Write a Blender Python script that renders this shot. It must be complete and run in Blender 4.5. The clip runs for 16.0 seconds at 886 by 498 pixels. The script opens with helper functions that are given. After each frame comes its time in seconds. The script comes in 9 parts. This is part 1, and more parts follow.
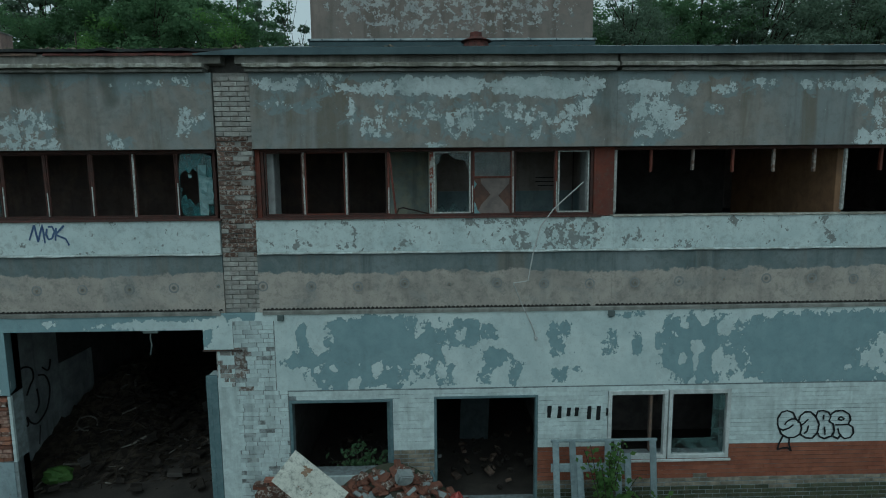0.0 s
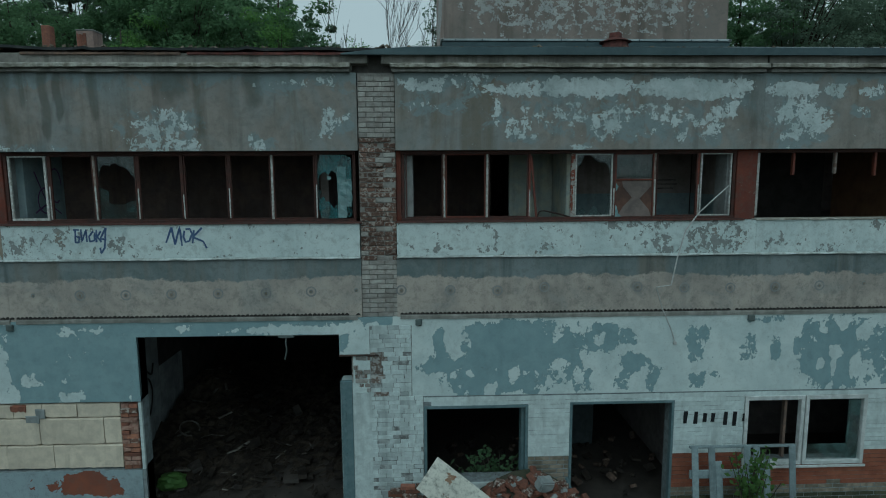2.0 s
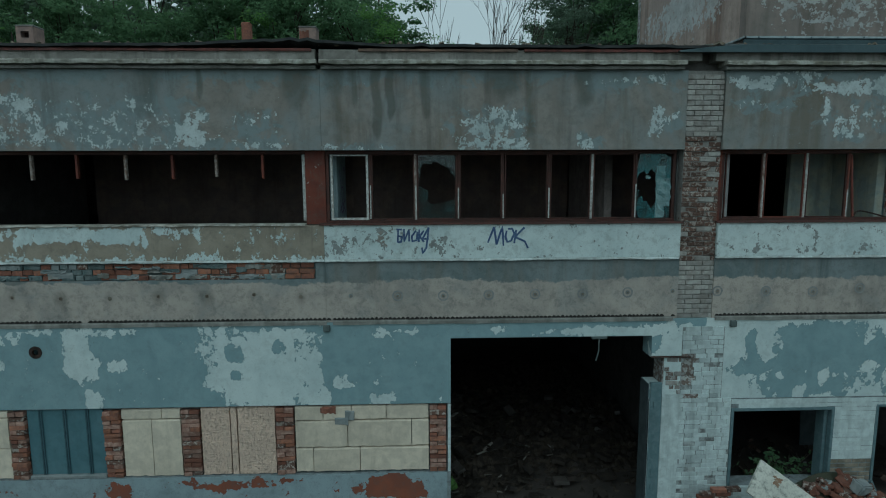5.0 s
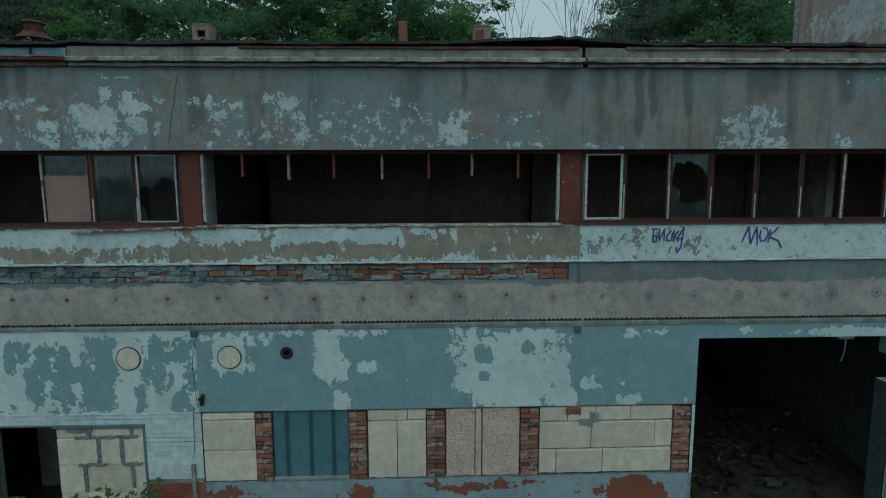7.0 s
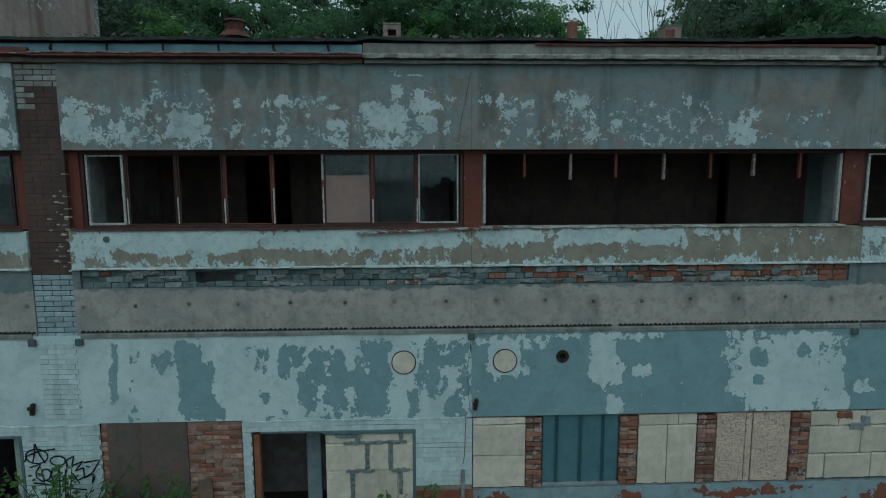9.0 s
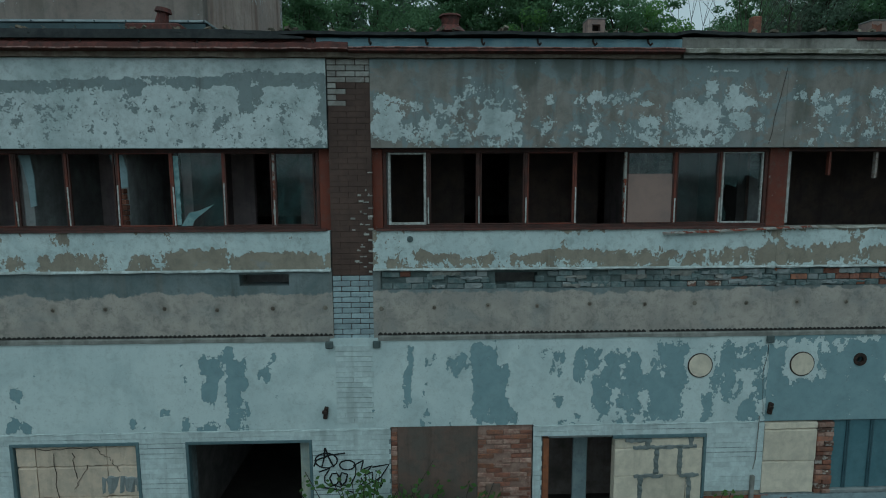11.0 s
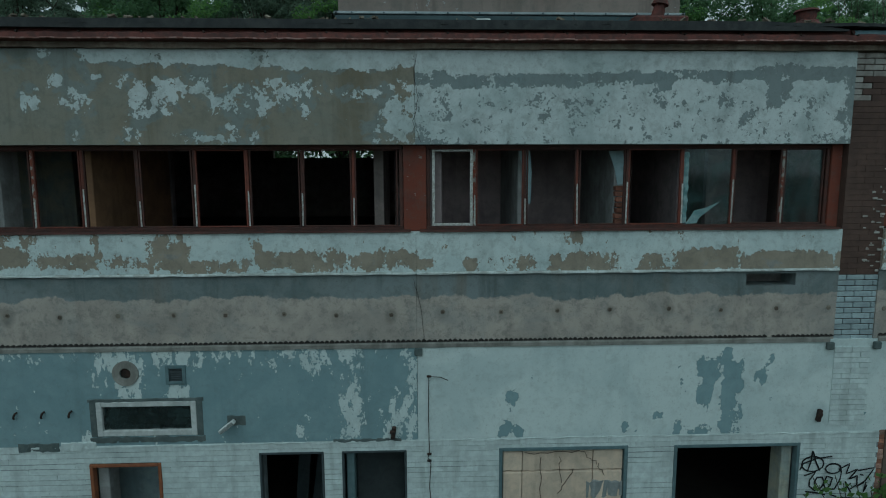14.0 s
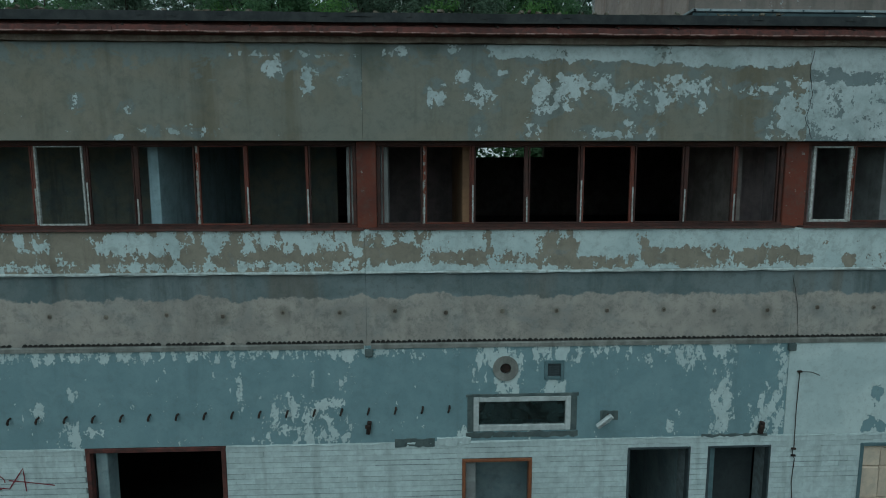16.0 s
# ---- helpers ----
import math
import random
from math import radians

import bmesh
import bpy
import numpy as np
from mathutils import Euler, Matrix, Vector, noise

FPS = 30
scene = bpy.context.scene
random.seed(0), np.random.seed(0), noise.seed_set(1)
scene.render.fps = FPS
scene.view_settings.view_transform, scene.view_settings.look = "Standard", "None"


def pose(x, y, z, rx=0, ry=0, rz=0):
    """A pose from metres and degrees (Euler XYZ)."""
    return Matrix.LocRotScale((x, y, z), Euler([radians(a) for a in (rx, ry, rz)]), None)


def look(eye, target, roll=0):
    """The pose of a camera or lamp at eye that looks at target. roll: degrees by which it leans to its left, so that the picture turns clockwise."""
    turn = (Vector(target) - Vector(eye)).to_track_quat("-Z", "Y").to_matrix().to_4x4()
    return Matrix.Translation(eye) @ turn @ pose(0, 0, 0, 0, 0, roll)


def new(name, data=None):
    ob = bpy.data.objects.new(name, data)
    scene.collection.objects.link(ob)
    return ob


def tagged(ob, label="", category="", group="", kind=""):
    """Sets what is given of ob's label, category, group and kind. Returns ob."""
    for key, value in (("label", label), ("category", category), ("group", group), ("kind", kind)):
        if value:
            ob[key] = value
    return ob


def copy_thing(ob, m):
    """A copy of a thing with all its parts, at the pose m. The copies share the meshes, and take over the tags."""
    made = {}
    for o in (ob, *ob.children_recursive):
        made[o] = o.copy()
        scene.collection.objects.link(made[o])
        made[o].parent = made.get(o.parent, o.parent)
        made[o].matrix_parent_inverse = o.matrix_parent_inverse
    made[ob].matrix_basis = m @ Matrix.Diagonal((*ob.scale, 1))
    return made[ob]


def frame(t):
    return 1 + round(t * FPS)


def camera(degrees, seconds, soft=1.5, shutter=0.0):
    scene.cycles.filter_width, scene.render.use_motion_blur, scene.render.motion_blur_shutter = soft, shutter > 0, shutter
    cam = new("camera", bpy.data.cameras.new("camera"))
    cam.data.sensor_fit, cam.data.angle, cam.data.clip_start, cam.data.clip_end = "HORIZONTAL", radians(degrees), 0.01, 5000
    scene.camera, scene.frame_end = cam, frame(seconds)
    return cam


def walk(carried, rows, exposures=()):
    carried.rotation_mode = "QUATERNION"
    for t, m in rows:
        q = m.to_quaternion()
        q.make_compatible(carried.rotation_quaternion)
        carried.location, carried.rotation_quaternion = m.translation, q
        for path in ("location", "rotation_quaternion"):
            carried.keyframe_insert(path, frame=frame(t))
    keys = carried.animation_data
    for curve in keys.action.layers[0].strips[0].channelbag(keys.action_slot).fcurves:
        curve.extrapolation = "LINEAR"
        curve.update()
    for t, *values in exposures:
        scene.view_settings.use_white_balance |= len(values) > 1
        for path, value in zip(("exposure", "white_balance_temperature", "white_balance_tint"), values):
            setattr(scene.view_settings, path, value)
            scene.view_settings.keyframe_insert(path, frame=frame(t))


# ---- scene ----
cam = camera(74.7, 16.0, soft=1.05)
PATH = [
    (0, (-0.088, -0.062, 5.883), (-0.041, 1.92, 5.624), -0.5),
    (0.5, (-0.637, -0.012, 5.913), (-0.577, 1.97, 5.651), -0.4),
    (1, (-1.189, 0.034, 5.932), (-1.126, 2.016, 5.669), -0.4),
    (1.5, (-1.814, 0.101, 5.93), (-1.749, 2.083, 5.67), -0.3),
    (2, (-2.504, 0.161, 5.93), (-2.438, 2.143, 5.672), -0.3),
    (2.5, (-3.26, 0.214, 5.927), (-3.192, 2.196, 5.671), -0.2),
    (3, (-4.067, 0.266, 5.921), (-3.998, 2.249, 5.668), -0.2),
    (5.5, (-8.597, 0.495, 5.975), (-8.533, 2.476, 5.709), -0.2),
    (6, (-9.577, 0.531, 5.959), (-9.514, 2.513, 5.698), -0.2),
    (6.5, (-10.589, 0.58, 5.952), (-10.524, 2.562, 5.691), -0.2),
    (7, (-11.639, 0.648, 5.959), (-11.57, 2.63, 5.697), -0.2),
    (7.5, (-12.697, 0.716, 5.953), (-12.626, 2.698, 5.692), -0.2),
    (8, (-13.815, 0.797, 5.936), (-13.735, 2.779, 5.678), -0.1),
    (8.5, (-14.892, 0.886, 5.931), (-14.813, 2.868, 5.678), -0.2),
    (9, (-15.963, 0.97, 5.926), (-15.885, 2.953, 5.674), -0.2),
    (11.5, (-21.435, 1.428, 5.962), (-21.367, 3.41, 5.697), -0.2),
    (12, (-22.546, 1.498, 5.953), (-22.477, 3.479, 5.686), -0.2),
    (12.5, (-23.73, 1.567, 5.944), (-23.659, 3.548, 5.679), -0.2),
    (13, (-24.94, 1.656, 5.94), (-24.87, 3.638, 5.678), -0.2),
    (13.5, (-26.178, 1.729, 5.936), (-26.108, 3.711, 5.675), -0.2),
    (14, (-27.435, 1.795, 5.931), (-27.364, 3.777, 5.67), -0.2),
    (14.5, (-28.689, 1.876, 5.966), (-28.617, 3.857, 5.695), -0.2),
    (15, (-29.959, 1.879, 5.906), (-29.887, 3.861, 5.645), -0.2),
    (15.5, (-31.301, 1.899, 5.872), (-31.221, 3.882, 5.619), -0.2),
    (16, (-32.643, 1.94, 5.871), (-32.562, 3.922, 5.615), -0.1),
]
EXPO = ((0.0, 0.08, 5180.0, -11.0), (5.5, 0.05, 5150.0, -11.0), (8.5, 0.03, 5060.0, -11.0), (11.5, 0.02, 5120.0, -11.0), (13.0, -0.07, 5180.0, -11.0), (14.2, -0.06, 5180.0, -11.0), (16.0, 0.10, 5180.0, -11.0))
walk(cam, [(t, look(eye, target, roll)) for t, eye, target, roll in PATH], EXPO)

# ---- sky and light: a dull overcast evening ----
world = bpy.data.worlds.new("sky")
scene.world = world
world.use_nodes = True
wn, wl = world.node_tree.nodes, world.node_tree.links
sky = wn.new("ShaderNodeTexSky")
sky.sky_type, sky.sun_disc = "NISHITA", False
sky.sun_elevation, sky.sun_rotation = radians(57), radians(190)
sky.air_density, sky.dust_density, sky.ozone_density = 1.0, 4.0, 1.0
veil = wn.new("ShaderNodeMixRGB")
veil.blend_type, veil.inputs[0].default_value = "MIX", 0.9
veil.inputs[2].default_value = (4.75, 4.7, 4.45, 1)
wl.new(sky.outputs[0], veil.inputs[1])
wl.new(veil.outputs[0], wn["Background"].inputs[0])
wn["Background"].inputs[1].default_value = 0.100

sun = new("sun", bpy.data.lights.new("sun", "SUN"))
sun.data.energy, sun.data.angle, sun.data.color = 0.42, radians(60), (1.0, 0.97, 0.92)
sun.matrix_world = look((-24, -24, 48), (-14, 9, 0))

# ---- mesh helpers ----
class MB:
    """Collects vertices and faces of one mesh."""
    def __init__(self):
        self.v, self.f = [], []

    def add(self, verts, faces):
        n = len(self.v)
        self.v += [tuple(p) for p in verts]
        self.f += [tuple(n + i for i in f) for f in faces]
        return self

    def box(self, x0, x1, y0, y1, z0, z1, c=0.0, m=None):
        """A box, its edges chamfered by c."""
        if c <= 0:
            p = [(x, y, z) for x in (x0, x1) for y in (y0, y1) for z in (z0, z1)]
            f = [(0, 1, 3, 2), (4, 6, 7, 5), (0, 4, 5, 1), (2, 3, 7, 6), (0, 2, 6, 4), (1, 5, 7, 3)]
        else:
            bm = bmesh.new()
            bmesh.ops.create_cube(bm, size=1)
            for v in bm.verts:
                v.co = ((x0 + x1) / 2 + v.co.x * (x1 - x0), (y0 + y1) / 2 + v.co.y * (y1 - y0), (z0 + z1) / 2 + v.co.z * (z1 - z0))
            bmesh.ops.bevel(bm, geom=bm.edges[:], offset=c, segments=1, affect="EDGES")
            bm.verts.index_update()
            p, f = [v.co.copy() for v in bm.verts], [[v.index for v in q.verts] for q in bm.faces]
            bm.free()
        if m is not None:
            p = [m @ Vector(q) for q in p]
        return self.add(p, f)

    def cyl(self, a, b, r, r2=None, n=10, caps=True):
        """A round bar from a to b, tapering from r to r2."""
        a, b = Vector(a), Vector(b)
        r2 = r if r2 is None else r2
        q = (b - a).to_track_quat("Z", "Y")
        ring = [q @ Vector((math.cos(k * math.tau / n), math.sin(k * math.tau / n), 0)) for k in range(n)]
        v = [a + r * p for p in ring] + [b + r2 * p for p in ring]
        f = [(k, (k + 1) % n, n + (k + 1) % n, n + k) for k in range(n)]
        if caps:
            f += [tuple(reversed(range(n))), tuple(range(n, 2 * n))]
        return self.add(v, f)

    def tube(self, pts, r, n=6):
        """One bent round bar through the points."""
        pts = [Vector(p) for p in pts]
        base, side = len(self.v), None
        for k, p in enumerate(pts):
            d = (pts[min(k + 1, len(pts) - 1)] - pts[max(k - 1, 0)]).normalized()
            side = d.orthogonal().normalized() if side is None else (side - d * side.dot(d)).normalized()
            up = d.cross(side)
            for q in range(n):
                a = q * math.tau / n
                self.v.append(tuple(p + r * (math.cos(a) * side + math.sin(a) * up)))
        for k in range(len(pts) - 1):
            for q in range(n):
                a, b = base + k * n, q
                self.f.append((a + b, a + (b + 1) % n, a + n + (b + 1) % n, a + n + b))
        last = base + (len(pts) - 1) * n
        self.f += [tuple(base + q for q in reversed(range(n))), tuple(last + q for q in range(n))]
        return self

    def ring(self, c, r0, r1, y0, y1, n=24):
        """A flat ring round the y axis, between radii r0 and r1."""
        v, f = [], []
        for k in range(n):
            s, o = math.sin(k * math.tau / n), math.cos(k * math.tau / n)
            v += [(c[0] + r0 * o, y0, c[1] + r0 * s), (c[0] + r1 * o, y0, c[1] + r1 * s), (c[0] + r1 * o, y1, c[1] + r1 * s), (c[0] + r0 * o, y1, c[1] + r0 * s)]
            j = (k + 1) % n
            for e in range(4):
                f.append((4 * k + e, 4 * j + e, 4 * j + (e + 1) % 4, 4 * k + (e + 1) % 4))
        return self.add(v, f)

    def mesh(self, name, off=(0, 0, 0), smooth=False):
        me = bpy.data.meshes.new(name)
        o = Vector(off)
        me.from_pydata([Vector(p) - o for p in self.v], [], self.f)
        me.validate()
        bm = bmesh.new()
        bm.from_mesh(me)
        bmesh.ops.recalc_face_normals(bm, faces=bm.faces)
        bm.to_mesh(me)
        bm.free()
        if smooth:
            me.polygons.foreach_set("use_smooth", [True] * len(me.polygons))
        return me


def part(name, mb, material, parent, label="", smooth=False, kind=""):
    """One mesh object under a thing, or under a part; its coordinates are the world's."""
    me = mb.mesh(name, parent.matrix_basis.translation if parent else (0, 0, 0), smooth)
    if parent and parent.parent:
        me.transform(Matrix.Translation(-parent.parent.matrix_basis.translation))
    me.materials.append(material)
    ob = new(name, me)
    ob.parent = parent
    return tagged(ob, label, kind=kind)


def thing(name, at, label, category, group="", kind=""):
    ob = new(name)
    ob.empty_display_size = 0.1
    ob.matrix_basis = Matrix.Translation(at)
    return tagged(ob, label, category, group, kind)


def solid(name, mb, material, label, category, group="", kind="", smooth=False):
    """A top-level thing of one mesh."""
    me = mb.mesh(name, (0, 0, 0), smooth)
    me.materials.append(material)
    return tagged(new(name, me), label, category, group, kind)


rnd = random.Random(7)

# ---- materials ----
class Nodes:
    def __init__(self, name):
        self.m = bpy.data.materials.new(name)
        self.m.use_nodes = True
        self.n, self.l = self.m.node_tree.nodes, self.m.node_tree.links
        self.bsdf = self.n["Principled BSDF"]
        self.pos = self.n.new("ShaderNodeNewGeometry").outputs["Position"]

    def put(self, socket, value):
        if isinstance(value, bpy.types.NodeSocket):
            self.l.new(value, socket)
        elif isinstance(value, tuple):
            socket.default_value = (*value, 1.0) if len(value) == 3 and socket.type == "RGBA" else value
        else:
            socket.default_value = value

    def noise(self, scale, detail=4.0, rough=0.55, warp=0.0, stretch=None):
        t = self.n.new("ShaderNodeTexNoise")
        t.inputs["Scale"].default_value, t.inputs["Detail"].default_value = scale, detail
        t.inputs["Roughness"].default_value, t.inputs["Distortion"].default_value = rough, warp
        src = self.pos
        if stretch:
            mp = self.n.new("ShaderNodeMapping")
            mp.inputs["Scale"].default_value = stretch
            self.l.new(src, mp.inputs["Vector"])
            src = mp.outputs[0]
        self.l.new(src, t.inputs["Vector"])
        return t.outputs["Fac"]

    def math(self, op, a, b=0.0, clamp=False):
        t = self.n.new("ShaderNodeMath")
        t.operation, t.use_clamp = op, clamp
        self.put(t.inputs[0], a)
        self.put(t.inputs[1], b)
        return t.outputs[0]

    def step(self, v, lo, hi):
        t = self.n.new("ShaderNodeMapRange")
        t.interpolation_type = "SMOOTHSTEP"
        self.put(t.inputs[0], v)
        t.inputs[1].default_value, t.inputs[2].default_value = lo, hi
        return t.outputs[0]

    def mix(self, f, a, b, blend="MIX"):
        t = self.n.new("ShaderNodeMixRGB")
        t.blend_type = blend
        self.put(t.inputs[0], f)
        self.put(t.inputs[1], a)
        self.put(t.inputs[2], b)
        return t.outputs[0]

    def attr(self, name):
        t = self.n.new("ShaderNodeAttribute")
        t.attribute_name = name
        return t.outputs["Fac"]

    def random(self):
        return self.n.new("ShaderNodeObjectInfo").outputs["Random"]

    def island(self):
        return self.n.new("ShaderNodeNewGeometry").outputs["Random Per Island"]

    def finish(self, color, rough=0.85, height=None, strength=0.4, distance=0.01, metal=0.0, spec=0.3):
        self.put(self.bsdf.inputs["Base Color"], color)
        self.put(self.bsdf.inputs["Roughness"], rough)
        self.put(self.bsdf.inputs["Metallic"], metal)
        self.put(self.bsdf.inputs["Specular IOR Level"], spec)
        if height is not None:
            b = self.n.new("ShaderNodeBump")
            b.inputs["Strength"].default_value, b.inputs["Distance"].default_value = strength, distance
            self.l.new(height, b.inputs["Height"])
            self.l.new(b.outputs[0], self.bsdf.inputs["Normal"])
        return self.m


def plain(name, c1, c2, scale=6.0, rough=0.85, bump=0.35, metal=0.0, vary=0.0, dirt=0.35, streak=0.0, spec=0.3, island=False, edge=(0.36, 0.64)):
    """A worn surface: two colours in patches, fine grain, dirt at a larger scale, run marks if wanted."""
    k = Nodes(name)
    a = k.noise(scale, 6, 0.62, 0.4)
    col = k.mix(k.step(a, *edge), c1, c2)
    big = k.noise(0.9, 5, 0.6)
    col = k.mix(k.math("MULTIPLY", k.step(big, 0.45, 0.72), dirt), col, tuple(0.45 * (p + q) / 2 for p, q in zip(c1, c2)))
    if streak:
        run = k.noise(5.0, 5, 0.6, 0.0, (1.0, 1.0, 0.12))
        col = k.mix(k.math("MULTIPLY", k.step(run, 0.5, 0.68), streak), col, tuple(0.5 * p for p in c2))
    if vary or island:
        r = k.island() if island else k.random()
        f = k.math("ADD", k.math("MULTIPLY", r, 2 * vary), 1 - vary)
        g = k.n.new("ShaderNodeCombineColor")
        for s in range(3):
            k.l.new(f, g.inputs[s])
        col = k.mix(1.0, col, g.outputs[0], "MULTIPLY")
    grime = k.math("MULTIPLY", k.step(k.noise(scale * 2.3, 8, 0.78), 0.46, 0.68), 0.6 * dirt)
    col = k.mix(grime, col, tuple(0.35 * (p + q) / 2 for p, q in zip(c1, c2)))
    fine = k.noise(scale * 9, 5, 0.7)
    return k.finish(col, rough, k.math("ADD", fine, a), bump, 0.006, metal, spec)


def peeling(name, paint, paint2, under, under2, blue=None, grain=1.0, streak=0.25, cloud=None, runs=None, soft=0.0, dirt=0.30, rag=5.2, lace=0.66, tall=1.0, bias=0.0):
    """Old paint in patches over render. The attribute 'paint' tells where paint has held, 'blue' where an older blue-grey coat shows."""
    k = Nodes(name)
    edge = k.math("SUBTRACT", k.noise(5.0 * grain, 6, lace, 0.15, (0.9, 0.9, tall)), 0.5)
    chips = k.math("SUBTRACT", k.noise(15 * grain, 4, 0.6, 0.2), 0.5)
    field = k.math("ADD", k.math("ADD", k.attr("paint"), bias), k.math("ADD", k.math("MULTIPLY", edge, rag), k.math("MULTIPLY", chips, 0.38 * rag)))
    held = k.step(field, -0.05 - soft, 0.06 + soft)
    mott = k.noise(2.3, 7, 0.65, 0.5)
    base = k.mix(k.step(mott, 0.38, 0.64), under, under2)
    base = k.mix(k.math("MULTIPLY", k.step(k.noise(30, 4, 0.7), 0.5, 0.8), 0.25), base, tuple(0.6 * c for c in under))
    if cloud:
        base = k.mix(k.math("MULTIPLY", k.step(k.noise(0.55, 6, 0.6, 0.8), 0.42, 0.62), 0.75), base, cloud[0])
        base = k.mix(k.math("MULTIPLY", k.step(k.noise(1.5, 6, 0.62, 0.3, (1.0, 1.0, 0.10)), 0.52, 0.66), 0.7), base, cloud[1])
    if blue:
        bf = k.math("ADD", k.attr("blue"), k.math("MULTIPLY", k.math("SUBTRACT", k.noise(3.2, 7, 0.66, 0.7), 0.5), 3.4))
        base = k.mix(k.math("MULTIPLY", k.step(bf, -0.12, 0.18), 0.8), base, blue)
    if runs:
        sf = k.math("ADD", k.attr("runs"), k.math("MULTIPLY", k.math("SUBTRACT", k.noise(4.0, 6, 0.62, 0.3, (1.0, 1.0, 0.25)), 0.5), 1.3))
        base = k.mix(k.math("MULTIPLY", k.step(sf, 0.0, 0.75), 0.6), base, runs)
    run = k.noise(3.5, 6, 0.62, 0.2, (1.0, 1.0, 0.1))
    dark = k.math("MULTIPLY", k.step(run, 0.52, 0.72), streak)
    base = k.mix(dark, base, tuple(0.42 * c for c in under))
    top = k.mix(k.step(k.noise(1.4, 6, 0.6, 0.5), 0.4, 0.66), paint, paint2)
    top = k.mix(k.math("MULTIPLY", k.step(k.noise(26, 5, 0.75), 0.56, 0.72), 0.5), top, tuple(0.55 * c for c in paint2))
    top = k.mix(k.math("MULTIPLY", dark, 0.5), top, tuple(0.5 * c for c in paint2))
    col = k.mix(held, base, top)
    if runs and soft:
        col = k.mix(k.math("MULTIPLY", k.step(sf, -0.2, 0.9), 0.55), col, runs)
    if cloud:
        col = k.mix(k.math("MULTIPLY", k.step(k.noise(1.9, 7, 0.66, 0.6), 0.46, 0.68), 0.35), col, cloud[0])
    grime = k.math("MULTIPLY", k.step(k.noise(8, 8, 0.78, 0.3), 0.46, 0.66), dirt)
    col = k.mix(grime, col, (0.10, 0.11, 0.10))
    specks = k.math("MULTIPLY", k.step(k.noise(45, 5, 0.75), 0.58, 0.70), 1.15 * dirt)
    col = k.mix(specks, col, (0.09, 0.09, 0.085))
    rim = k.math("SUBTRACT", k.step(field, -0.16, -0.04), held)
    col = k.mix(k.math("MULTIPLY", rim, 0.0 if soft else 0.45), col, tuple(0.4 * c for c in under))
    fine = k.noise(70, 4, 0.7)
    h = k.math("ADD", k.math("MULTIPLY", held, 0.7), k.math("ADD", k.math("MULTIPLY", fine, 0.35), k.math("MULTIPLY", mott, 0.5)))
    return k.finish(col, 0.85, h, 0.5, 0.006, 0.0, 0.25)


WHITE, WHITE2 = (0.60, 0.68, 0.67), (0.50, 0.585, 0.585)
M_ATTIC = peeling("attic_render", (0.58, 0.64, 0.64), (0.46, 0.53, 0.53), (0.235, 0.218, 0.195), (0.29, 0.272, 0.245), (0.23, 0.285, 0.295), 2.2, 0.5, ((0.235, 0.27, 0.275), (0.155, 0.135, 0.10)), (0.085, 0.088, 0.072), rag=5.8, lace=0.62, tall=0.8, bias=-0.22)
M_ATTIC_OLIVE = peeling("olive_stained_attic_render", (0.58, 0.64, 0.64), (0.46, 0.53, 0.53), (0.24, 0.222, 0.172), (0.275, 0.255, 0.205), (0.22, 0.255, 0.25), 1.7, 0.4, ((0.235, 0.24, 0.205), (0.165, 0.145, 0.10)), (0.085, 0.095, 0.075), rag=5.8, lace=0.62, tall=0.8, bias=-0.22)
M_SILL = peeling("sill_render", WHITE, WHITE2, (0.23, 0.21, 0.18), (0.29, 0.27, 0.235), (0.26, 0.29, 0.29), 1.7, 0.3, lace=0.62, tall=0.75)
M_SILL_FAR = peeling("brown_sill_render", WHITE, WHITE2, (0.27, 0.24, 0.19), (0.33, 0.295, 0.235), (0.28, 0.285, 0.27), 1.9, 0.45, lace=0.62, tall=0.6)
M_GROUND_FAR = peeling("far_wall_render", WHITE, WHITE2, (0.205, 0.30, 0.325), (0.235, 0.335, 0.36), None, 2.0, 0.2, dirt=0.15, rag=6.4, lace=0.62, tall=0.42, bias=-0.1)
M_BELT = peeling("belt_render", (0.43, 0.39, 0.345), (0.32, 0.295, 0.265), (0.135, 0.17, 0.175), (0.18, 0.21, 0.21), None, 0.75, 0.6, ((0.23, 0.265, 0.27), (0.18, 0.165, 0.14)), (0.115, 0.11, 0.09), 0.09, dirt=0.42, rag=2.2, lace=0.6)
M_GROUND = peeling("ground_wall_render", WHITE, WHITE2, (0.225, 0.325, 0.35), (0.255, 0.36, 0.385), None, 1.3, 0.12, dirt=0.15, rag=4.9, lace=0.60, tall=0.62, bias=0.12)
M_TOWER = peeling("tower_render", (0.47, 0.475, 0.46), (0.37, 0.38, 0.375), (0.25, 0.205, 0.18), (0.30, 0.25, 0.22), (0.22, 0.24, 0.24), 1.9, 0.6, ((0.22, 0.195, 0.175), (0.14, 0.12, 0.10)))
# pinker side render, also made paler for the light it catches
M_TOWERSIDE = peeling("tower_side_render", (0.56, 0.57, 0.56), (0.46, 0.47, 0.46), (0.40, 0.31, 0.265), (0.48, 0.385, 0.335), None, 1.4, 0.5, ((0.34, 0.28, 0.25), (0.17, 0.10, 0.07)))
M_MORTAR = plain("mortar", (0.30, 0.29, 0.27), (0.22, 0.215, 0.20), 14, 0.95, 0.6)
M_WBRICK = plain("painted_brick", (0.60, 0.68, 0.67), (0.50, 0.57, 0.57), 9, 0.8, 0.4, vary=0.07, dirt=0.25, streak=0.35)
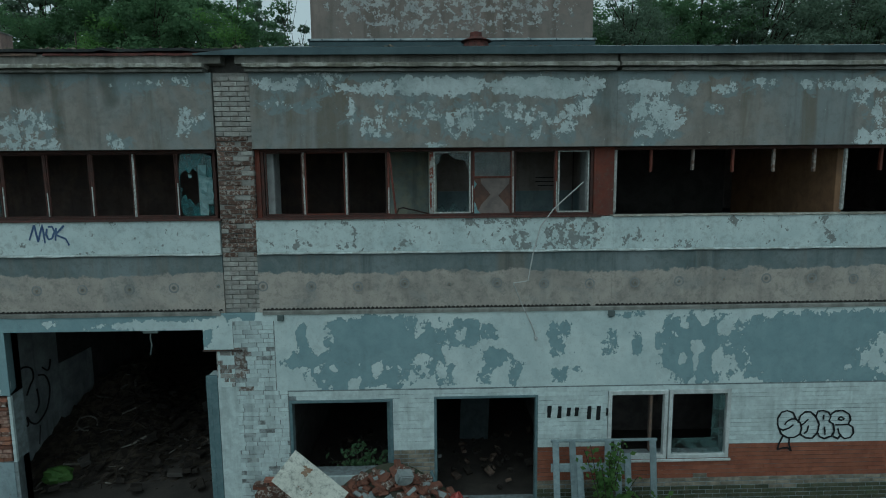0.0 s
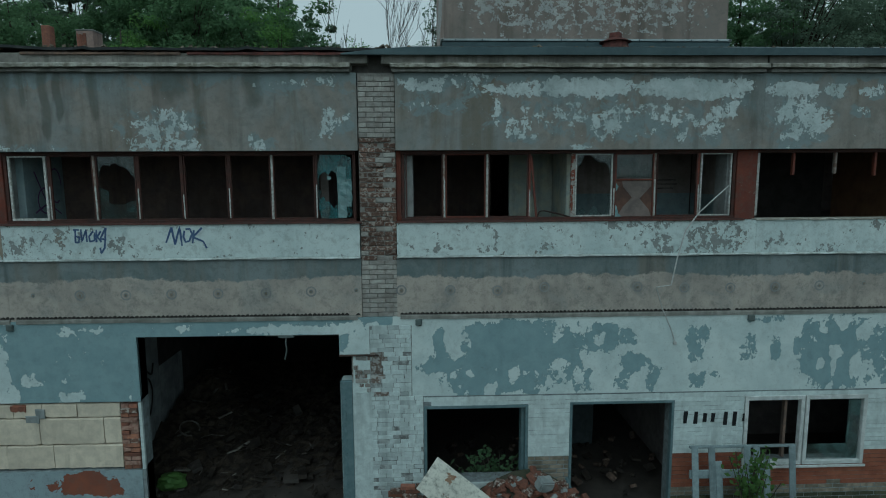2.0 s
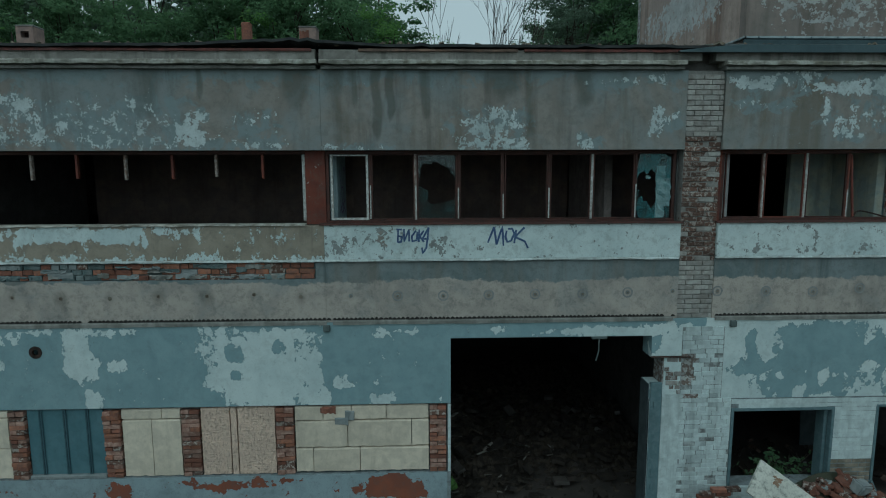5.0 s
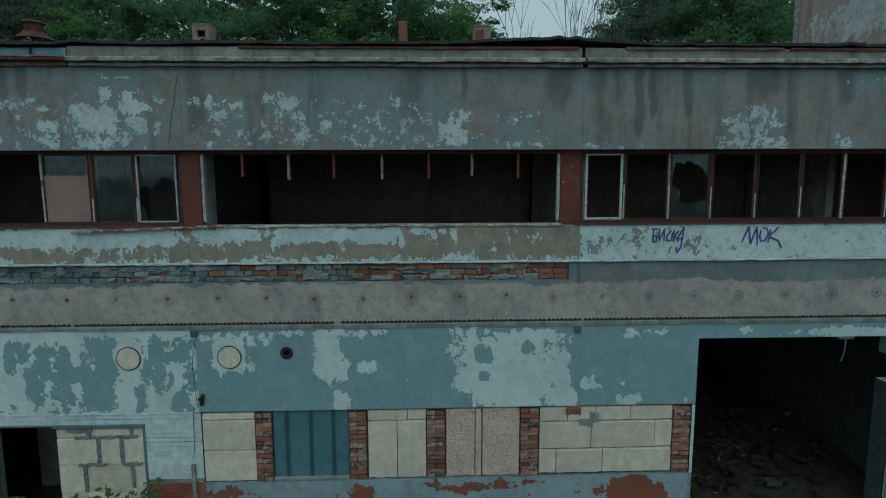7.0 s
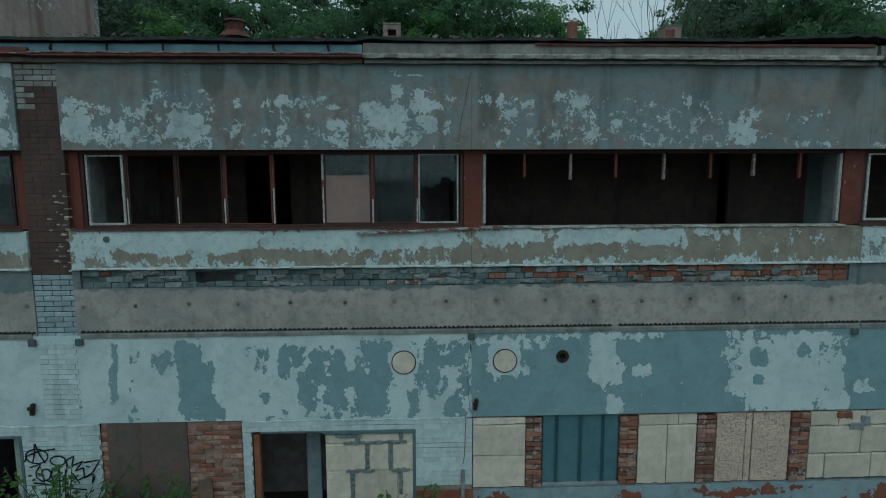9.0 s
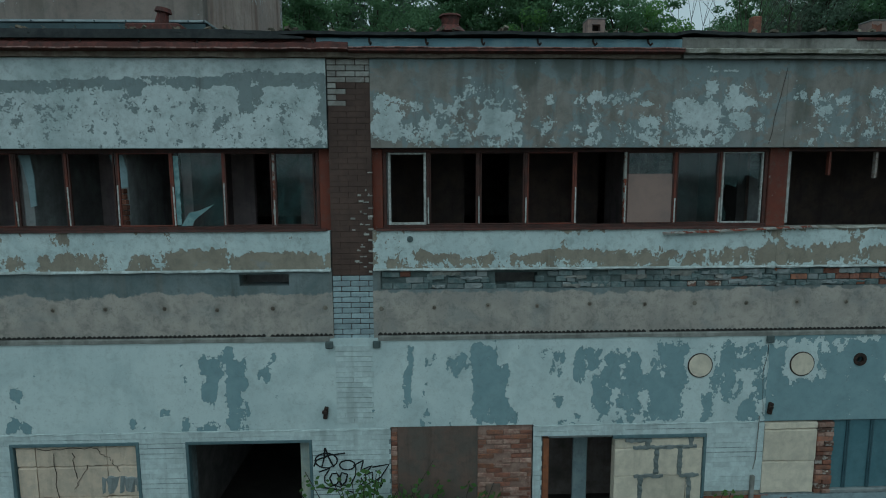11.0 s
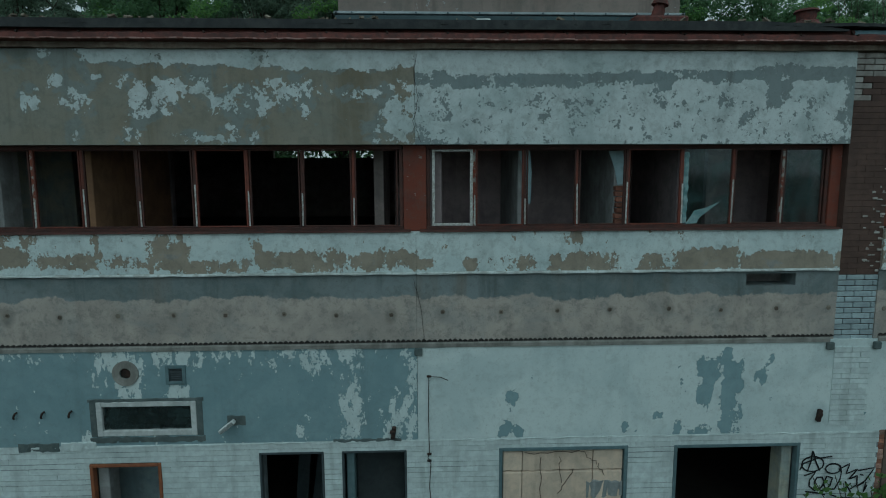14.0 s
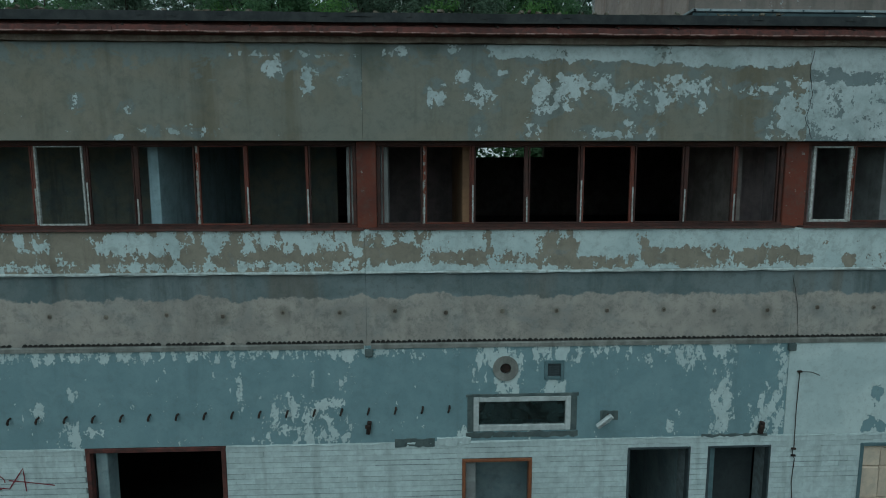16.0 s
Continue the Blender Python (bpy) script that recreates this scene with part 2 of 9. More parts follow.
M_WBRICK_J = plain("painted_brickwork", (0.60, 0.68, 0.67), (0.50, 0.57, 0.57), 9, 0.8, 0.4, vary=0.07, dirt=0.25, streak=0.35, island=True)
M_PAINTJOINT = plain("painted_joint", (0.26, 0.30, 0.31), (0.17, 0.19, 0.195), 9, 0.9, 0.5)
M_REDPAINT = plain("red_brown_brick_paint", (0.21, 0.075, 0.045), (0.27, 0.105, 0.062), 5, 0.75, 0.4, vary=0.1, streak=0.2, island=True)
M_PLINTH = plain("bare_plinth_brick", (0.29, 0.255, 0.20), (0.155, 0.14, 0.105), 4, 0.9, 0.5, vary=0.2, dirt=0.7, island=True)
M_MOSSBRICK = plain("mossy_plinth_brick", (0.085, 0.085, 0.055), (0.05, 0.062, 0.035), 5, 0.95, 0.9, vary=0.25, dirt=0.7, island=True)
M_BRICKLIGHT = plain("pale_silicate_brick", (0.42, 0.415, 0.385), (0.29, 0.27, 0.245), 7, 0.9, 0.5, vary=0.22, dirt=0.4)
M_BRICKBLUE = plain("blue_grey_painted_brick", (0.36, 0.44, 0.46), (0.28, 0.34, 0.36), 7, 0.85, 0.5, vary=0.15)
M_BRICKWORN = plain("spalled_brick", (0.135, 0.078, 0.058), (0.40, 0.36, 0.32), 17, 0.95, 1.2, vary=0.4, dirt=0.5, edge=(0.50, 0.58))
M_BRICKDARK = plain("tar_coated_brick", (0.074, 0.047, 0.038), (0.10, 0.064, 0.051), 5, 0.7, 0.8, vary=0.03, dirt=0.4)
M_BRICKRED = plain("red_clay_brick", (0.285, 0.125, 0.082), (0.20, 0.10, 0.075), 14, 0.95, 1.0, vary=0.35, dirt=0.7)
M_BRICKRED_J = plain("red_clay_brickwork", (0.285, 0.125, 0.082), (0.20, 0.10, 0.075), 14, 0.95, 1.0, vary=0.35, dirt=0.7, island=True)
M_BLOCK = plain("cream_aerated_block", (0.70, 0.625, 0.50), (0.58, 0.52, 0.42), 5, 0.95, 0.8, vary=0.1, dirt=0.3, streak=0.25)


def combed(name, c1, c2):
    """Render drawn with a toothed trowel: fine upright ridges, broken here and there."""
    k = Nodes(name)
    ridge = k.noise(1.0, 3, 0.6, 0.0, (26.0, 26.0, 12.0))
    cross = k.noise(1.0, 3, 0.6, 0.3, (7.0, 7.0, 30.0))
    blot = k.noise(3.0, 6, 0.6, 0.4)
    col = k.mix(k.step(blot, 0.36, 0.64), c1, c2)
    col = k.mix(k.math("MULTIPLY", k.step(ridge, 0.5, 0.66), 0.5), col, tuple(0.5 * c for c in c2))
    col = k.mix(k.math("MULTIPLY", k.step(cross, 0.58, 0.72), 0.10), col, tuple(0.5 * c for c in c2))
    return k.finish(col, 0.95, k.math("ADD", ridge, k.math("MULTIPLY", cross, 0.5)), 1.0, 0.06)


M_BLOCKROUGH = combed("rough_combed_render", (0.74, 0.575, 0.455), (0.64, 0.50, 0.40))
M_SHUTTERDARK = plain("dark_shutter_rib", (0.045, 0.09, 0.11), (0.065, 0.115, 0.135), 5, 0.5, 0.2, spec=0.45)
M_BRICKORANGE = plain("broken_orange_brick", (0.36, 0.165, 0.10), (0.22, 0.12, 0.09), 11, 0.95, 1.5, vary=0.3, dirt=0.5)
M_PEACHBLOCK = plain("peach_cracked_block", (0.68, 0.555, 0.43), (0.57, 0.48, 0.38), 6, 0.95, 1.2, vary=0.1, dirt=0.35, streak=0.3)
M_BRICKPALE = plain("mortar_smeared_brick", (0.44, 0.30, 0.24), (0.27, 0.15, 0.115), 13, 0.95, 1.5, vary=0.25, dirt=0.5)
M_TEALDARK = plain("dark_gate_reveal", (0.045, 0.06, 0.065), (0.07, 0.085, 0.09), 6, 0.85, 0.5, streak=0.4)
# door colour taken near black so the shade of its recess is in it
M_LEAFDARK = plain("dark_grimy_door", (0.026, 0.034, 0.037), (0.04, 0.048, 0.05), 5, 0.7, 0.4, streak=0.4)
M_CEMENT = plain("grey_cement", (0.22, 0.245, 0.245), (0.29, 0.31, 0.305), 6, 0.95, 0.6)
M_SMEAR = plain("wet_grey_mortar", (0.15, 0.175, 0.17), (0.21, 0.23, 0.225), 7, 0.95, 0.9)
M_DARKCEMENT = plain("dark_cement", (0.085, 0.11, 0.11), (0.13, 0.155, 0.15), 7, 0.95, 0.8)
M_CONCRETE = plain("old_concrete", (0.30, 0.30, 0.275), (0.20, 0.20, 0.18), 4, 0.95, 0.7, dirt=0.6, streak=0.5)
M_BROWNLEDGE = plain("brown_stained_ledge", (0.17, 0.125, 0.095), (0.25, 0.21, 0.165), 7, 0.95, 0.9, dirt=0.7, streak=0.4)
M_LEDGE = plain("weathered_ledge", (0.48, 0.475, 0.425), (0.20, 0.19, 0.15), 6, 0.95, 1.2, dirt=0.8, streak=0.5)
M_FASCIA = plain("grey_fascia", (0.32, 0.31, 0.28), (0.23, 0.22, 0.195), 4, 0.9, 0.7, dirt=0.7, streak=0.7)
M_FELT = plain("roofing_felt", (0.030, 0.034, 0.036), (0.055, 0.058, 0.058), 5, 0.85, 0.6)
M_LITTER = plain("dry_leaf_litter", (0.11, 0.085, 0.06), (0.20, 0.18, 0.14), 20, 0.95, 0.6, vary=0.3, island=True)
M_SHEET = plain("dark_green_sheet", (0.045, 0.075, 0.085), (0.065, 0.10, 0.11), 3, 0.45, 0.2, metal=0.3, streak=0.3, spec=0.5)
M_ZINC = plain("pale_flashing", (0.42, 0.47, 0.49), (0.30, 0.35, 0.37), 6, 0.5, 0.25, metal=0.3, spec=0.5)
M_BLUEBOARD = plain("blue_painted_board", (0.17, 0.28, 0.33), (0.23, 0.33, 0.37), 5, 0.7, 0.4, streak=0.4)
M_RUST = plain("rusty_red_sheet", (0.15, 0.052, 0.042), (0.075, 0.038, 0.033), 9, 0.75, 0.5, dirt=0.6, streak=0.4)
M_RAIL = plain("dark_maroon_frame_paint", (0.085, 0.036, 0.028), (0.055, 0.03, 0.025), 8, 0.7, 0.4, vary=0.15, streak=0.3)
M_REDWOOD = plain("red_brown_window_paint", (0.165, 0.05, 0.032), (0.115, 0.04, 0.03), 8, 0.65, 0.4, vary=0.12, streak=0.3)
M_REDFLAKE = peeling("flaking_red_paint", (0.185, 0.052, 0.03), (0.14, 0.045, 0.03), (0.36, 0.36, 0.33), (0.28, 0.27, 0.25), None, 2.0, 0.2)
M_POSTFLAKE = peeling("flaking_red_post_paint", (0.165, 0.05, 0.032), (0.115, 0.04, 0.03), (0.34, 0.33, 0.31), (0.26, 0.22, 0.20), None, 2.2, 0.3, bias=1.0)
M_PALEWOOD = plain("worn_white_sash_paint", (0.56, 0.58, 0.56), (0.33, 0.32, 0.29), 22, 0.8, 0.5, vary=0.12, dirt=0.3)
M_PLASTER = plain("inner_blue_plaster", (0.26, 0.34, 0.36), (0.33, 0.40, 0.41), 3, 0.9, 0.4, dirt=0.6, streak=0.4)
M_PLASTERB = plain("inner_pale_blue_plaster", (0.42, 0.55, 0.59), (0.34, 0.45, 0.48), 3, 0.9, 0.4, dirt=0.5, streak=0.4)
M_PLASTERW = plain("inner_pale_plaster", (0.37, 0.385, 0.38), (0.27, 0.27, 0.265), 3, 0.9, 0.4, dirt=0.6, streak=0.4)
M_PLASTERO = plain("inner_ochre_plaster", (0.34, 0.20, 0.11), (0.25, 0.15, 0.09), 3, 0.9, 0.4, dirt=0.5, streak=0.3)
M_PLASTERG = plain("inner_grey_plaster", (0.27, 0.225, 0.225), (0.19, 0.165, 0.165), 3, 0.9, 0.4, dirt=0.6, streak=0.4)
M_PLASTERG2 = plain("inner_brown_grey_plaster", (0.37, 0.32, 0.29), (0.29, 0.25, 0.225), 3, 0.9, 0.4, dirt=0.6, streak=0.4)
M_PLASTERL = plain("inner_lilac_plaster", (0.58, 0.48, 0.475), (0.43, 0.36, 0.36), 3, 0.9, 0.4, dirt=0.5, streak=0.4)
M_LIPLIGHT = plain("worn_gutter_lip", (0.34, 0.21, 0.185), (0.16, 0.07, 0.055), 12, 0.7, 0.5, edge=(0.45, 0.55))
# room walls coloured dark, standing for the lack of light inside
M_SHADEWALL = plain("black_soot_wall", (0.22, 0.20, 0.19), (0.145, 0.135, 0.13), 3, 0.95, 0.4, dirt=0.5)
M_DEEPSHADE = plain("burnt_black_wall", (0.085, 0.08, 0.076), (0.055, 0.052, 0.05), 3, 0.95, 0.4, dirt=0.5)
M_YELLOWED = plain("inner_yellowed_plaster", (0.46, 0.45, 0.35), (0.33, 0.38, 0.36), 3, 0.9, 0.4, dirt=0.5, streak=0.5)
M_STAINED = plain("streaked_painted_brick", (0.42, 0.475, 0.475), (0.53, 0.60, 0.60), 4, 0.9, 1.6, vary=0.03, dirt=0.4, streak=0.6, island=True)
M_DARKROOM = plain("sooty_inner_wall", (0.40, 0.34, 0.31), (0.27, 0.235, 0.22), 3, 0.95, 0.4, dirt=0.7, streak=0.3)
M_SLAB = plain("floor_slab_concrete", (0.24, 0.225, 0.21), (0.16, 0.15, 0.142), 4, 0.95, 0.6, dirt=0.6)
M_TEAL = plain("teal_painted_steel", (0.10, 0.16, 0.175), (0.14, 0.20, 0.215), 9, 0.6, 0.35, vary=0.08, streak=0.3, spec=0.45)
M_SHUTTER = plain("blue_sheet_shutter", (0.09, 0.175, 0.205), (0.115, 0.205, 0.235), 4, 0.5, 0.2, streak=0.3, spec=0.45)
M_ORANGEWOOD = plain("orange_brown_wood", (0.30, 0.115, 0.05), (0.21, 0.085, 0.045), 9, 0.7, 0.4, streak=0.3)
M_PLYWOOD = plain("weathered_plywood", (0.22, 0.145, 0.105), (0.135, 0.105, 0.09), 5, 0.85, 0.6, dirt=0.6, streak=0.6)
M_PLYGREY = plain("grey_weathered_plywood", (0.155, 0.105, 0.085), (0.115, 0.10, 0.085), 3, 0.85, 0.8, dirt=0.5, streak=0.5)
M_HARDBOARD = plain("pinkish_hardboard", (0.29, 0.205, 0.175), (0.235, 0.175, 0.155), 2, 0.8, 0.2, dirt=0.2)
M_SLATWOOD = plain("grey_teal_painted_boards", (0.27, 0.33, 0.345), (0.20, 0.25, 0.265), 10, 0.75, 0.4, vary=0.12, streak=0.3)
M_WINWHITE = plain("dirty_white_window_frame", (0.60, 0.63, 0.62), (0.45, 0.48, 0.47), 8, 0.5, 0.25, dirt=0.3, streak=0.3, spec=0.45)
M_IRON = plain("rusted_black_iron", (0.03, 0.026, 0.024), (0.07, 0.045, 0.035), 20, 0.7, 0.5, metal=0.4)
# floor colour lowered to black for the missing light indoors
M_SHADEFLOOR = plain("black_wet_litter_floor", (0.05, 0.046, 0.042), (0.08, 0.07, 0.062), 3, 0.5, 0.9, dirt=0.6, spec=0.4)
M_WIRE = plain("bare_grey_wire", (0.55, 0.56, 0.55), (0.42, 0.42, 0.41), 20, 0.5, 0.1, metal=0.2)
M_BLACKPAINT = plain("black_spray_paint", (0.008, 0.009, 0.011), (0.014, 0.016, 0.018), 14, 0.6, 0.1)
M_BLUEPAINT = plain("faded_blue_spray_paint", (0.055, 0.09, 0.20), (0.09, 0.14, 0.25), 14, 0.7, 0.1)
M_PURPLEPAINT = plain("purple_spray_paint", (0.11, 0.055, 0.17), (0.16, 0.09, 0.22), 14, 0.7, 0.1)
M_REDSPRAY = plain("red_spray_paint", (0.24, 0.03, 0.04), (0.18, 0.03, 0.04), 14, 0.7, 0.1)
M_EARTH = plain("bare_earth", (0.085, 0.075, 0.058), (0.05, 0.055, 0.035), 1.3, 0.95, 0.9, dirt=0.5)
M_BARK = plain("bark", (0.075, 0.062, 0.048), (0.045, 0.04, 0.033), 6, 0.95, 0.9)


def leafy(name, c1, c2):
    """A thin leaf that lets some light through."""
    k = Nodes(name)
    v = k.island()
    col = k.mix(v, c1, c2)
    col = k.mix(k.math("MULTIPLY", k.step(k.noise(0.45, 4, 0.6), 0.4, 0.65), 0.3), col, tuple(0.5 * c for c in c1))
    a, b, m = k.n.new("ShaderNodeBsdfDiffuse"), k.n.new("ShaderNodeBsdfTranslucent"), k.n.new("ShaderNodeMixShader")
    k.put(a.inputs["Color"], col)
    k.put(b.inputs["Color"], k.mix(0.5, col, tuple(1.4 * c for c in c2)))
    m.inputs[0].default_value = 0.55
    k.l.new(a.outputs[0], m.inputs[1])
    k.l.new(b.outputs[0], m.inputs[2])
    k.l.new(m.outputs[0], k.n["Material Output"].inputs["Surface"])
    return k.m


def pane_glass(name, tint, rough, dirt):
    """Window glass under a film of dust or of dark tone."""
    k = Nodes(name)
    film = k.n.new("ShaderNodeBsdfDiffuse")
    film.inputs["Color"].default_value = (*tint, 1)
    clear = k.n.new("ShaderNodeBsdfTransparent")
    gloss = k.n.new("ShaderNodeBsdfGlossy")
    gloss.inputs["Roughness"].default_value = rough
    gloss.inputs["Color"].default_value = (0.8, 0.85, 0.86, 1)
    a = k.n.new("ShaderNodeMixShader")
    k.put(a.inputs[0], k.math("MULTIPLY", k.step(k.noise(3.5, 6, 0.65, 0.6), 0.32, 0.7), dirt, True))
    k.l.new(clear.outputs[0], a.inputs[1])
    k.l.new(film.outputs[0], a.inputs[2])
    b = k.n.new("ShaderNodeMixShader")
    fres = k.n.new("ShaderNodeFresnel")
    fres.inputs[0].default_value = 1.45
    k.l.new(fres.outputs[0], b.inputs[0])
    k.l.new(a.outputs[0], b.inputs[1])
    k.l.new(gloss.outputs[0], b.inputs[2])
    k.l.new(b.outputs[0], k.n["Material Output"].inputs["Surface"])
    return k.m


M_LEAF = leafy("dark_leaf", (0.105, 0.185, 0.10), (0.165, 0.255, 0.13))
M_LEAF2 = leafy("grey_green_leaf", (0.125, 0.18, 0.132), (0.185, 0.24, 0.17))
M_LEAF4 = leafy("young_green_leaf", (0.125, 0.24, 0.07), (0.175, 0.29, 0.095))
M_LEAF3 = leafy("fresh_green_leaf", (0.095, 0.18, 0.055), (0.14, 0.225, 0.075))
M_GLASS = pane_glass("dusty_pane", (0.10, 0.165, 0.17), 0.06, 0.13)
M_GLASSDARK = pane_glass("grimy_teal_pane", (0.05, 0.10, 0.10), 0.06, 0.30)
# black film that stands for the unlit room behind the glass
M_GLASSBLACK = pane_glass("black_dusty_pane", (0.03, 0.045, 0.045), 0.08, 1.0)
M_GLASSTEAL = pane_glass("teal_stained_pane", (0.055, 0.155, 0.165), 0.1, 0.9)

# ---- the plan: a long two-storey works, its front in the plane y = F ----
F = 9.55
X0, X1, YB = -46.0, 15.6, 21.5           # ends and back
JOINTS = (-45.5, -39.4, -33.36, -27.52, -21.35, -15.2, -9.2, -3.24, 3.0, 9.1, 15.2)
PIL_A, PIL_B = (-3.53, -2.95), (-21.64, -21.06)
Z_BELT, Z_STRING, Z_SILL0, Z_SILL1, Z_HEAD, Z_ATTIC = 2.21, 3.58, 4.57, 5.14, 6.30, 7.50


def drift(x, z):
    """Pushes a place about, so that worn patches get crooked outlines."""
    return (x + 0.05 * noise.noise((x * 1.2, z * 1.5, 5.3)) + 0.045 * noise.noise((x * 4.1, z * 3.1, 1.7)),
            z + 0.05 * noise.noise((x * 1.4, z * 1.3, 9.1)) + 0.045 * noise.noise((x * 3.7, z * 4.3, 3.9)))


def bumps(x, z, start, ups=(), downs=()):
    """How firmly paint holds at a place: patches (x, z, half width, half height, firmness) of held and of lost paint."""
    f = start
    x, z = drift(x, z)
    for cx, cz, rx, rz, a in ups:
        d = abs((x - cx) / rx) ** 3 + abs((z - cz) / rz) ** 3
        if d < 1:
            f = max(f, a - d * (1 + a))
    for cx, cz, rx, rz, a in downs:
        d = abs((x - cx) / rx) ** 3 + abs((z - cz) / rz) ** 3
        if d < 1:
            f = min(f, -a + d * (1 + a))
    return f


def wall_sheet(name, x0, x1, z0, z1, y0, y1, openings, material, parent=None, cell=0.09, paint=None, blue=None, runs=None, label=""):
    """A wall with thickness and true openings, cut into cells whose corners carry the wear."""
    def cuts(a, b, own):
        own = sorted({round(v, 4) for v in (a, b, *own) if a - 1e-6 <= v <= b + 1e-6})
        out = []
        for p, q in zip(own, own[1:]):
            n = max(1, round((q - p) / cell))
            out += [p + (q - p) * k / n for k in range(n)]
        return out + [own[-1]]
    xs = cuts(x0, x1, [v for o in openings for v in o[:2]])
    zs = cuts(z0, z1, [v for o in openings for v in o[2:]])
    full = [[not any(o[0] < (a + b) / 2 < o[1] and o[2] < (c + d) / 2 < o[3] for o in openings) for c, d in zip(zs, zs[1:])] for a, b in zip(xs, xs[1:])]
    ids, v, f = {}, [], []

    def vert(i, k, s):
        if (i, k, s) not in ids:
            ids[i, k, s] = len(v)
            v.append((xs[i], y1 if s else y0, zs[k]))
        return ids[i, k, s]
    nx, nz = len(xs) - 1, len(zs) - 1
    for i in range(nx):
        for k in range(nz):
            if not full[i][k]:
                continue
            for s in (0, 1):
                q = [vert(i, k, s), vert(i + 1, k, s), vert(i + 1, k + 1, s), vert(i, k + 1, s)]
                f.append(q if s == 0 else q[::-1])
            for di, dk, a, b in ((-1, 0, (i, k + 1), (i, k)), (1, 0, (i + 1, k), (i + 1, k + 1)), (0, -1, (i, k), (i + 1, k)), (0, 1, (i + 1, k + 1), (i, k + 1))):
                ii, kk = i + di, k + dk
                if not (0 <= ii < nx and 0 <= kk < nz) or not full[ii][kk]:
                    f.append([vert(*b, 0), vert(*a, 0), vert(*a, 1), vert(*b, 1)])
    me = bpy.data.meshes.new(name)
    me.from_pydata(v, [], f)
    for key, fun in (("paint", paint), ("blue", blue), ("runs", runs)):
        if fun:
            known = {q: fun(*q) for q in {(p[0], p[2]) for p in v}}
            me.attributes.new(key, "FLOAT", "POINT").data.foreach_set("value", [known[p[0], p[2]] for p in v])
    me.materials.append(material)
    ob = new(name, me)
    ob.parent = parent
    return tagged(ob, label)

# ---- ground ----
mb = MB()
gx = [-900, -300, -120] + [-60 + 1.5 * k for k in range(61)] + [60, 120, 300, 900]
gy = [-900, -300, -60, -20] + [-5 + 1.2 * k for k in range(23)] + [30, 45, 80, 300, 1500]
for j, y in enumerate(gy):
    for x in gx:
        near = abs(x + 14) < 46 and -6 < y < 9
        mb.v.append((x, y, -0.04 + (0.07 * noise.noise((x * 0.7, y * 0.7, 0)) if near else 0)))
for j in range(len(gy) - 1):
    for i in range(len(gx) - 1):
        a = j * len(gx) + i
        mb.f.append((a, a + 1, a + len(gx) + 1, a + len(gx)))
solid("ground", mb, M_EARTH, "bare trodden earth with weeds round the works", "ground", kind="structure", smooth=True)

# ---- the front wall ----
# openings of the ground floor: x0, x1, z0, z1
GATE, WIN_1, DOORWAY, WIN_2 = (-7.22, -3.92, 0.0, 3.30), (-2.53, -0.75, 0.62, 2.03), (-0.04, 1.77, 0.0, 2.06), (2.99, 5.17, 0.84, 2.11)
NOTCH = (-3.93, -3.70, 2.46, 2.93)
INFILL, DOOR_BAY, BOARDED = (-15.18, -7.27, 1.02, 2.20), (-18.57, -16.06, 0.0, 2.03), (-20.84, -18.71, 0.0, 2.22)
DARK_WIN, CREAM_WIN = (-23.85, -22.00, 0.0, 2.05), (-26.37, -24.52, 0.7, 2.06)
DOOR_L, DOOR_R = (-29.74, -28.84, 0.0, 2.06), (-28.59, -27.68, 0.0, 2.06)
ORANGE_DOOR, STRIP_WIN, FAR_DOOR = (-32.07, -31.09, 0.0, 1.94), (-31.92, -30.56, 2.34, 2.84), (-37.17, -35.30, 0.0, 2.20)
ROUND_HOLE, SQUARE_VENT, PIPE_HOLE = (-31.56, -31.40, 3.16, 3.32), (-30.92, -30.70, 3.10, 3.32), (-13.86, -13.72, 3.09, 3.22)
LOW = [GATE, NOTCH, WIN_1, DOORWAY, WIN_2, INFILL, DOOR_BAY, BOARDED, DARK_WIN, CREAM_WIN, DOOR_L, DOOR_R, ORANGE_DOOR, STRIP_WIN, FAR_DOOR, ROUND_HOLE, SQUARE_VENT, PIPE_HOLE]

wall_front = thing("wall_front", (-14.8, F + 0.2, 0), "long derelict two-storey factory front with peeling white and blue-grey paint", "wall", kind="structure")
WT = Vector((-14.8, F + 0.2, 0))


def sheet(name, *args, **more):
    ob = wall_sheet(name, *args, **more)
    ob.data.transform(Matrix.Translation(-WT))
    ob.parent = wall_front
    return ob


# worn patches, bay by bay: (x, z, half width, half height, firmness)
LOST, KEPT, ATTIC, BARED, S_LOST, S_HELD = ({} for _ in range(6))


def wear(store, bay, *patches):
    store.setdefault(bay, []).extend(patches)


wear(LOST, 'right', (-0.89, 3.01, 1.23, 0.56, 1.6), (-2.27, 3.05, 0.12, 0.4, 1.2), (-2.09, 2.76, 0.56, 0.21, 0.9), (-1.44, 2.47, 0.9, 0.31, 1.3), (-1.65, 2.28, 0.33, 0.25, 0.8), (-0.84, 2.4, 0.55, 0.27, 0.9), (-0.28, 2.76, 0.52, 0.43, 0.9), (0.45, 3.21, 0.4, 0.34, 0.9), (0.15, 2.47, 0.25, 0.3, 0.6), (0.9, 3.19, 0.21, 0.2, 0.6))
wear(LOST, 'right', (1.01, 2.74, 0.34, 0.23, 0.9), (0.85, 2.4, 0.17, 0.26, 0.7), (1.34, 2.45, 0.15, 0.3, 0.6))
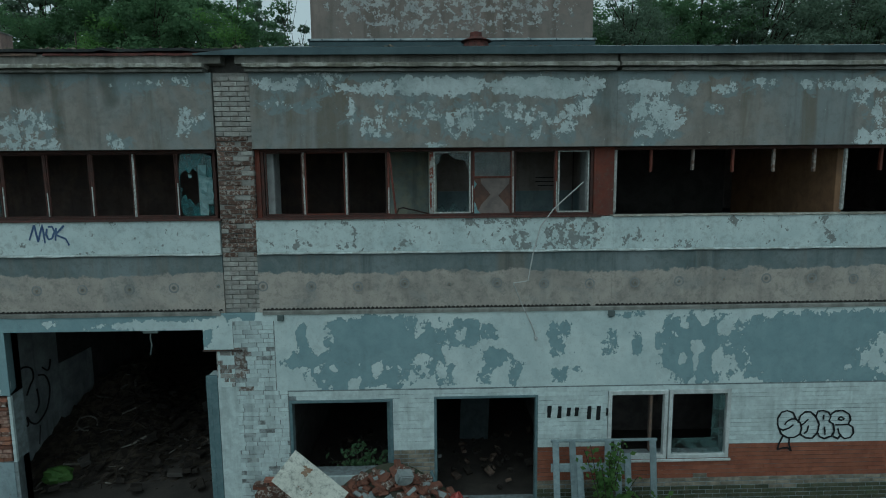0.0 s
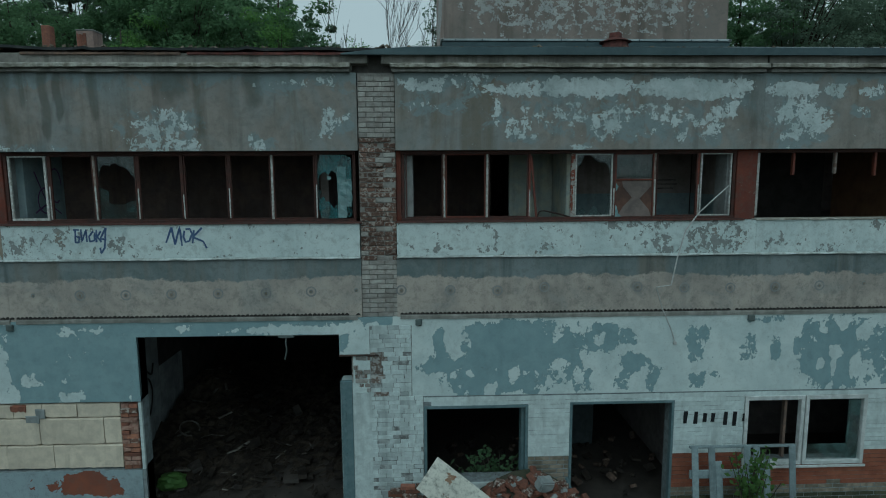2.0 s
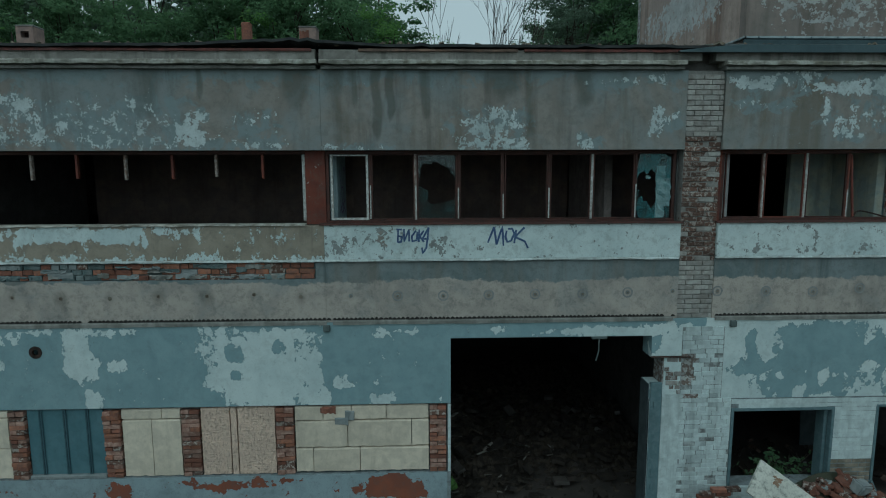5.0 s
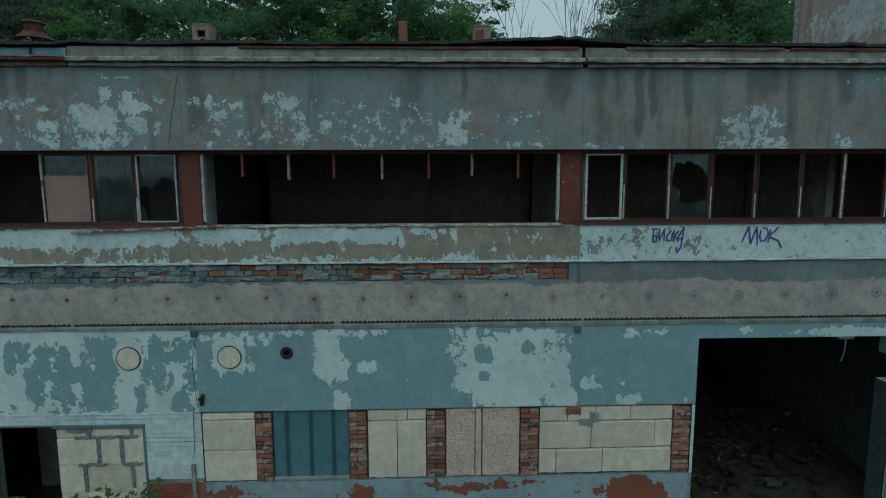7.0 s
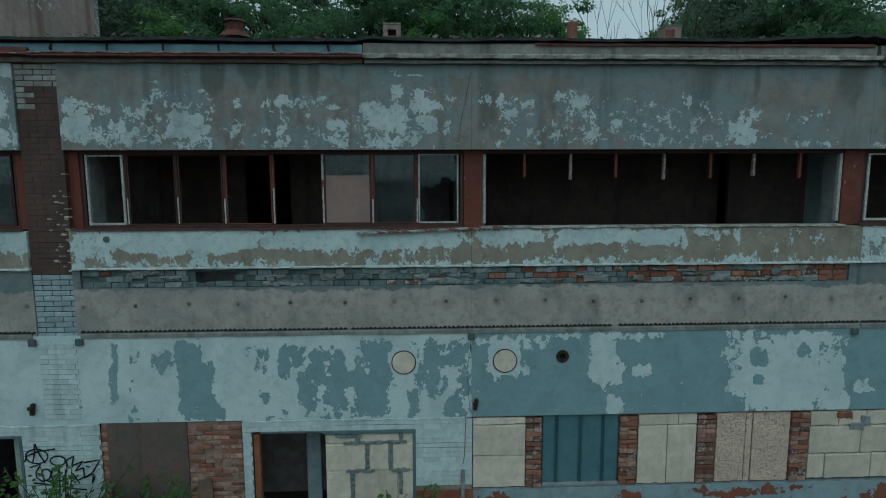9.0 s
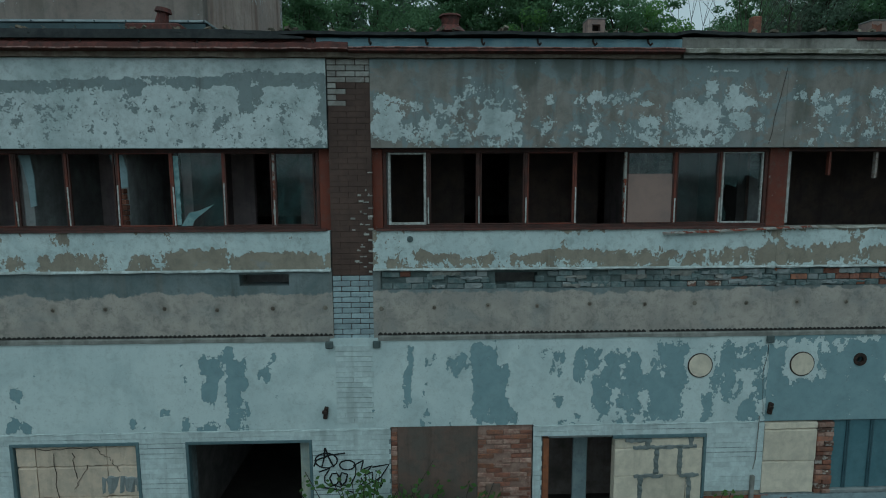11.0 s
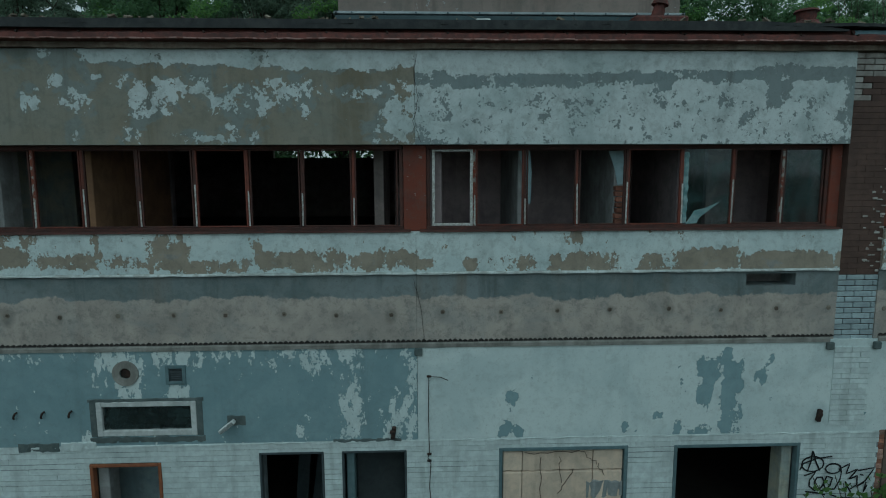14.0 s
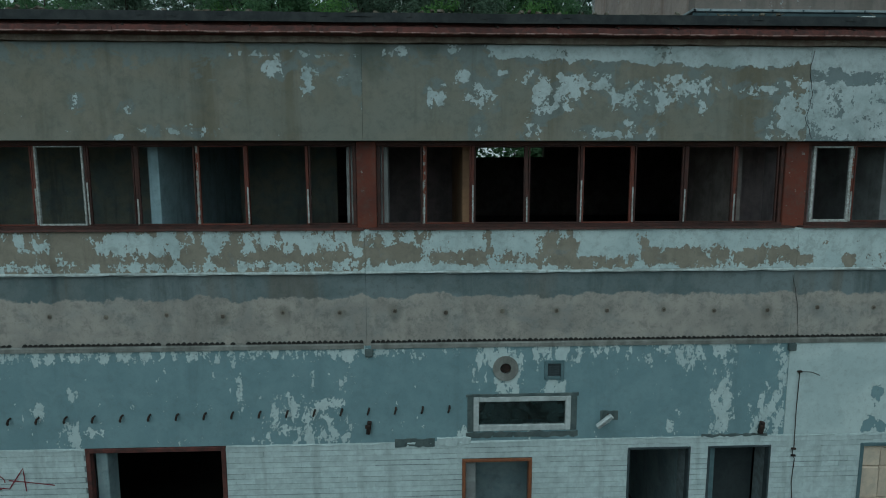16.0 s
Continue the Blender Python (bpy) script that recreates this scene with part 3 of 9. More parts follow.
wear(LOST, 'right', (2.13, 3.21, 0.3, 0.21, 0.8), (2.09, 2.91, 0.18, 0.24, 0.8), (2.16, 2.37, 0.25, 0.17, 0.7), (3.01, 2.98, 0.18, 0.35, 0.7), (3.28, 3.46, 0.45, 0.08, 0.3), (3.45, 2.95, 0.14, 0.27, 0.7), (3.98, 2.97, 0.27, 0.26, 0.8), (4.55, 2.84, 0.86, 0.74, 1.2), (7.63, 2.82, 3.02, 0.76, 2), (2.38, 2.49, 0.24, 0.12, 0.3))
wear(KEPT, 'right', (-2.04, 3.2, 0.16, 0.4, 1), (-1.76, 2.57, 0.09, 0.1, 0.5), (-1.02, 2.55, 0.1, 0.2, 0.7), (-0.23, 2.69, 0.23, 0.16, 0.4), (-0.22, 2.43, 0.21, 0.18, 0.3), (0.11, 2.54, 0.18, 0.14, 0.5), (-0.34, 3.18, 0.05, 0.11, 0.4), (0.41, 3.19, 0.14, 0.13, 0.6), (-1.39, 2.27, 0.12, 0.19, 0.8), (-0.97, 2.17, 0.36, 0.16, 0.7))
wear(KEPT, 'right', (-0.17, 3.33, 0.53, 0.18, -0.25))
wear(KEPT, 'right', (3.96, 2.39, 0.13, 0.21, 0.7), (4.27, 3.26, 0.1, 0.08, 0.5), (4.58, 3.4, 0.13, 0.15, 0.6), (4.99, 3.22, 0.14, 0.21, 0.7), (4.51, 2.89, 0.16, 0.17, 0.6), (4.26, 2.69, 0.1, 0.13, 0.5), (4.51, 2.69, 0.08, 0.28, 0.6), (4.96, 2.56, 0.22, 0.3, 0.7), (7.85, 2.69, 0.54, 0.45, 0.4), (7.21, 2.47, 0.1, 0.08, 0.4))
wear(KEPT, 'gate', (-14.69, 3.12, 0.32, 0.37, 1), (-14.31, 3.33, 0.12, 0.11, 0.3), (-14.34, 3.02, 0.09, 0.17, 0.3), (-14.05, 3.34, 0.07, 0.12, 0.2), (-13.17, 3.35, 0.3, 0.23, 0.9), (-13.15, 3, 0.27, 0.38, 1.2), (-12.89, 2.88, 0.15, 0.18, 0.5), (-12.52, 2.93, 0.21, 0.13, 0.6), (-12.95, 2.34, 0.19, 0.24, 0.8), (-12.77, 3.44, 1.17, 0.09, 0.05))
wear(KEPT, 'gate', (-14.34, 3.45, 1.52, 0.08, 0.05))
wear(KEPT, 'gate', (-10.26, 2.77, 0.88, 0.69, 1.8), (-10.97, 3.22, 0.35, 0.43, 0.35), (-10.98, 2.69, 0.2, 0.3, 0.5), (-10.12, 3.33, 1.02, 0.17, 0.6), (-9.42, 2.73, 0.15, 0.5, 0.7), (-9.39, 2.34, 0.25, 0.23, 0.6), (-8.98, 2.59, 0.18, 0.17, 0.5), (-8.36, 2.28, 0.26, 0.13, 0.5), (-8.38, 3.42, 0.16, 0.11, 0.4), (-8.03, 3.43, 0.15, 0.08, 0.3))
wear(KEPT, 'gate', (-8.46, 2.58, 0.06, 0.08, 0.2), (-7.42, 2.27, 0.08, 0.14, 0.3), (-7.83, 3.42, 0.11, 0.08, 0.3), (-6.47, 3.43, 0.18, 0.09, 0.3), (-4.27, 3.39, 1.57, 0.12, 0.6), (-3.26, 2.63, 0.76, 0.88, 2))
wear(LOST, 'gate', (-10.65, 3.09, 0.18, 0.25, 0.6), (-10.68, 2.73, 0.16, 0.13, 0.6), (-9.98, 3.18, 0.16, 0.16, 0.5), (-10.56, 3.36, 0.15, 0.13, 0.2), (-9.68, 3.14, 0.12, 0.32, 0))
wear(LOST, 'mid', (-20.57, 3.01, 0.08, 0.66, 0.9), (-20.3, 3.28, 0.05, 0.17, 0.4), (-20.16, 3.24, 0.08, 0.11, 0.4), (-20.3, 2.83, 0.06, 0.16, 0.4), (-20.32, 2.36, 0.11, 0.17, 0.5), (-19.82, 3.15, 0.23, 0.23, 0.7), (-19.45, 2.88, 0.26, 0.79, 1.4), (-19.2, 2.71, 0.14, 0.6, 1.2), (-18.97, 3.35, 0.08, 0.11, 0.3), (-19.06, 2.33, 0.24, 0.19, 0.6))
wear(LOST, 'mid', (-18.34, 3.13, 0.17, 0.3, 0.6), (-18.01, 3.14, 0.12, 0.44, 0.6), (-18.17, 2.29, 0.24, 0.17, 0.2), (-18.3, 2.55, 0.11, 0.14, 0.2), (-17.84, 3.22, 0.21, 0.23, 0.4), (-17.54, 3.03, 0.18, 0.46, 0.9), (-17.69, 2.68, 0.2, 0.5, 0.7), (-17.28, 2.8, 0.19, 0.68, 0.9), (-16.82, 2.67, 0.46, 0.57, 1.4), (-16.65, 3.06, 0.39, 0.52, 1))
wear(LOST, 'mid', (-17.36, 2.45, 0.22, 0.33, 0.6), (-15.75, 3.21, 0.41, 0.31, 0.6), (-15.77, 2.84, 0.35, 0.29, 0.5), (-16.08, 2.43, 0.17, 0.32, 0.8), (-15.8, 2.66, 0.21, 0.21, 0.3), (-15.41, 2.37, 0.28, 0.26, 0.8), (-15.41, 3.25, 0.29, 0.27, 0.7), (-15.31, 2.8, 0.17, 0.45, 0.4))
wear(KEPT, 'mid', (-16.19, 3.15, 0.32, 0.38, 0.9), (-16.25, 2.56, 0.15, 0.45, 0.7), (-17, 3.19, 0.09, 0.11, 0.3), (-16.83, 2.93, 0.07, 0.1, 0.2), (-17.05, 2.44, 0.12, 0.4, 0.2))
wear(LOST, 'cream', (-23.42, 3.17, 0.21, 0.25, 0.9), (-23.45, 2.84, 0.16, 0.28, 0.8), (-23.41, 2.63, 0.09, 0.18, 0.4), (-23.17, 3.35, 0.14, 0.16, 0.7), (-23.05, 3.01, 0.2, 0.35, 1.2), (-23.08, 2.5, 0.22, 0.43, 0.8), (-23.8, 2.9, 0.05, 0.19, 0.4), (-23.56, 2.27, 0.21, 0.15, 0.5), (-22.6, 3.12, 0.11, 0.24, 0.6), (-22.5, 3.36, 0.07, 0.1, 0.3))
wear(LOST, 'cream', (-22.76, 3.03, 0.07, 0.1, 0.3))
wear(LOST, 'cream', (-22.34, 2.81, 0.24, 0.51, -0.55), (-24.1, 2.52, 0.1, 0.1, 0.6), (-24.55, 2.3, 0.09, 0.14, 0.4), (-24.4, 2.29, 0.06, 0.11, 0.3), (-26.21, 2.75, 0.11, 0.21, 0.5), (-26.28, 2.35, 0.15, 0.14, 0.5), (-26.06, 2.31, 0.14, 0.11, 0.4), (-23.8, 2.29, 0.08, 0.21, 0.2), (-23.64, 3, 0.23, 0.3, -0.6))
wear(KEPT, 'far', (-27.69, 2.5, 0.44, 0.54, 0.3), (-28.44, 3.21, 0.22, 0.47, 0.15), (-28.44, 2.6, 0.23, 0.61, 0.6), (-28.47, 3.48, 0.3, 0.22, 0.35), (-27.54, 3.18, 0.22, 0.59, 0.2), (-28.97, 3.41, 0.29, 0.22, 0.35), (-29.09, 2.42, 0.13, 0.21, 0.1), (-29.68, 3.44, 1.04, 0.15, 0), (-31.61, 3.42, 0.37, 0.24, 0.6), (-31.42, 3.15, 0.27, 0.37, 0.7))
wear(KEPT, 'far', (-31.41, 2.92, 0.18, 0.14, 0.4))
wear(KEPT, 'far', (-30.75, 3.44, 0.46, 0.21, 0.4), (-30.79, 2.97, 0.21, 0.17, 0.6), (-31.82, 3.17, 0.15, 0.29, 0), (-33.63, 3.13, 0.16, 0.17, 0.1), (-33.62, 3.48, 0.2, 0.18, 0.2), (-34.34, 2.5, 0.6, 0.45, 0.1), (-26.99, 2.88, 0.33, 0.81, 2), (-32.06, 2.31, 0.18, 0.18, 0.1))
wear(KEPT, 'far', (-36.5, 3.51, 5.25, 0.16, 0.15), (-37.68, 2.72, 0.16, 0.17, 0.3), (-37.34, 2.41, 0.17, 0.27, 0.4), (-37.03, 2.4, 0.23, 0.11, 0.2), (-37.28, 3.01, 0.12, 0.14, -0.1), (-35.03, 3.01, 0.05, 0.68, 0.25), (-35.14, 3.16, 0.04, 0.43, 0.2), (-33.64, 3.09, 0.19, 0.23, 0.05), (-34.11, 2.42, 0.64, 0.32, 0.2), (-33.95, 2.59, 0.24, 0.33, 0.05))
wear(KEPT, 'far', (-34.15, 3.16, 0.08, 0.2, 0.2), (-33.8, 2.83, 0.17, 0.14, 0))


def ground_paint(x, z):
    bay = "right" if x > -3.0 else "gate" if x > -15.2 else "mid" if x > -21.3 else "cream" if x > -27.52 else "far"
    lost, kept = LOST.get(bay, ()), KEPT.get(bay, ())
    if bay in ("gate", "far"):
        return bumps(x, z, bumps(x, z, -1.0, kept), (), lost)
    return bumps(x, z, bumps(x, z, {"right": 0.95, "mid": 0.85, "cream": 1.1}[bay], (), lost), kept)


for a, b in ((X0, -27.52), (-27.515, -15.205), (-15.2, X1)):
    sheet("ground_wall", a, b, Z_BELT, Z_STRING, F, F + 0.38, LOW, M_GROUND_FAR if b < -27 else M_GROUND, cell=0.05, paint=ground_paint, label="peeling white and blue-grey painted render")
sheet("brick_backing", X0, X1, -0.3, Z_BELT - 0.004, F + 0.010, F + 0.38, LOW, M_PAINTJOINT)
# one side of the gate opening is splayed inwards
for ob in wall_front.children:
    for v in ob.data.vertices:
        p = v.co + WT
        if abs(p.x - GATE[0]) < 0.002 and p.y > F + 0.3 and p.z < GATE[3] + 0.002:
            v.co.x -= 0.16

def rough_bar(mb, x0, x1, y0, y1, z0, z1, step=0.22, jag=0.012, seed=0):
    """A long bar with broken, uneven edges."""
    r = random.Random(seed)
    n = max(2, int((x1 - x0) / step))
    rows = []
    for k in range(n + 1):
        x = x0 + (x1 - x0) * k / n
        j = lambda: r.uniform(-jag, jag)
        rows.append([(x, y0 + j(), z0 + j()), (x, y0 + 0.6 * j(), z1 - 0.02 + j()), (x, y0 + 0.025 + j() * 0.5, z1 + 0.5 * j()), (x, y1, z1), (x, y1, z0)])
    base = len(mb.v)
    for row in rows:
        mb.v += row
    for k in range(n):
        for e in range(5):
            mb.f.append((base + 5 * k + e, base + 5 * k + (e + 1) % 5, base + 5 * k + 5 + (e + 1) % 5, base + 5 * k + 5 + e))
    mb.f += [tuple(base + e for e in range(5)), tuple(base + 5 * n + e for e in range(4, -1, -1))]


# belt between the storeys, with its brown wash below and blue-grey above
SLOTS = [(-22.95, -22.25, 4.36, 4.53), (-19.30, -18.68, 4.35, 4.52)]
BARE = (-20.95, -9.35, 4.29, 4.565)


def belt_paint(x, z):
    line = 4.25 + 0.06 * noise.noise((x * 0.45, 3.1, 0)) + 0.05 * noise.noise((x * 1.9, 1.1, 0)) - 0.03 * abs(noise.noise((x * 2.6, 7.1, 0)))
    return max(-1.4, min(1.6, (line - z) * 9)) + (0.0 if z > 3.72 else -1.0)


BOLTS = []
bolt_r = random.Random(51)
for lo, hi in zip(JOINTS, JOINTS[1:]):
    for k in range(8):
        BOLTS.append((lo + (hi - lo) * (k + 0.5) / 8 + bolt_r.uniform(-0.03, 0.03), 4.03 + bolt_r.uniform(-0.03, 0.03), bolt_r.uniform(0.10, 0.22), bolt_r.uniform(0.25, 0.8)))


def bolt_smudge(x, z):
    """Rust and damp round the anchor bolts, and a darker foot of the panel."""
    f = -1.0 + 0.9 * max(0.0, 1 - (z - 3.6) / 0.12)
    for bx, bz, w, s in BOLTS:
        if abs(x - bx) < w:
            d = ((x - bx) / w) ** 2 + ((z - bz) / (w * (1.0 if z > bz else 1.4))) ** 2
            f = max(f, s - d * (s + 1))
    return f


for a, b in zip(JOINTS, JOINTS[1:]):
    lo = a + (0.29 if abs(a + 3.24) < 0.01 or abs(a + 21.35) < 0.01 else 0.0015)
    hi = b - (0.29 if abs(b + 3.24) < 0.01 or abs(b + 21.35) < 0.01 else 0.0015)
    sheet("belt_panel", lo, hi, Z_STRING + 0.003, Z_SILL0 - 0.012, F + 0.012, F + 0.34, SLOTS + [BARE], M_BELT, cell=0.06, paint=belt_paint, runs=bolt_smudge, label="dirty brown and grey rendered belt panel")

# sill band
M_LIP = plain("chipped_white_lip", (0.56, 0.62, 0.61), (0.36, 0.38, 0.36), 9, 0.9, 0.6, dirt=0.5)
wear(S_LOST, 3.0, (3.48, 4.79, 0.46, 0.23, -0.45), (3.31, 4.8, 0.21, 0.12, 0), (4.3, 4.66, 0.34, 0.13, 0), (5.69, 4.71, 0.18, 0.08, -0.1), (6.73, 4.77, 0.17, 0.16, 0.3), (5.05, 5.03, 0.17, 0.12, 0.1), (6.5, 5.02, 0.18, 0.12, 0))
wear(S_LOST, -3.24, (-2.23, 4.73, 0.34, 0.11, -0.05), (-1.48, 4.73, 0.2, 0.14, 0), (-1.31, 4.84, 0.06, 0.29, 0.1), (-1.71, 5.08, 0.49, 0.08, -0.3), (-0.51, 4.72, 0.24, 0.14, 0.1), (0.68, 5.06, 0.34, 0.12, 0), (1.27, 4.97, 0.39, 0.19, -0.05), (1.44, 4.74, 0.38, 0.26, 0.05), (2.3, 4.83, 0.66, 0.41, 0.1), (-0.41, 5.06, 0.27, 0.07, -0.2))
wear(S_LOST, -3.24, (2, 4.86, 0.9, 0.33, -0.5))
wear(S_LOST, -9.2, (-8.69, 4.87, 0.7, 0.28, -0.45), (-8.92, 4.81, 0.44, 0.2, 0.1), (-8.32, 4.97, 0.25, 0.21, 0.1), (-7.35, 4.8, 0.25, 0.2, 0), (-7.94, 5.04, 0.15, 0.1, -0.2), (-8.22, 4.67, 1.39, 0.14, -0.5), (-4.69, 4.66, 0.43, 0.11, -0.5))
wear(S_HELD, -15.2, (-14.57, 5.02, 0.64, 0.16, 1.2), (-13.43, 5, 0.85, 0.17, 1.2), (-12.38, 5, 0.63, 0.15, 1.1), (-11.97, 4.96, 0.15, 0.25, 0.4), (-11.11, 5, 0.11, 0.21, 0.6), (-11.51, 5.05, 0.4, 0.14, 0.1), (-10.13, 4.98, 0.83, 0.16, -0.35), (-12.46, 4.56, 5.21, 0.15, 0.15), (-15.35, 5.05, 0.5, 0.17, 0))
wear(S_HELD, -21.35, (-19.61, 5, 1.68, 0.22, 1.8), (-16.81, 5, 1.95, 0.2, 1.6), (-20.76, 4.92, 0.39, 0.35, 0.8), (-19.18, 4.77, 0.21, 0.17, 0.1), (-18.13, 4.55, 5.09, 0.18, 0.2), (-16.91, 4.81, 1, 0.11, 0.1))
wear(S_LOST, -27.52, (-27.6, 4.71, 0.38, 0.12, 0.6), (-26.77, 4.74, 0.2, 0.14, 0.4), (-26.02, 4.71, 0.62, 0.18, 0), (-25.23, 4.71, 0.59, 0.17, 0.9), (-24.21, 4.71, 0.36, 0.2, 0.3), (-23.52, 4.72, 0.62, 0.19, 1.2), (-22.37, 4.7, 0.95, 0.18, 1.4), (-27.14, 4.95, 0.08, 0.08, 0.1), (-25.34, 5.02, 0.13, 0.14, 0.3), (-22.14, 5.05, 0.14, 0.09, 0.1))
wear(S_LOST, -27.52, (-27.53, 4.78, 0.08, 0.17, 0.2))
wear(S_LOST, -33.36, (-33.02, 4.82, 0.73, 0.19, 0.9), (-32.08, 4.78, 0.66, 0.15, 0.8), (-33.32, 5.05, 0.33, 0.12, 0.5), (-30.76, 4.91, 0.28, 0.36, 0.6), (-31.28, 4.75, 0.59, 0.15, 0.3), (-30.13, 4.7, 0.7, 0.11, 0.5), (-29.12, 4.75, 0.88, 0.16, 0.8), (-27.94, 4.74, 0.87, 0.16, 0.7), (-32.68, 5.1, 0.42, 0.14, 0), (-29.67, 4.95, 0.07, 0.22, 0.3))
wear(S_LOST, -33.36, (-31.73, 4.97, 0.08, 0.22, 0.2))
wear(S_HELD, -39.4, (-36.15, 4.97, 0.74, 0.22, 0.9), (-34.49, 5.08, 1.86, 0.17, 0.2), (-35.31, 4.97, 0.13, 0.19, 0.5), (-34.89, 4.96, 0.12, 0.19, 0.6), (-34.69, 4.95, 0.1, 0.16, 0.5), (-37.69, 5.01, 0.16, 0.18, 0.3), (-37.48, 4.93, 0.12, 0.09, 0.4), (-34.06, 4.96, 0.55, 0.2, 0.4), (-33.48, 4.9, 0.12, 0.09, 0.5), (-36.08, 4.65, 4.56, 0.13, 0.1))
wear(S_HELD, -39.4, (-34, 4.7, 1.01, 0.07, 0.2))
S_BASE = {3.0: 0.9, -3.24: 0.75, -9.2: 0.8, -15.2: -0.75, -21.35: -0.8, -27.52: 0.95, -33.36: 0.95, -39.4: -0.75}


def sill_paint(lo):
    return lambda x, z: bumps(x, z, S_BASE.get(lo, 0.4), S_HELD.get(lo, ()), S_LOST.get(lo, ()))


wear(ATTIC, 9.1, (7.9, 6.87, 0.89, 0.31, 0.7), (7.51, 6.44, 0.69, 0.21, 0.7), (9.23, 6.73, 0.8, 0.6, 0.4))
wear(ATTIC, 3.0, (3.54, 6.95, 0.4, 0.24, 0.8), (3.83, 6.73, 0.4, 0.27, 0.9), (3.51, 6.55, 0.29, 0.13, 0.5), (3.3, 6.78, 0.26, 0.09, 0.2), (3.87, 6.53, 0.29, 0.14, 0.3), (3.49, 6.35, 0.14, 0.09, 0.3), (4.67, 6.91, 0.15, 0.09, 0.5), (3.48, 7.26, 0.58, 0.15, 1.3), (4.18, 7.25, 0.28, 0.14, 0.6), (4.76, 7.24, 0.25, 0.13, 0.6))
wear(ATTIC, 3.0, (5.26, 7.28, 0.14, 0.07, 0.3))
wear(ATTIC, 3.0, (5.5, 7.3, 0.23, 0.13, 0.3), (6.26, 7.25, 0.3, 0.12, 0.3), (7.14, 7.26, 0.79, 0.15, 0.8), (7.07, 7.02, 0.22, 0.13, 0.4), (7.9, 6.87, 0.89, 0.31, 0.7), (7.51, 6.44, 0.69, 0.21, 0.7))
wear(ATTIC, -3.24, (-2.48, 7.32, 0.48, 0.14, 0.7), (-1.8, 7.39, 0.53, 0.17, 0.2), (-1.46, 7.26, 0.45, 0.1, 0.5), (-0.85, 7.27, 0.38, 0.16, 0.8), (0.14, 7.27, 0.96, 0.18, 1.7), (1.84, 7.26, 1.15, 0.2, 1.7), (-1.33, 6.89, 0.1, 0.28, 0.3), (-0.84, 6.97, 0.12, 0.12, 0.3), (-1.03, 6.75, 0.27, 0.12, 0.4), (-0.93, 6.56, 0.4, 0.15, 0.25))
wear(ATTIC, -3.24, (-0.43, 6.88, 0.34, 0.22, 0.1), (-0.06, 6.86, 0.25, 0.26, 0.15))
wear(ATTIC, -3.24, (0.37, 6.87, 0.36, 0.12, 0.35), (0.42, 6.69, 0.37, 0.18, 0.6), (0.32, 6.56, 0.2, 0.12, 0.4), (0.91, 6.91, 0.47, 0.13, 0.1), (1.41, 6.78, 0.39, 0.25, 0.3), (1.66, 6.6, 0.21, 0.23, 0.2), (1.9, 6.72, 0.3, 0.2, 0.2), (2.3, 6.88, 0.31, 0.18, 0.9), (2.16, 6.62, 0.21, 0.25, 0.5), (2.49, 7.06, 0.3, 0.17, 0.1))
wear(ATTIC, -3.24, (0.07, 6.36, 0.24, 0.08, 0.4), (-2.15, 6.97, 0.74, 0.13, -0.45), (0.6, 6.75, 2.27, 0.34, -0.4))
wear(ATTIC, -9.2, (-4.02, 6.75, 0.15, 0.31, 0.8), (-3.79, 6.75, 0.14, 0.18, 0.05), (-6.56, 6.67, 0.72, 0.31, 0.25), (-6.6, 6.74, 0.27, 0.27, 0.3), (-6.16, 6.67, 0.12, 0.29, 0.3), (-6.51, 6.43, 0.68, 0.21, 0.35), (-7.03, 6.36, 0.19, 0.11, 0.2), (-4.65, 7.34, 0.63, 0.09, 0), (-4.05, 7.35, 0.29, 0.1, 0.3), (-5.21, 6.54, 0.09, 0.12, 0.3))
wear(ATTIC, -9.2, (-5.08, 6.38, 0.21, 0.11, 0.3), (-8.8, 6.34, 0.82, 0.08, 0))
wear(ATTIC, -15.2, (-12.2, 6.5, 2.8, 0.22, -0.3), (-12.6, 6.78, 1.9, 0.35, -0.32))
wear(ATTIC, -15.2, (-14.68, 6.94, 0.23, 0.22, 0.4), (-14.68, 6.67, 0.24, 0.3, 0.15), (-14.37, 6.93, 0.22, 0.16, 0.3), (-15.03, 7.05, 0.15, 0.11, 0.2), (-13.83, 7.05, 0.21, 0.14, 0.4), (-13.6, 6.96, 0.28, 0.19, 0.6), (-13.55, 6.76, 0.13, 0.26, 0.5), (-13.43, 6.57, 0.19, 0.3, 0.5), (-14.22, 6.51, 1.17, 0.24, -0.2), (-13.05, 6.7, 0.17, 0.2, 0.1))
wear(ATTIC, -15.2, (-12.52, 6.46, 0.46, 0.18, -0.15), (-11.98, 6.93, 0.08, 0.19, 0.5), (-11.86, 6.7, 0.22, 0.25, 0.35), (-11.06, 6.8, 0.21, 0.14, 0.5), (-11.17, 6.55, 0.34, 0.24, 0.8), (-11.77, 6.44, 0.44, 0.16, -0.1), (-10.82, 6.63, 0.13, 0.06, 0.3), (-10.17, 6.72, 0.44, 0.19, -0.2), (-10.2, 6.37, 0.72, 0.12, 0.05))
wear(ATTIC, -21.35, (-20.0, 6.6, 1.3, 0.45, -0.12), (-19.3, 6.95, 0.7, 0.25, -0.2), (-17.2, 6.55, 2.2, 0.35, -0.3), (-17.6, 6.95, 0.9, 0.16, -0.15), (-16.1, 6.8, 0.9, 0.5, -0.1))
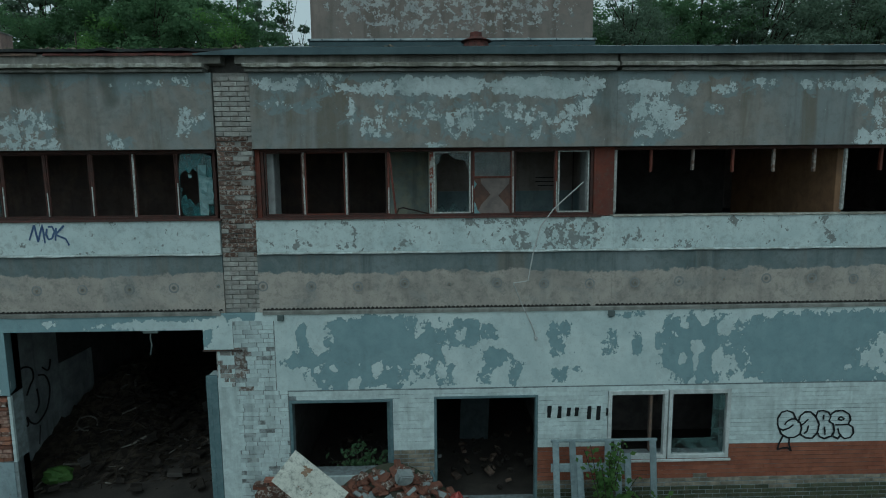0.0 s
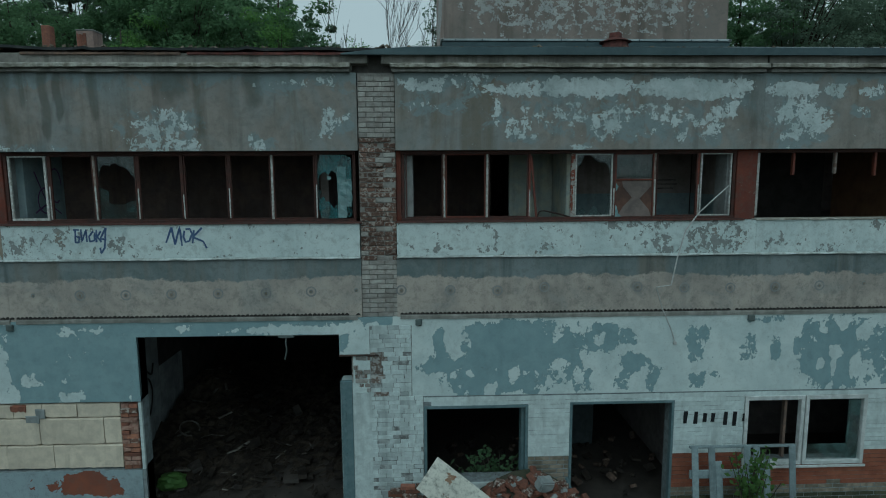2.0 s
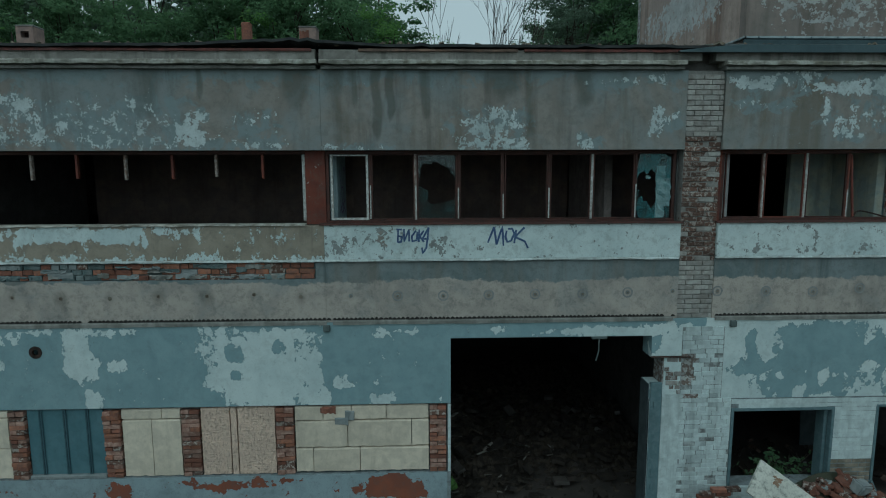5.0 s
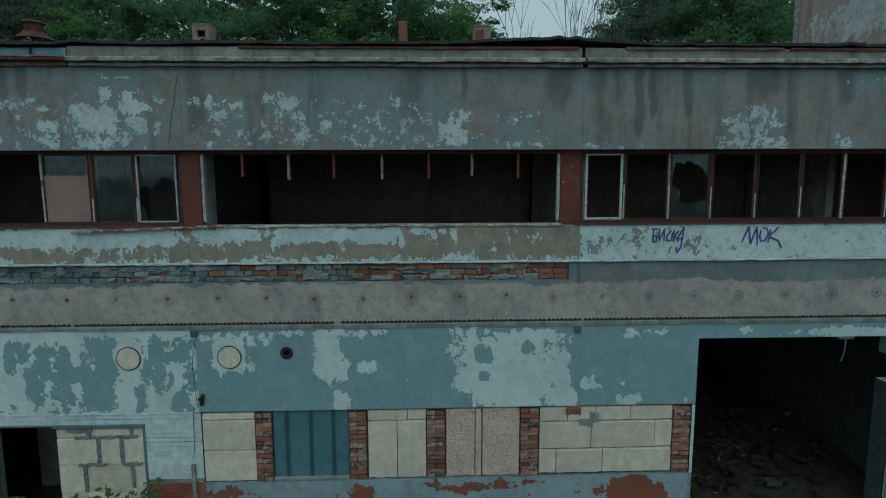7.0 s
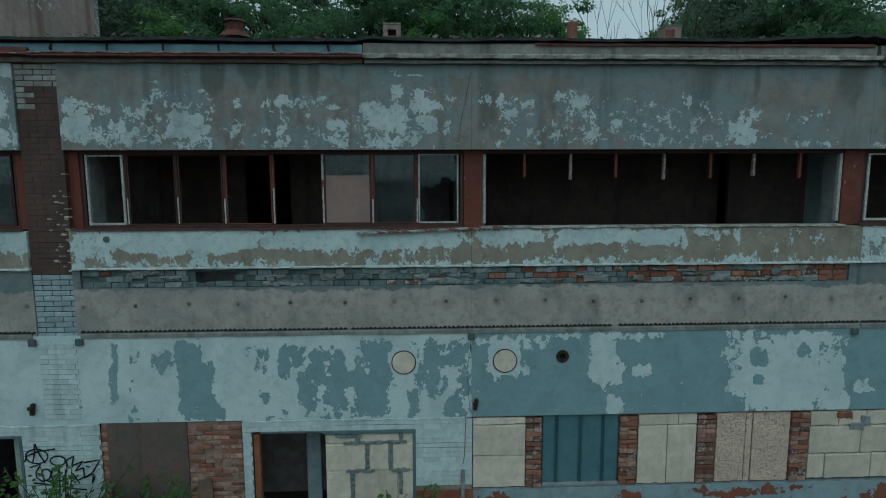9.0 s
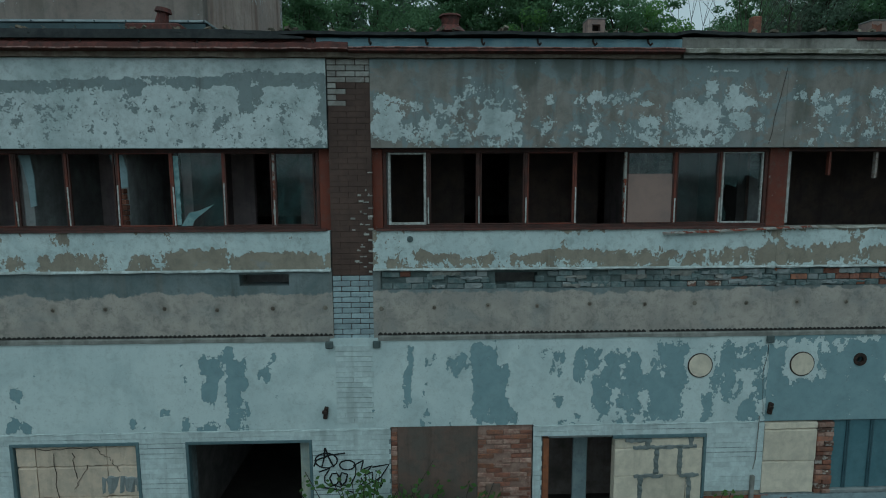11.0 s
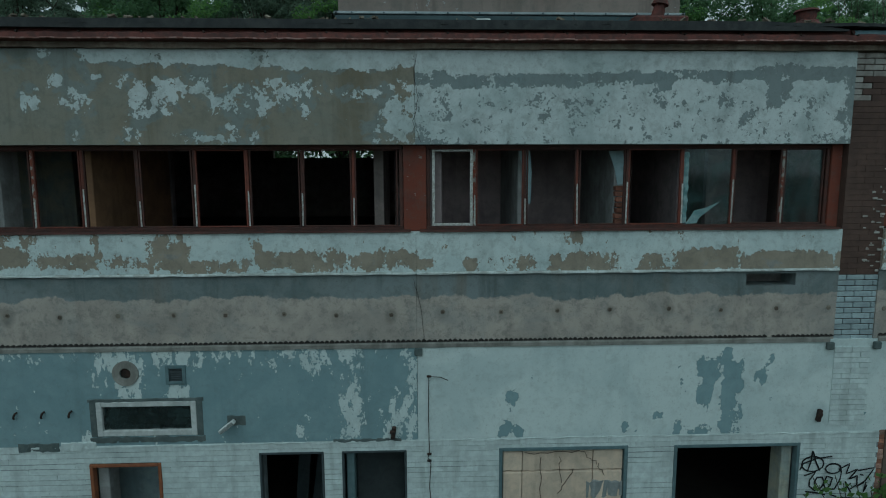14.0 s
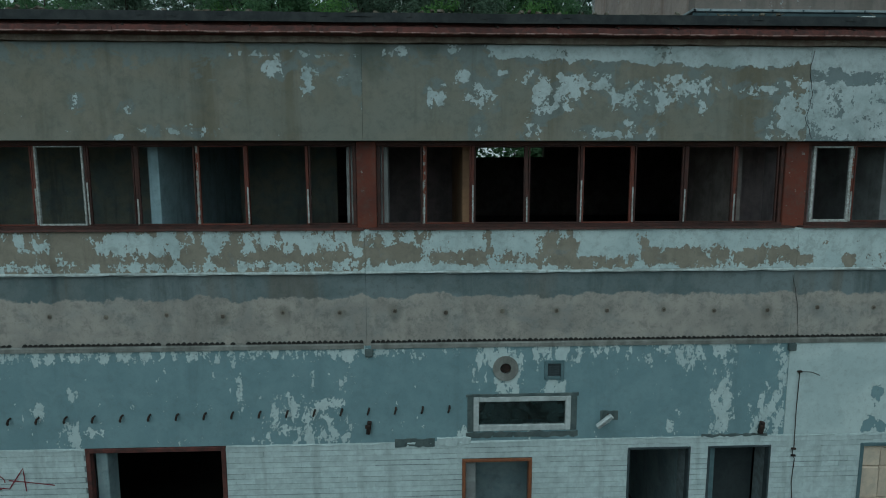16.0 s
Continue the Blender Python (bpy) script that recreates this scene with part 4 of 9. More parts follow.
wear(ATTIC, -21.35, (-20.84, 6.9, 0.23, 0.18, 1.02), (-20.83, 6.58, 0.24, 0.27, 1.22), (-20.43, 6.87, 0.12, 0.1, 0.72), (-20.11, 6.85, 0.14, 0.13, 0.62), (-20.28, 6.49, 0.48, 0.21, 0.67), (-19.8, 6.99, 0.2, 0.11, 0.52), (-19.59, 7.08, 0.14, 0.1, 0.72), (-19.47, 6.95, 0.16, 0.1, 0.62), (-19.24, 6.89, 0.12, 0.08, 0.62))
wear(ATTIC, -21.35, (-19.86, 6.8, 0.26, 0.1, 0.72), (-19.28, 6.74, 0.37, 0.12, 1.32), (-19.34, 6.57, 0.33, 0.14, 1.42), (-18.99, 6.64, 0.1, 0.1, 1.02), (-18.93, 6.42, 0.07, 0.12, 0.82), (-19.26, 6.41, 0.4, 0.12, 0.52), (-18.57, 6.95, 0.07, 0.15, 0.72), (-18.58, 6.55, 0.1, 0.22, 0.72), (-18.13, 6.95, 0.17, 0.07, 0.62))
wear(ATTIC, -21.35, (-17.95, 6.99, 0.14, 0.11, 0.72), (-17.96, 6.77, 0.06, 0.18, 0.72), (-17.38, 6.99, 0.12, 0.11, 0.52), (-17.23, 6.91, 0.21, 0.06, 0.42), (-17.96, 6.6, 0.12, 0.06, 0.42), (-17.15, 6.6, 0.23, 0.16, 0.57), (-17.2, 6.45, 0.37, 0.13, 0.62), (-17.98, 6.39, 0.76, 0.09, 0.22), (-16.71, 6.91, 0.19, 0.1, 0.82))
wear(ATTIC, -21.35, (-16.42, 6.76, 0.38, 0.23, 1.42), (-16.29, 7.08, 0.14, 0.17, 0.92), (-15.96, 7.08, 0.14, 0.12, 0.92), (-15.89, 6.93, 0.32, 0.12, 0.92), (-15.87, 6.66, 0.29, 0.18, 0.72), (-16.33, 6.43, 0.55, 0.13, 0.72), (-16.17, 7.36, 0.3, 0.04, 0.42), (-15.53, 6.68, 0.09, 0.12, 0.42), (-19.67, 7.27, 0.17, 0.02, 0.52))
wear(ATTIC, -27.52, (-24.56, 6.88, 3.58, 0.72, 2.7))
wear(ATTIC, -27.52, (-24.5, 7.3, 4.6, 0.6, 2.7))
wear(BARED, -27.52, (-26.99, 7.13, 0.88, 0.12, 0.7), (-25.81, 7.14, 1.06, 0.11, 0.8), (-24.62, 7.17, 0.88, 0.09, 0.8), (-23.46, 7.2, 0.93, 0.1, 0.8), (-22.25, 7.23, 0.95, 0.11, 0.8), (-24.25, 7.04, 0.14, 0.11, 0.5), (-22.68, 6.98, 0.21, 0.22, 0.6), (-22.82, 7.11, 0.11, 0.11, 0.4), (-21.68, 6.99, 0.14, 0.37, 0.7), (-21.76, 6.69, 0.14, 0.12, 0.5))
wear(BARED, -27.52, (-25.5, 6.73, 0.59, 0.31, -0.5), (-24.77, 6.72, 0.28, 0.26, -0.62), (-24.17, 6.87, 0.28, 0.15, -0.3), (-23.42, 6.88, 0.28, 0.1, -0.3), (-23.05, 6.62, 0.19, 0.1, -0.1), (-22.25, 6.81, 0.35, 0.28, -0.5), (-27.19, 6.95, 0.22, 0.11, -0.4), (-27.13, 6.69, 0.12, 0.19, -0.1), (-26.65, 6.82, 0.2, 0.14, -0.6), (-21.74, 6.47, 0.1, 0.19, -0.2))
wear(BARED, -27.52, (-24.66, 6.66, 3.52, 0.43, -0.9))
wear(ATTIC, -27.52, (-24.6, 6.5, 3.6, 0.3, 1.6))
wear(ATTIC, -33.36, (-31.28, 7.47, 0.64, 0.16, 2), (-30.18, 7.44, 0.85, 0.18, 2), (-28.49, 7.41, 1.32, 0.2, 2), (-32.91, 7.42, 0.24, 0.12, 0.3), (-32.15, 7.44, 0.19, 0.11, 0.3), (-32.4, 6.84, 0.19, 0.14, 0.7), (-32.36, 7.01, 0.14, 0.06, 0.2), (-32.06, 7.1, 0.15, 0.14, 0.7), (-31.84, 6.9, 0.28, 0.23, 0.35), (-31.55, 7.16, 0.09, 0.06, 0.4))
wear(ATTIC, -33.36, (-31.25, 7.11, 0.19, 0.14, 0.2), (-31.07, 6.93, 0.16, 0.29, 0.9))
wear(ATTIC, -33.36, (-30.7, 6.95, 0.34, 0.27, 0.7), (-30.92, 6.71, 0.44, 0.11, 0.3), (-30.29, 7.06, 0.26, 0.15, 0.4), (-30.23, 6.96, 0.2, 0.11, 0.2), (-29.93, 6.84, 0.34, 0.19, 0.35), (-29.8, 7.03, 0.15, 0.11, 0.3), (-29.32, 6.98, 0.5, 0.23, 0.45), (-28.9, 6.98, 0.28, 0.12, 0.5), (-29.33, 6.83, 0.18, 0.2, 0.3), (-29.48, 6.74, 0.32, 0.11, 0.25))
wear(ATTIC, -33.36, (-28.96, 6.7, 0.11, 0.2, 0.3))
wear(ATTIC, -33.36, (-28.16, 6.94, 0.68, 0.08, 0.1), (-28.03, 7, 0.41, 0.1, 0.4), (-27.75, 6.62, 0.3, 0.39, 0.9), (-27.52, 6.98, 0.29, 0.13, 0.4), (-27.45, 6.62, 0.17, 0.48, 0.7), (-29.88, 6.53, 0.15, 0.1, 0.3), (-31.19, 6.44, 0.16, 0.22, 0.05), (-31.89, 6.46, 0.07, 0.18, 0.1), (-30.18, 6.37, 0.54, 0.1, 0.1), (-29.62, 6.43, 0.13, 0.18, 0))
wear(ATTIC, -33.36, (-28.07, 6.49, 0.16, 0.26, 0))
wear(ATTIC, -39.4, (-34.47, 7.2, 0.18, 0.16, 0.6), (-34.05, 7.15, 0.22, 0.17, 0.25), (-34.06, 6.98, 0.16, 0.16, 0.3), (-34.17, 7.39, 1.33, 0.05, 0.3), (-33.64, 7.1, 0.14, 0.08, 0), (-33.35, 6.84, 0.07, 0.64, -0.2), (-33.34, 6.78, 0.1, 0.28, 0.2), (-36.93, 6.79, 0.1, 0.12, 0.1), (-36.31, 6.71, 0.1, 0.07, 0.3), (-35.67, 6.44, 0.8, 0.08, 0))
wear(ATTIC, -39.4, (-36.45, 6.36, 0.13, 0.07, 0.3), (-34.94, 6.76, 0.11, 0.06, 0))
# dark runs of water down the attic, the widest a dark band below the cornice: x, half width, foot, strength
RUNS = ((-8.34, 0.1, 6.42, 1.1), (-8.13, 0.08, 6.72, 1.0), (-8.68, 0.08, 6.85, 0.8), (-7.6, 0.1, 6.65, 0.8), (-6.4, 0.32, 6.92, 0.9), (-5.15, 0.18, 6.85, 0.8), (-6.0, 0.08, 6.33, 0.5),
        (-15.0, 0.18, 6.4, 0.6), (-14.0, 0.12, 6.7, 0.5), (-11.8, 0.28, 6.6, 0.55), (-11.0, 0.06, 6.98, 1.0), (-9.55, 0.3, 6.8, 0.8), (-9.0, 0.22, 7.0, 0.7), (-10.3, 0.6, 7.1, 0.6), 
        (-33.25, 0.28, 6.95, 1.0), (-35.2, 1.7, 7.12, 0.6), (-32.5, 0.3, 7.15, 0.6), (2.75, 0.3, 6.35, 0.5), (5.4, 0.5, 7.05, 0.5), (-4.7, 0.4, 7.1, 0.5), (-13.0, 0.5, 7.2, 0.5), (0.2, 0.4, 7.33, 0.6), (8.6, 0.3, 6.6, 0.6),
        (-18.88, 0.198, 6.99, 1.25), (-18.38, 0.198, 7.09, 1.2), (-18.09, 0.055, 7.11, 1.15), (-17.75, 0.077, 6.97, 1.15), (-17.45, 0.11, 6.97, 1.15), (-17.06, 0.06, 7.06, 0.5), (-17.85, 1.221, 7.33, 1.15), (-20.06, 0.737, 7.39, 0.9), (-20.87, 0.18, 7.13, 0.35), (-15.35, 0.09, 7.26, 0.5), (-16.57, 0.27, 7.38, 0.5))


def run_marks(x, z):
    f = -1.0
    x = x + 0.05 * noise.noise((x * 2, z * 2.5, 8.8))
    for cx, w, foot, s in RUNS:
        if abs(x - cx) < 1.6 * w:
            soft = 0.12 + 0.7 * w
            low = foot + soft + 0.12 * noise.noise((x * 5, 2.2, 0))
            f = max(f, s * (1 - ((x - cx) / w) ** 2) - max(0.0, (low - z) / soft))
    return f


def halo(x, z, ups):
    """An older bluish coat shows round the held paint, and under the cornice."""
    return max(-1.0 + 1.2 * max(0.0, (z - 6.9) / 0.5), bumps(x, z, -1.0, [(a, b, c * 1.25 + 0.1, d * 1.3 + 0.06, 0.1) for a, b, c, d, e in ups]))


for lo, hi in zip(JOINTS, JOINTS[1:]):
    a = lo + (0.30 if abs(lo + 3.24) < 0.01 or abs(lo + 21.35) < 0.01 else 0.002)
    b = hi - (0.30 if abs(hi + 3.24) < 0.01 or abs(hi + 21.35) < 0.01 else 0.002)
    ups, lost = ATTIC.get(lo, []), BARED.get(lo, [])
    sheet("attic_panel", a, b, Z_HEAD, Z_ATTIC, F, F + 0.24, [], M_ATTIC_OLIVE if lo < -30 else M_ATTIC, cell=0.05, paint=lambda x, z: bumps(x, z, bumps(x, z, -1.15, ups), (), lost), blue=(lambda x, z: 0.9) if lo == -27.52 else (lambda x, z: halo(x, z, ups)), runs=run_marks, label="stained concrete panel with flaking white paint")
    sheet("sill_panel", a, b, Z_SILL0, Z_SILL1, F - 0.006, F + 0.24, [], M_SILL if lo > -9.3 else M_SILL_FAR, cell=0.06, paint=sill_paint(lo), blue=(lambda x, z: -0.4) if lo < -9.3 else (lambda x, z: 0.5), label="flaking white sill panel")
    mb = MB()
    rough_bar(mb, a + 0.01, b - 0.01, F - 0.028, F - 0.007, Z_SILL0 - 0.002, Z_SILL0 + 0.032, 0.16, 0.006, seed=int(a * 10) + 900)
    part("drip_lip", mb, M_LIP, wall_front, "chipped white drip edge")

# brick shown bare where the belt's render has fallen
sheet("bare_backing", BARE[0], BARE[1], BARE[2] - 0.02, BARE[3] + 0.003, F + 0.05, F + 0.3, [SLOTS[1]], M_DARKCEMENT, cell=1.0)


# ---- cornice and roof edge ----
roof = thing("roof", (-14.8, 15.5, 7.8), "flat felt roof of the works with a worn concrete cornice", "roof", kind="structure")
GUT = -16.75
for n, (a, b) in enumerate(((GUT, -9.22), (-9.18, -3.62), (-3.0, 2.98), (3.02, 9.0), (9.02, X1))):
    mb = MB()
    rough_bar(mb, a, b, F - 0.14, F + 0.2, 7.565, 7.63, 0.14, 0.008, seed=n)
    part("ledge", mb, M_LEDGE, roof, "crumbling concrete ledge")
    # base in darker concrete, its tone standing for shade below the lip
    mb = MB()
    rough_bar(mb, a + 0.02, b - 0.02, F - 0.075, F + 0.2, 7.503, 7.561, 0.3, 0.006, seed=n + 90)
    part("ledge_base", mb, M_CONCRETE, roof)
for n, (a, b) in enumerate(((GUT, -9.25), (-9.19, -3.36), (-3.14, 2.98), (3.02, X1))):
    mb = MB()
    rough_bar(mb, a, b, F - 0.045, F + 0.2, 7.634, 7.79, 0.5, 0.006, seed=20 + n)
    part("fascia", mb, M_FASCIA, roof, "weathered grey fascia")
for n, (a, b) in enumerate(((-14.3, -9.3), (-8.6, -6.2), (-6.1, -3.7), (3.3, 5.9))):
    mb = MB()
    rough_bar(mb, a, b, F - 0.075, F - 0.046, 7.755, 7.80, 0.3, 0.006, seed=70 + n)
    part("batten", mb, M_PLYWOOD if n % 2 else M_RUST, roof, "rotten brown edge batten")
# the brown of this ledge holds the soffit's shade as well as stain
mb = MB()
rough_bar(mb, X0, GUT - 0.01, F - 0.05, F + 0.2, 7.505, 7.60, 0.2, 0.008, seed=31)
part("ledge", mb, M_BROWNLEDGE, roof, "brown stained ledge under the gutter")
mb = MB()
rough_bar(mb, -21.75, GUT - 0.01, F - 0.06, F + 0.2, 7.605, 7.765, 0.6, 0.004, seed=32)
part("fascia", mb, M_BLUEBOARD, roof, "blue-painted gutter board")
mb = MB()
rough_bar(mb, X0, -21.76, F - 0.06, F + 0.2, 7.605, 7.765, 0.6, 0.004, seed=33)
part("fascia", mb, M_RUST, roof, "dark rusted gutter board")
# rusted gutter strip on the blue board
x, n = X0, 0
while x < GUT:
    w = rnd.uniform(1.2, 2.2)
    mb = MB()
    e = min(x + w, GUT)
    k = max(3, int((e - x) / 0.12))
    h, foot = (7.64, 7.555) if e > -20.8 else (7.695, 7.575)
    lip = 0.022 if e > -20.8 else 0.095
    top = [h + 0.008 * noise.noise((q * 0.9 + x, n, 0)) + rnd.uniform(-0.005, 0.005) for q in range(k + 1)]
    for q in range(k + 1):
        px = x + (e - x) * q / k
        mb.v += [(px, F - 0.16, foot + 0.02), (px, F - 0.15, top[q] - 0.03), (px, F - 0.10, top[q]), (px, F - 0.065, foot + 0.04), (px, F - 0.065, foot)]
    for q in range(k):
        for s in range(5):
            mb.f.append((5 * q + s, 5 * q + (s + 1) % 5, 5 * q + 5 + (s + 1) % 5, 5 * q + 5 + s))
    mb.f += [(0, 1, 2, 3, 4), tuple(5 * k + s for s in (4, 3, 2, 1, 0))]
    part("gutter", mb, M_RUST, roof, "rusted sheet gutter")
    # pale tube painted as the highlight on the gutter's front edge
    mb = MB()
    mb.tube([(x + (e - x) * q / k, F - 0.155, top[q] - lip) for q in range(k + 1)], 0.011, 5)
    part("gutter_lip", mb, M_LIPLIGHT, roof, "worn pale lip of the gutter")
    x, n = e + 0.004, n + 1
# felt, its front lip lifting here and there
mb = MB()
fx = [X0 + 0.13 * k for k in range(int((X1 - X0) / 0.13) + 1)] + [X1]
felt_r = random.Random(19)
for x in fx:
    lift = 0.02 * noise.noise((x * 0.8, 0, 0)) + (0.09 * max(0.0, 1 - abs(x + 9.6) / 1.4)) + 0.03 * max(0.0, noise.noise((x * 0.3, 9, 0)))
    lift += felt_r.uniform(-0.006, 0.006) + (0.02 if felt_r.random() < 0.03 else 0.0)
    y = F - 0.09 - (0.05 if x < GUT else 0) + felt_r.uniform(-0.02, 0.02)
    lift -= 0.03 if x < GUT else 0.0
    mb.v += [(x, y, 7.815 + lift), (x, y, 7.855 + lift), (x, F + 0.5, 7.90 + 0.5 * lift), (x, YB, 8.15), (x, YB, 7.8), (x, F + 0.5, 7.83)]
for k in range(len(fx) - 1):
    for s in range(6):
        mb.f.append((6 * k + s, 6 * k + (s + 1) % 6, 6 * k + 6 + (s + 1) % 6, 6 * k + 6 + s))
mb.f += [tuple(range(6)), tuple(6 * (len(fx) - 1) + s for s in range(5, -1, -1))]
part("felt", mb, M_FELT, roof, "black roofing felt")
# leaf litter, twigs and crumbs along the roof edge
r = random.Random(23)
mb = MB()
for k in range(520):
    x, y = r.uniform(-44, 14), F - 0.07 + abs(r.gauss(0, 0.16))
    z = 7.862 + 0.075 * max(0.0, (y - F + 0.09)) + r.uniform(0.0, 0.02)
    if r.random() < 0.5:
        w = r.uniform(0.015, 0.05)
        mb.box(-w, w, -0.6 * w, 0.6 * w, -0.4 * w, 0.4 * w, 0, pose(x, y, z, r.uniform(-40, 40), r.uniform(-40, 40), r.uniform(0, 180)))
    else:
        a = r.uniform(0, math.tau)
        mb.tube([(x, y, z), (x + 0.09 * math.cos(a), y + 0.05 * math.sin(a), z + r.uniform(0.0, 0.05))], 0.004, 4)
solid("roof_litter", mb, M_LITTER, "leaf litter, twigs and crumbs along the roof edge", "litter", kind="stuff")
# iron straps that carry the gutter
x = -44.6
while x < GUT - 0.2:
    mb = MB()
    mb.tube([(x, F - 0.062, 7.75), (x + 0.004, F - 0.085, 7.70), (x + 0.02, F - 0.11, 7.665), (x + 0.03, F - 0.155, 7.68)], 0.014, 6)
    part("gutter_strap", mb, M_IRON, roof, "black iron gutter strap")
    x += 0.76
# sheet aprons before the two roof houses
for a, b, drop in ((-3.75, X1 - 0.1, 0.0), (-45.8, -21.9, -0.02)):
    mb = MB()
    n = int((b - a) / 0.5)
    for k in range(n + 1):
        x = a + (b - a) * k / n
        e = min(1.0, (k + 0.25) / 2.0) * min(1.0, (n - k + 0.25) / 2.0)
        w = 0.008 * noise.noise((x, 4, 0))
        mb.v += [(x, F - 0.15, 7.745 + w + drop), (x, F - 0.145, 7.755 + 0.105 * e + w + drop), (x, F + 0.95, 7.90 + 0.2 * e + drop), (x, F + 0.95, 7.84)]
    for k in range(n):
        for s in range(4):
            mb.f.append((4 * k + s, 4 * k + (s + 1) % 4, 4 * k + 4 + (s + 1) % 4, 4 * k + 4 + s))
    mb.f += [(0, 1, 2, 3), tuple(4 * n + s for s in (3, 2, 1, 0))]
    part("sheet_edge", mb, M_SHEET if a > -10 else M_FELT, roof, "dark green sheet-metal roof edge" if a > -10 else "")


# ---- roof houses ----
def roof_house(x0, x1, label, ups, side_ups):
    """Front and side walls carry their own worn paint, light put into the paler sides; a plain back closes the box."""
    at = Vector(((x0 + x1) / 2, 13.2, 7.9))
    t = thing("roof_house", at, label, "roof house", "roof houses")
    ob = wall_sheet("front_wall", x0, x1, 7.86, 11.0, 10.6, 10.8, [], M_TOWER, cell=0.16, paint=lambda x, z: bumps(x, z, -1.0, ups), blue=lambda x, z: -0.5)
    ob.data.transform(Matrix.Translation(-at))
    ob.parent = t
    for x in (x0, x1 - 0.2):
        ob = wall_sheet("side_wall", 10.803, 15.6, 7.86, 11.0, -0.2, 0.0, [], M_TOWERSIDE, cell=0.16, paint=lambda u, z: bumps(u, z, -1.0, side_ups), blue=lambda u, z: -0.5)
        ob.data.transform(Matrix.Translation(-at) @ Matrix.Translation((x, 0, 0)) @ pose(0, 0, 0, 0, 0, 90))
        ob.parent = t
    mb = MB()
    mb.box(x0, x1, 15.603, 15.8, 7.86, 11.0, 0.01)
    part("back_wall", mb, M_TOWER, t)
    mb = MB()
    mb.box(x0 - 0.05, x1 + 0.05, 10.53, 10.597, 8.195, 8.235, 0.008)
    mb.box(x0 - 0.06, x0 - 0.003, 10.53, 15.82, 8.195, 8.235, 0.008)
    mb.box(x1 + 0.003, x1 + 0.06, 10.53, 15.82, 8.195, 8.235, 0.008)
    fl = part("flashing", mb, M_ZINC, t, "pale metal flashing strip")
    for k in range(11):
        mb = MB()
        x = x0 + 0.2 + (x1 - x0 - 0.4) * k / 10
        mb.cyl((x, 10.531, 8.215), (x, 10.52, 8.215), 0.014, 0.011, 8)
        part("screw", mb, M_SHEET, fl)
    mb = MB()
    mb.box(x0 - 0.04, x1 + 0.04, 10.55, 10.597, 7.93, 8.192, 0.01)
    part("upstand", mb, M_SHEET, t)
    mb = MB()
    mb.box(x0 - 0.2, x1 + 0.2, 10.4, 16.0, 11.003, 11.18, 0.03)
    part("cap", mb, M_FELT, t)
    return t


roof_house(-2.12, 2.86, "rendered roof house with flaking grey-white paint", [(0.4, 8.75, 2.4, 0.6, -0.02), (-1.2, 9.0, 0.8, 0.6, 0.1), (1.5, 8.9, 0.9, 0.5, 0.05)], [(13.0, 9.3, 1.7, 0.6, 0.7), (11.8, 9.2, 0.6, 0.5, 0.3), (14.8, 9.3, 0.7, 0.5, 0.1)])
roof_house(-28.62, -23.62, "grey rendered roof house with old flaking paint", [(-27.2, 8.9, 1.2, 0.6, 0.05), (-25, 9.0, 1.0, 0.5, 0.0)], [(13.0, 9.6, 1.5, 0.4, 0.0)])

# ---- floors, inner walls, columns ----
M_PLASTERBR = plain("inner_brown_plaster", (0.22, 0.165, 0.14), (0.16, 0.13, 0.12), 2.5, 0.9, 0.4, dirt=0.6, streak=0.4)
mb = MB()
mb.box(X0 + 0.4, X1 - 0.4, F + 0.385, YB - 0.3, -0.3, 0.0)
solid("floor", mb, M_SHADEFLOOR, "dirty concrete floor of the ground storey", "floor", kind="structure")
mb = MB()
mb.box(X0 + 0.4, X1 - 0.4, F + 0.345, YB - 0.3, 4.2, 4.5)
solid("upper_floor", mb, M_SLAB, "concrete slab of the upper storey", "floor", kind="structure")
mb = MB()
mb.box(X0 + 0.3, X1 - 0.3, F + 0.245, YB - 0.3, 7.4, 7.79)
solid("ceiling", mb, M_SLAB, "sooty concrete ceiling of the upper storey", "ceiling", kind="structure")
ob = wall_sheet("wall_back", X0, X1, -0.3, 7.79, YB - 0.29, YB, [(-32.3, -28.5, 6.42, 6.74)], M_DARKROOM, cell=2.0)
tagged(ob, "sooty rear wall with bare window openings", "wall", kind="structure")
for n, x in ((1, X0), (2, X1 - 0.3)):
    mb = MB()
    mb.box(x, x + 0.3, F + 0.382, YB - 0.29, -0.3, 7.395)
    mb.box(x, x + 0.3, F + 0.25, F + 0.382, 3.6, 7.395)
    solid("wall_end_%d" % n, mb, M_DARKROOM, "plain sooty gable wall of the works", "wall", kind="structure")

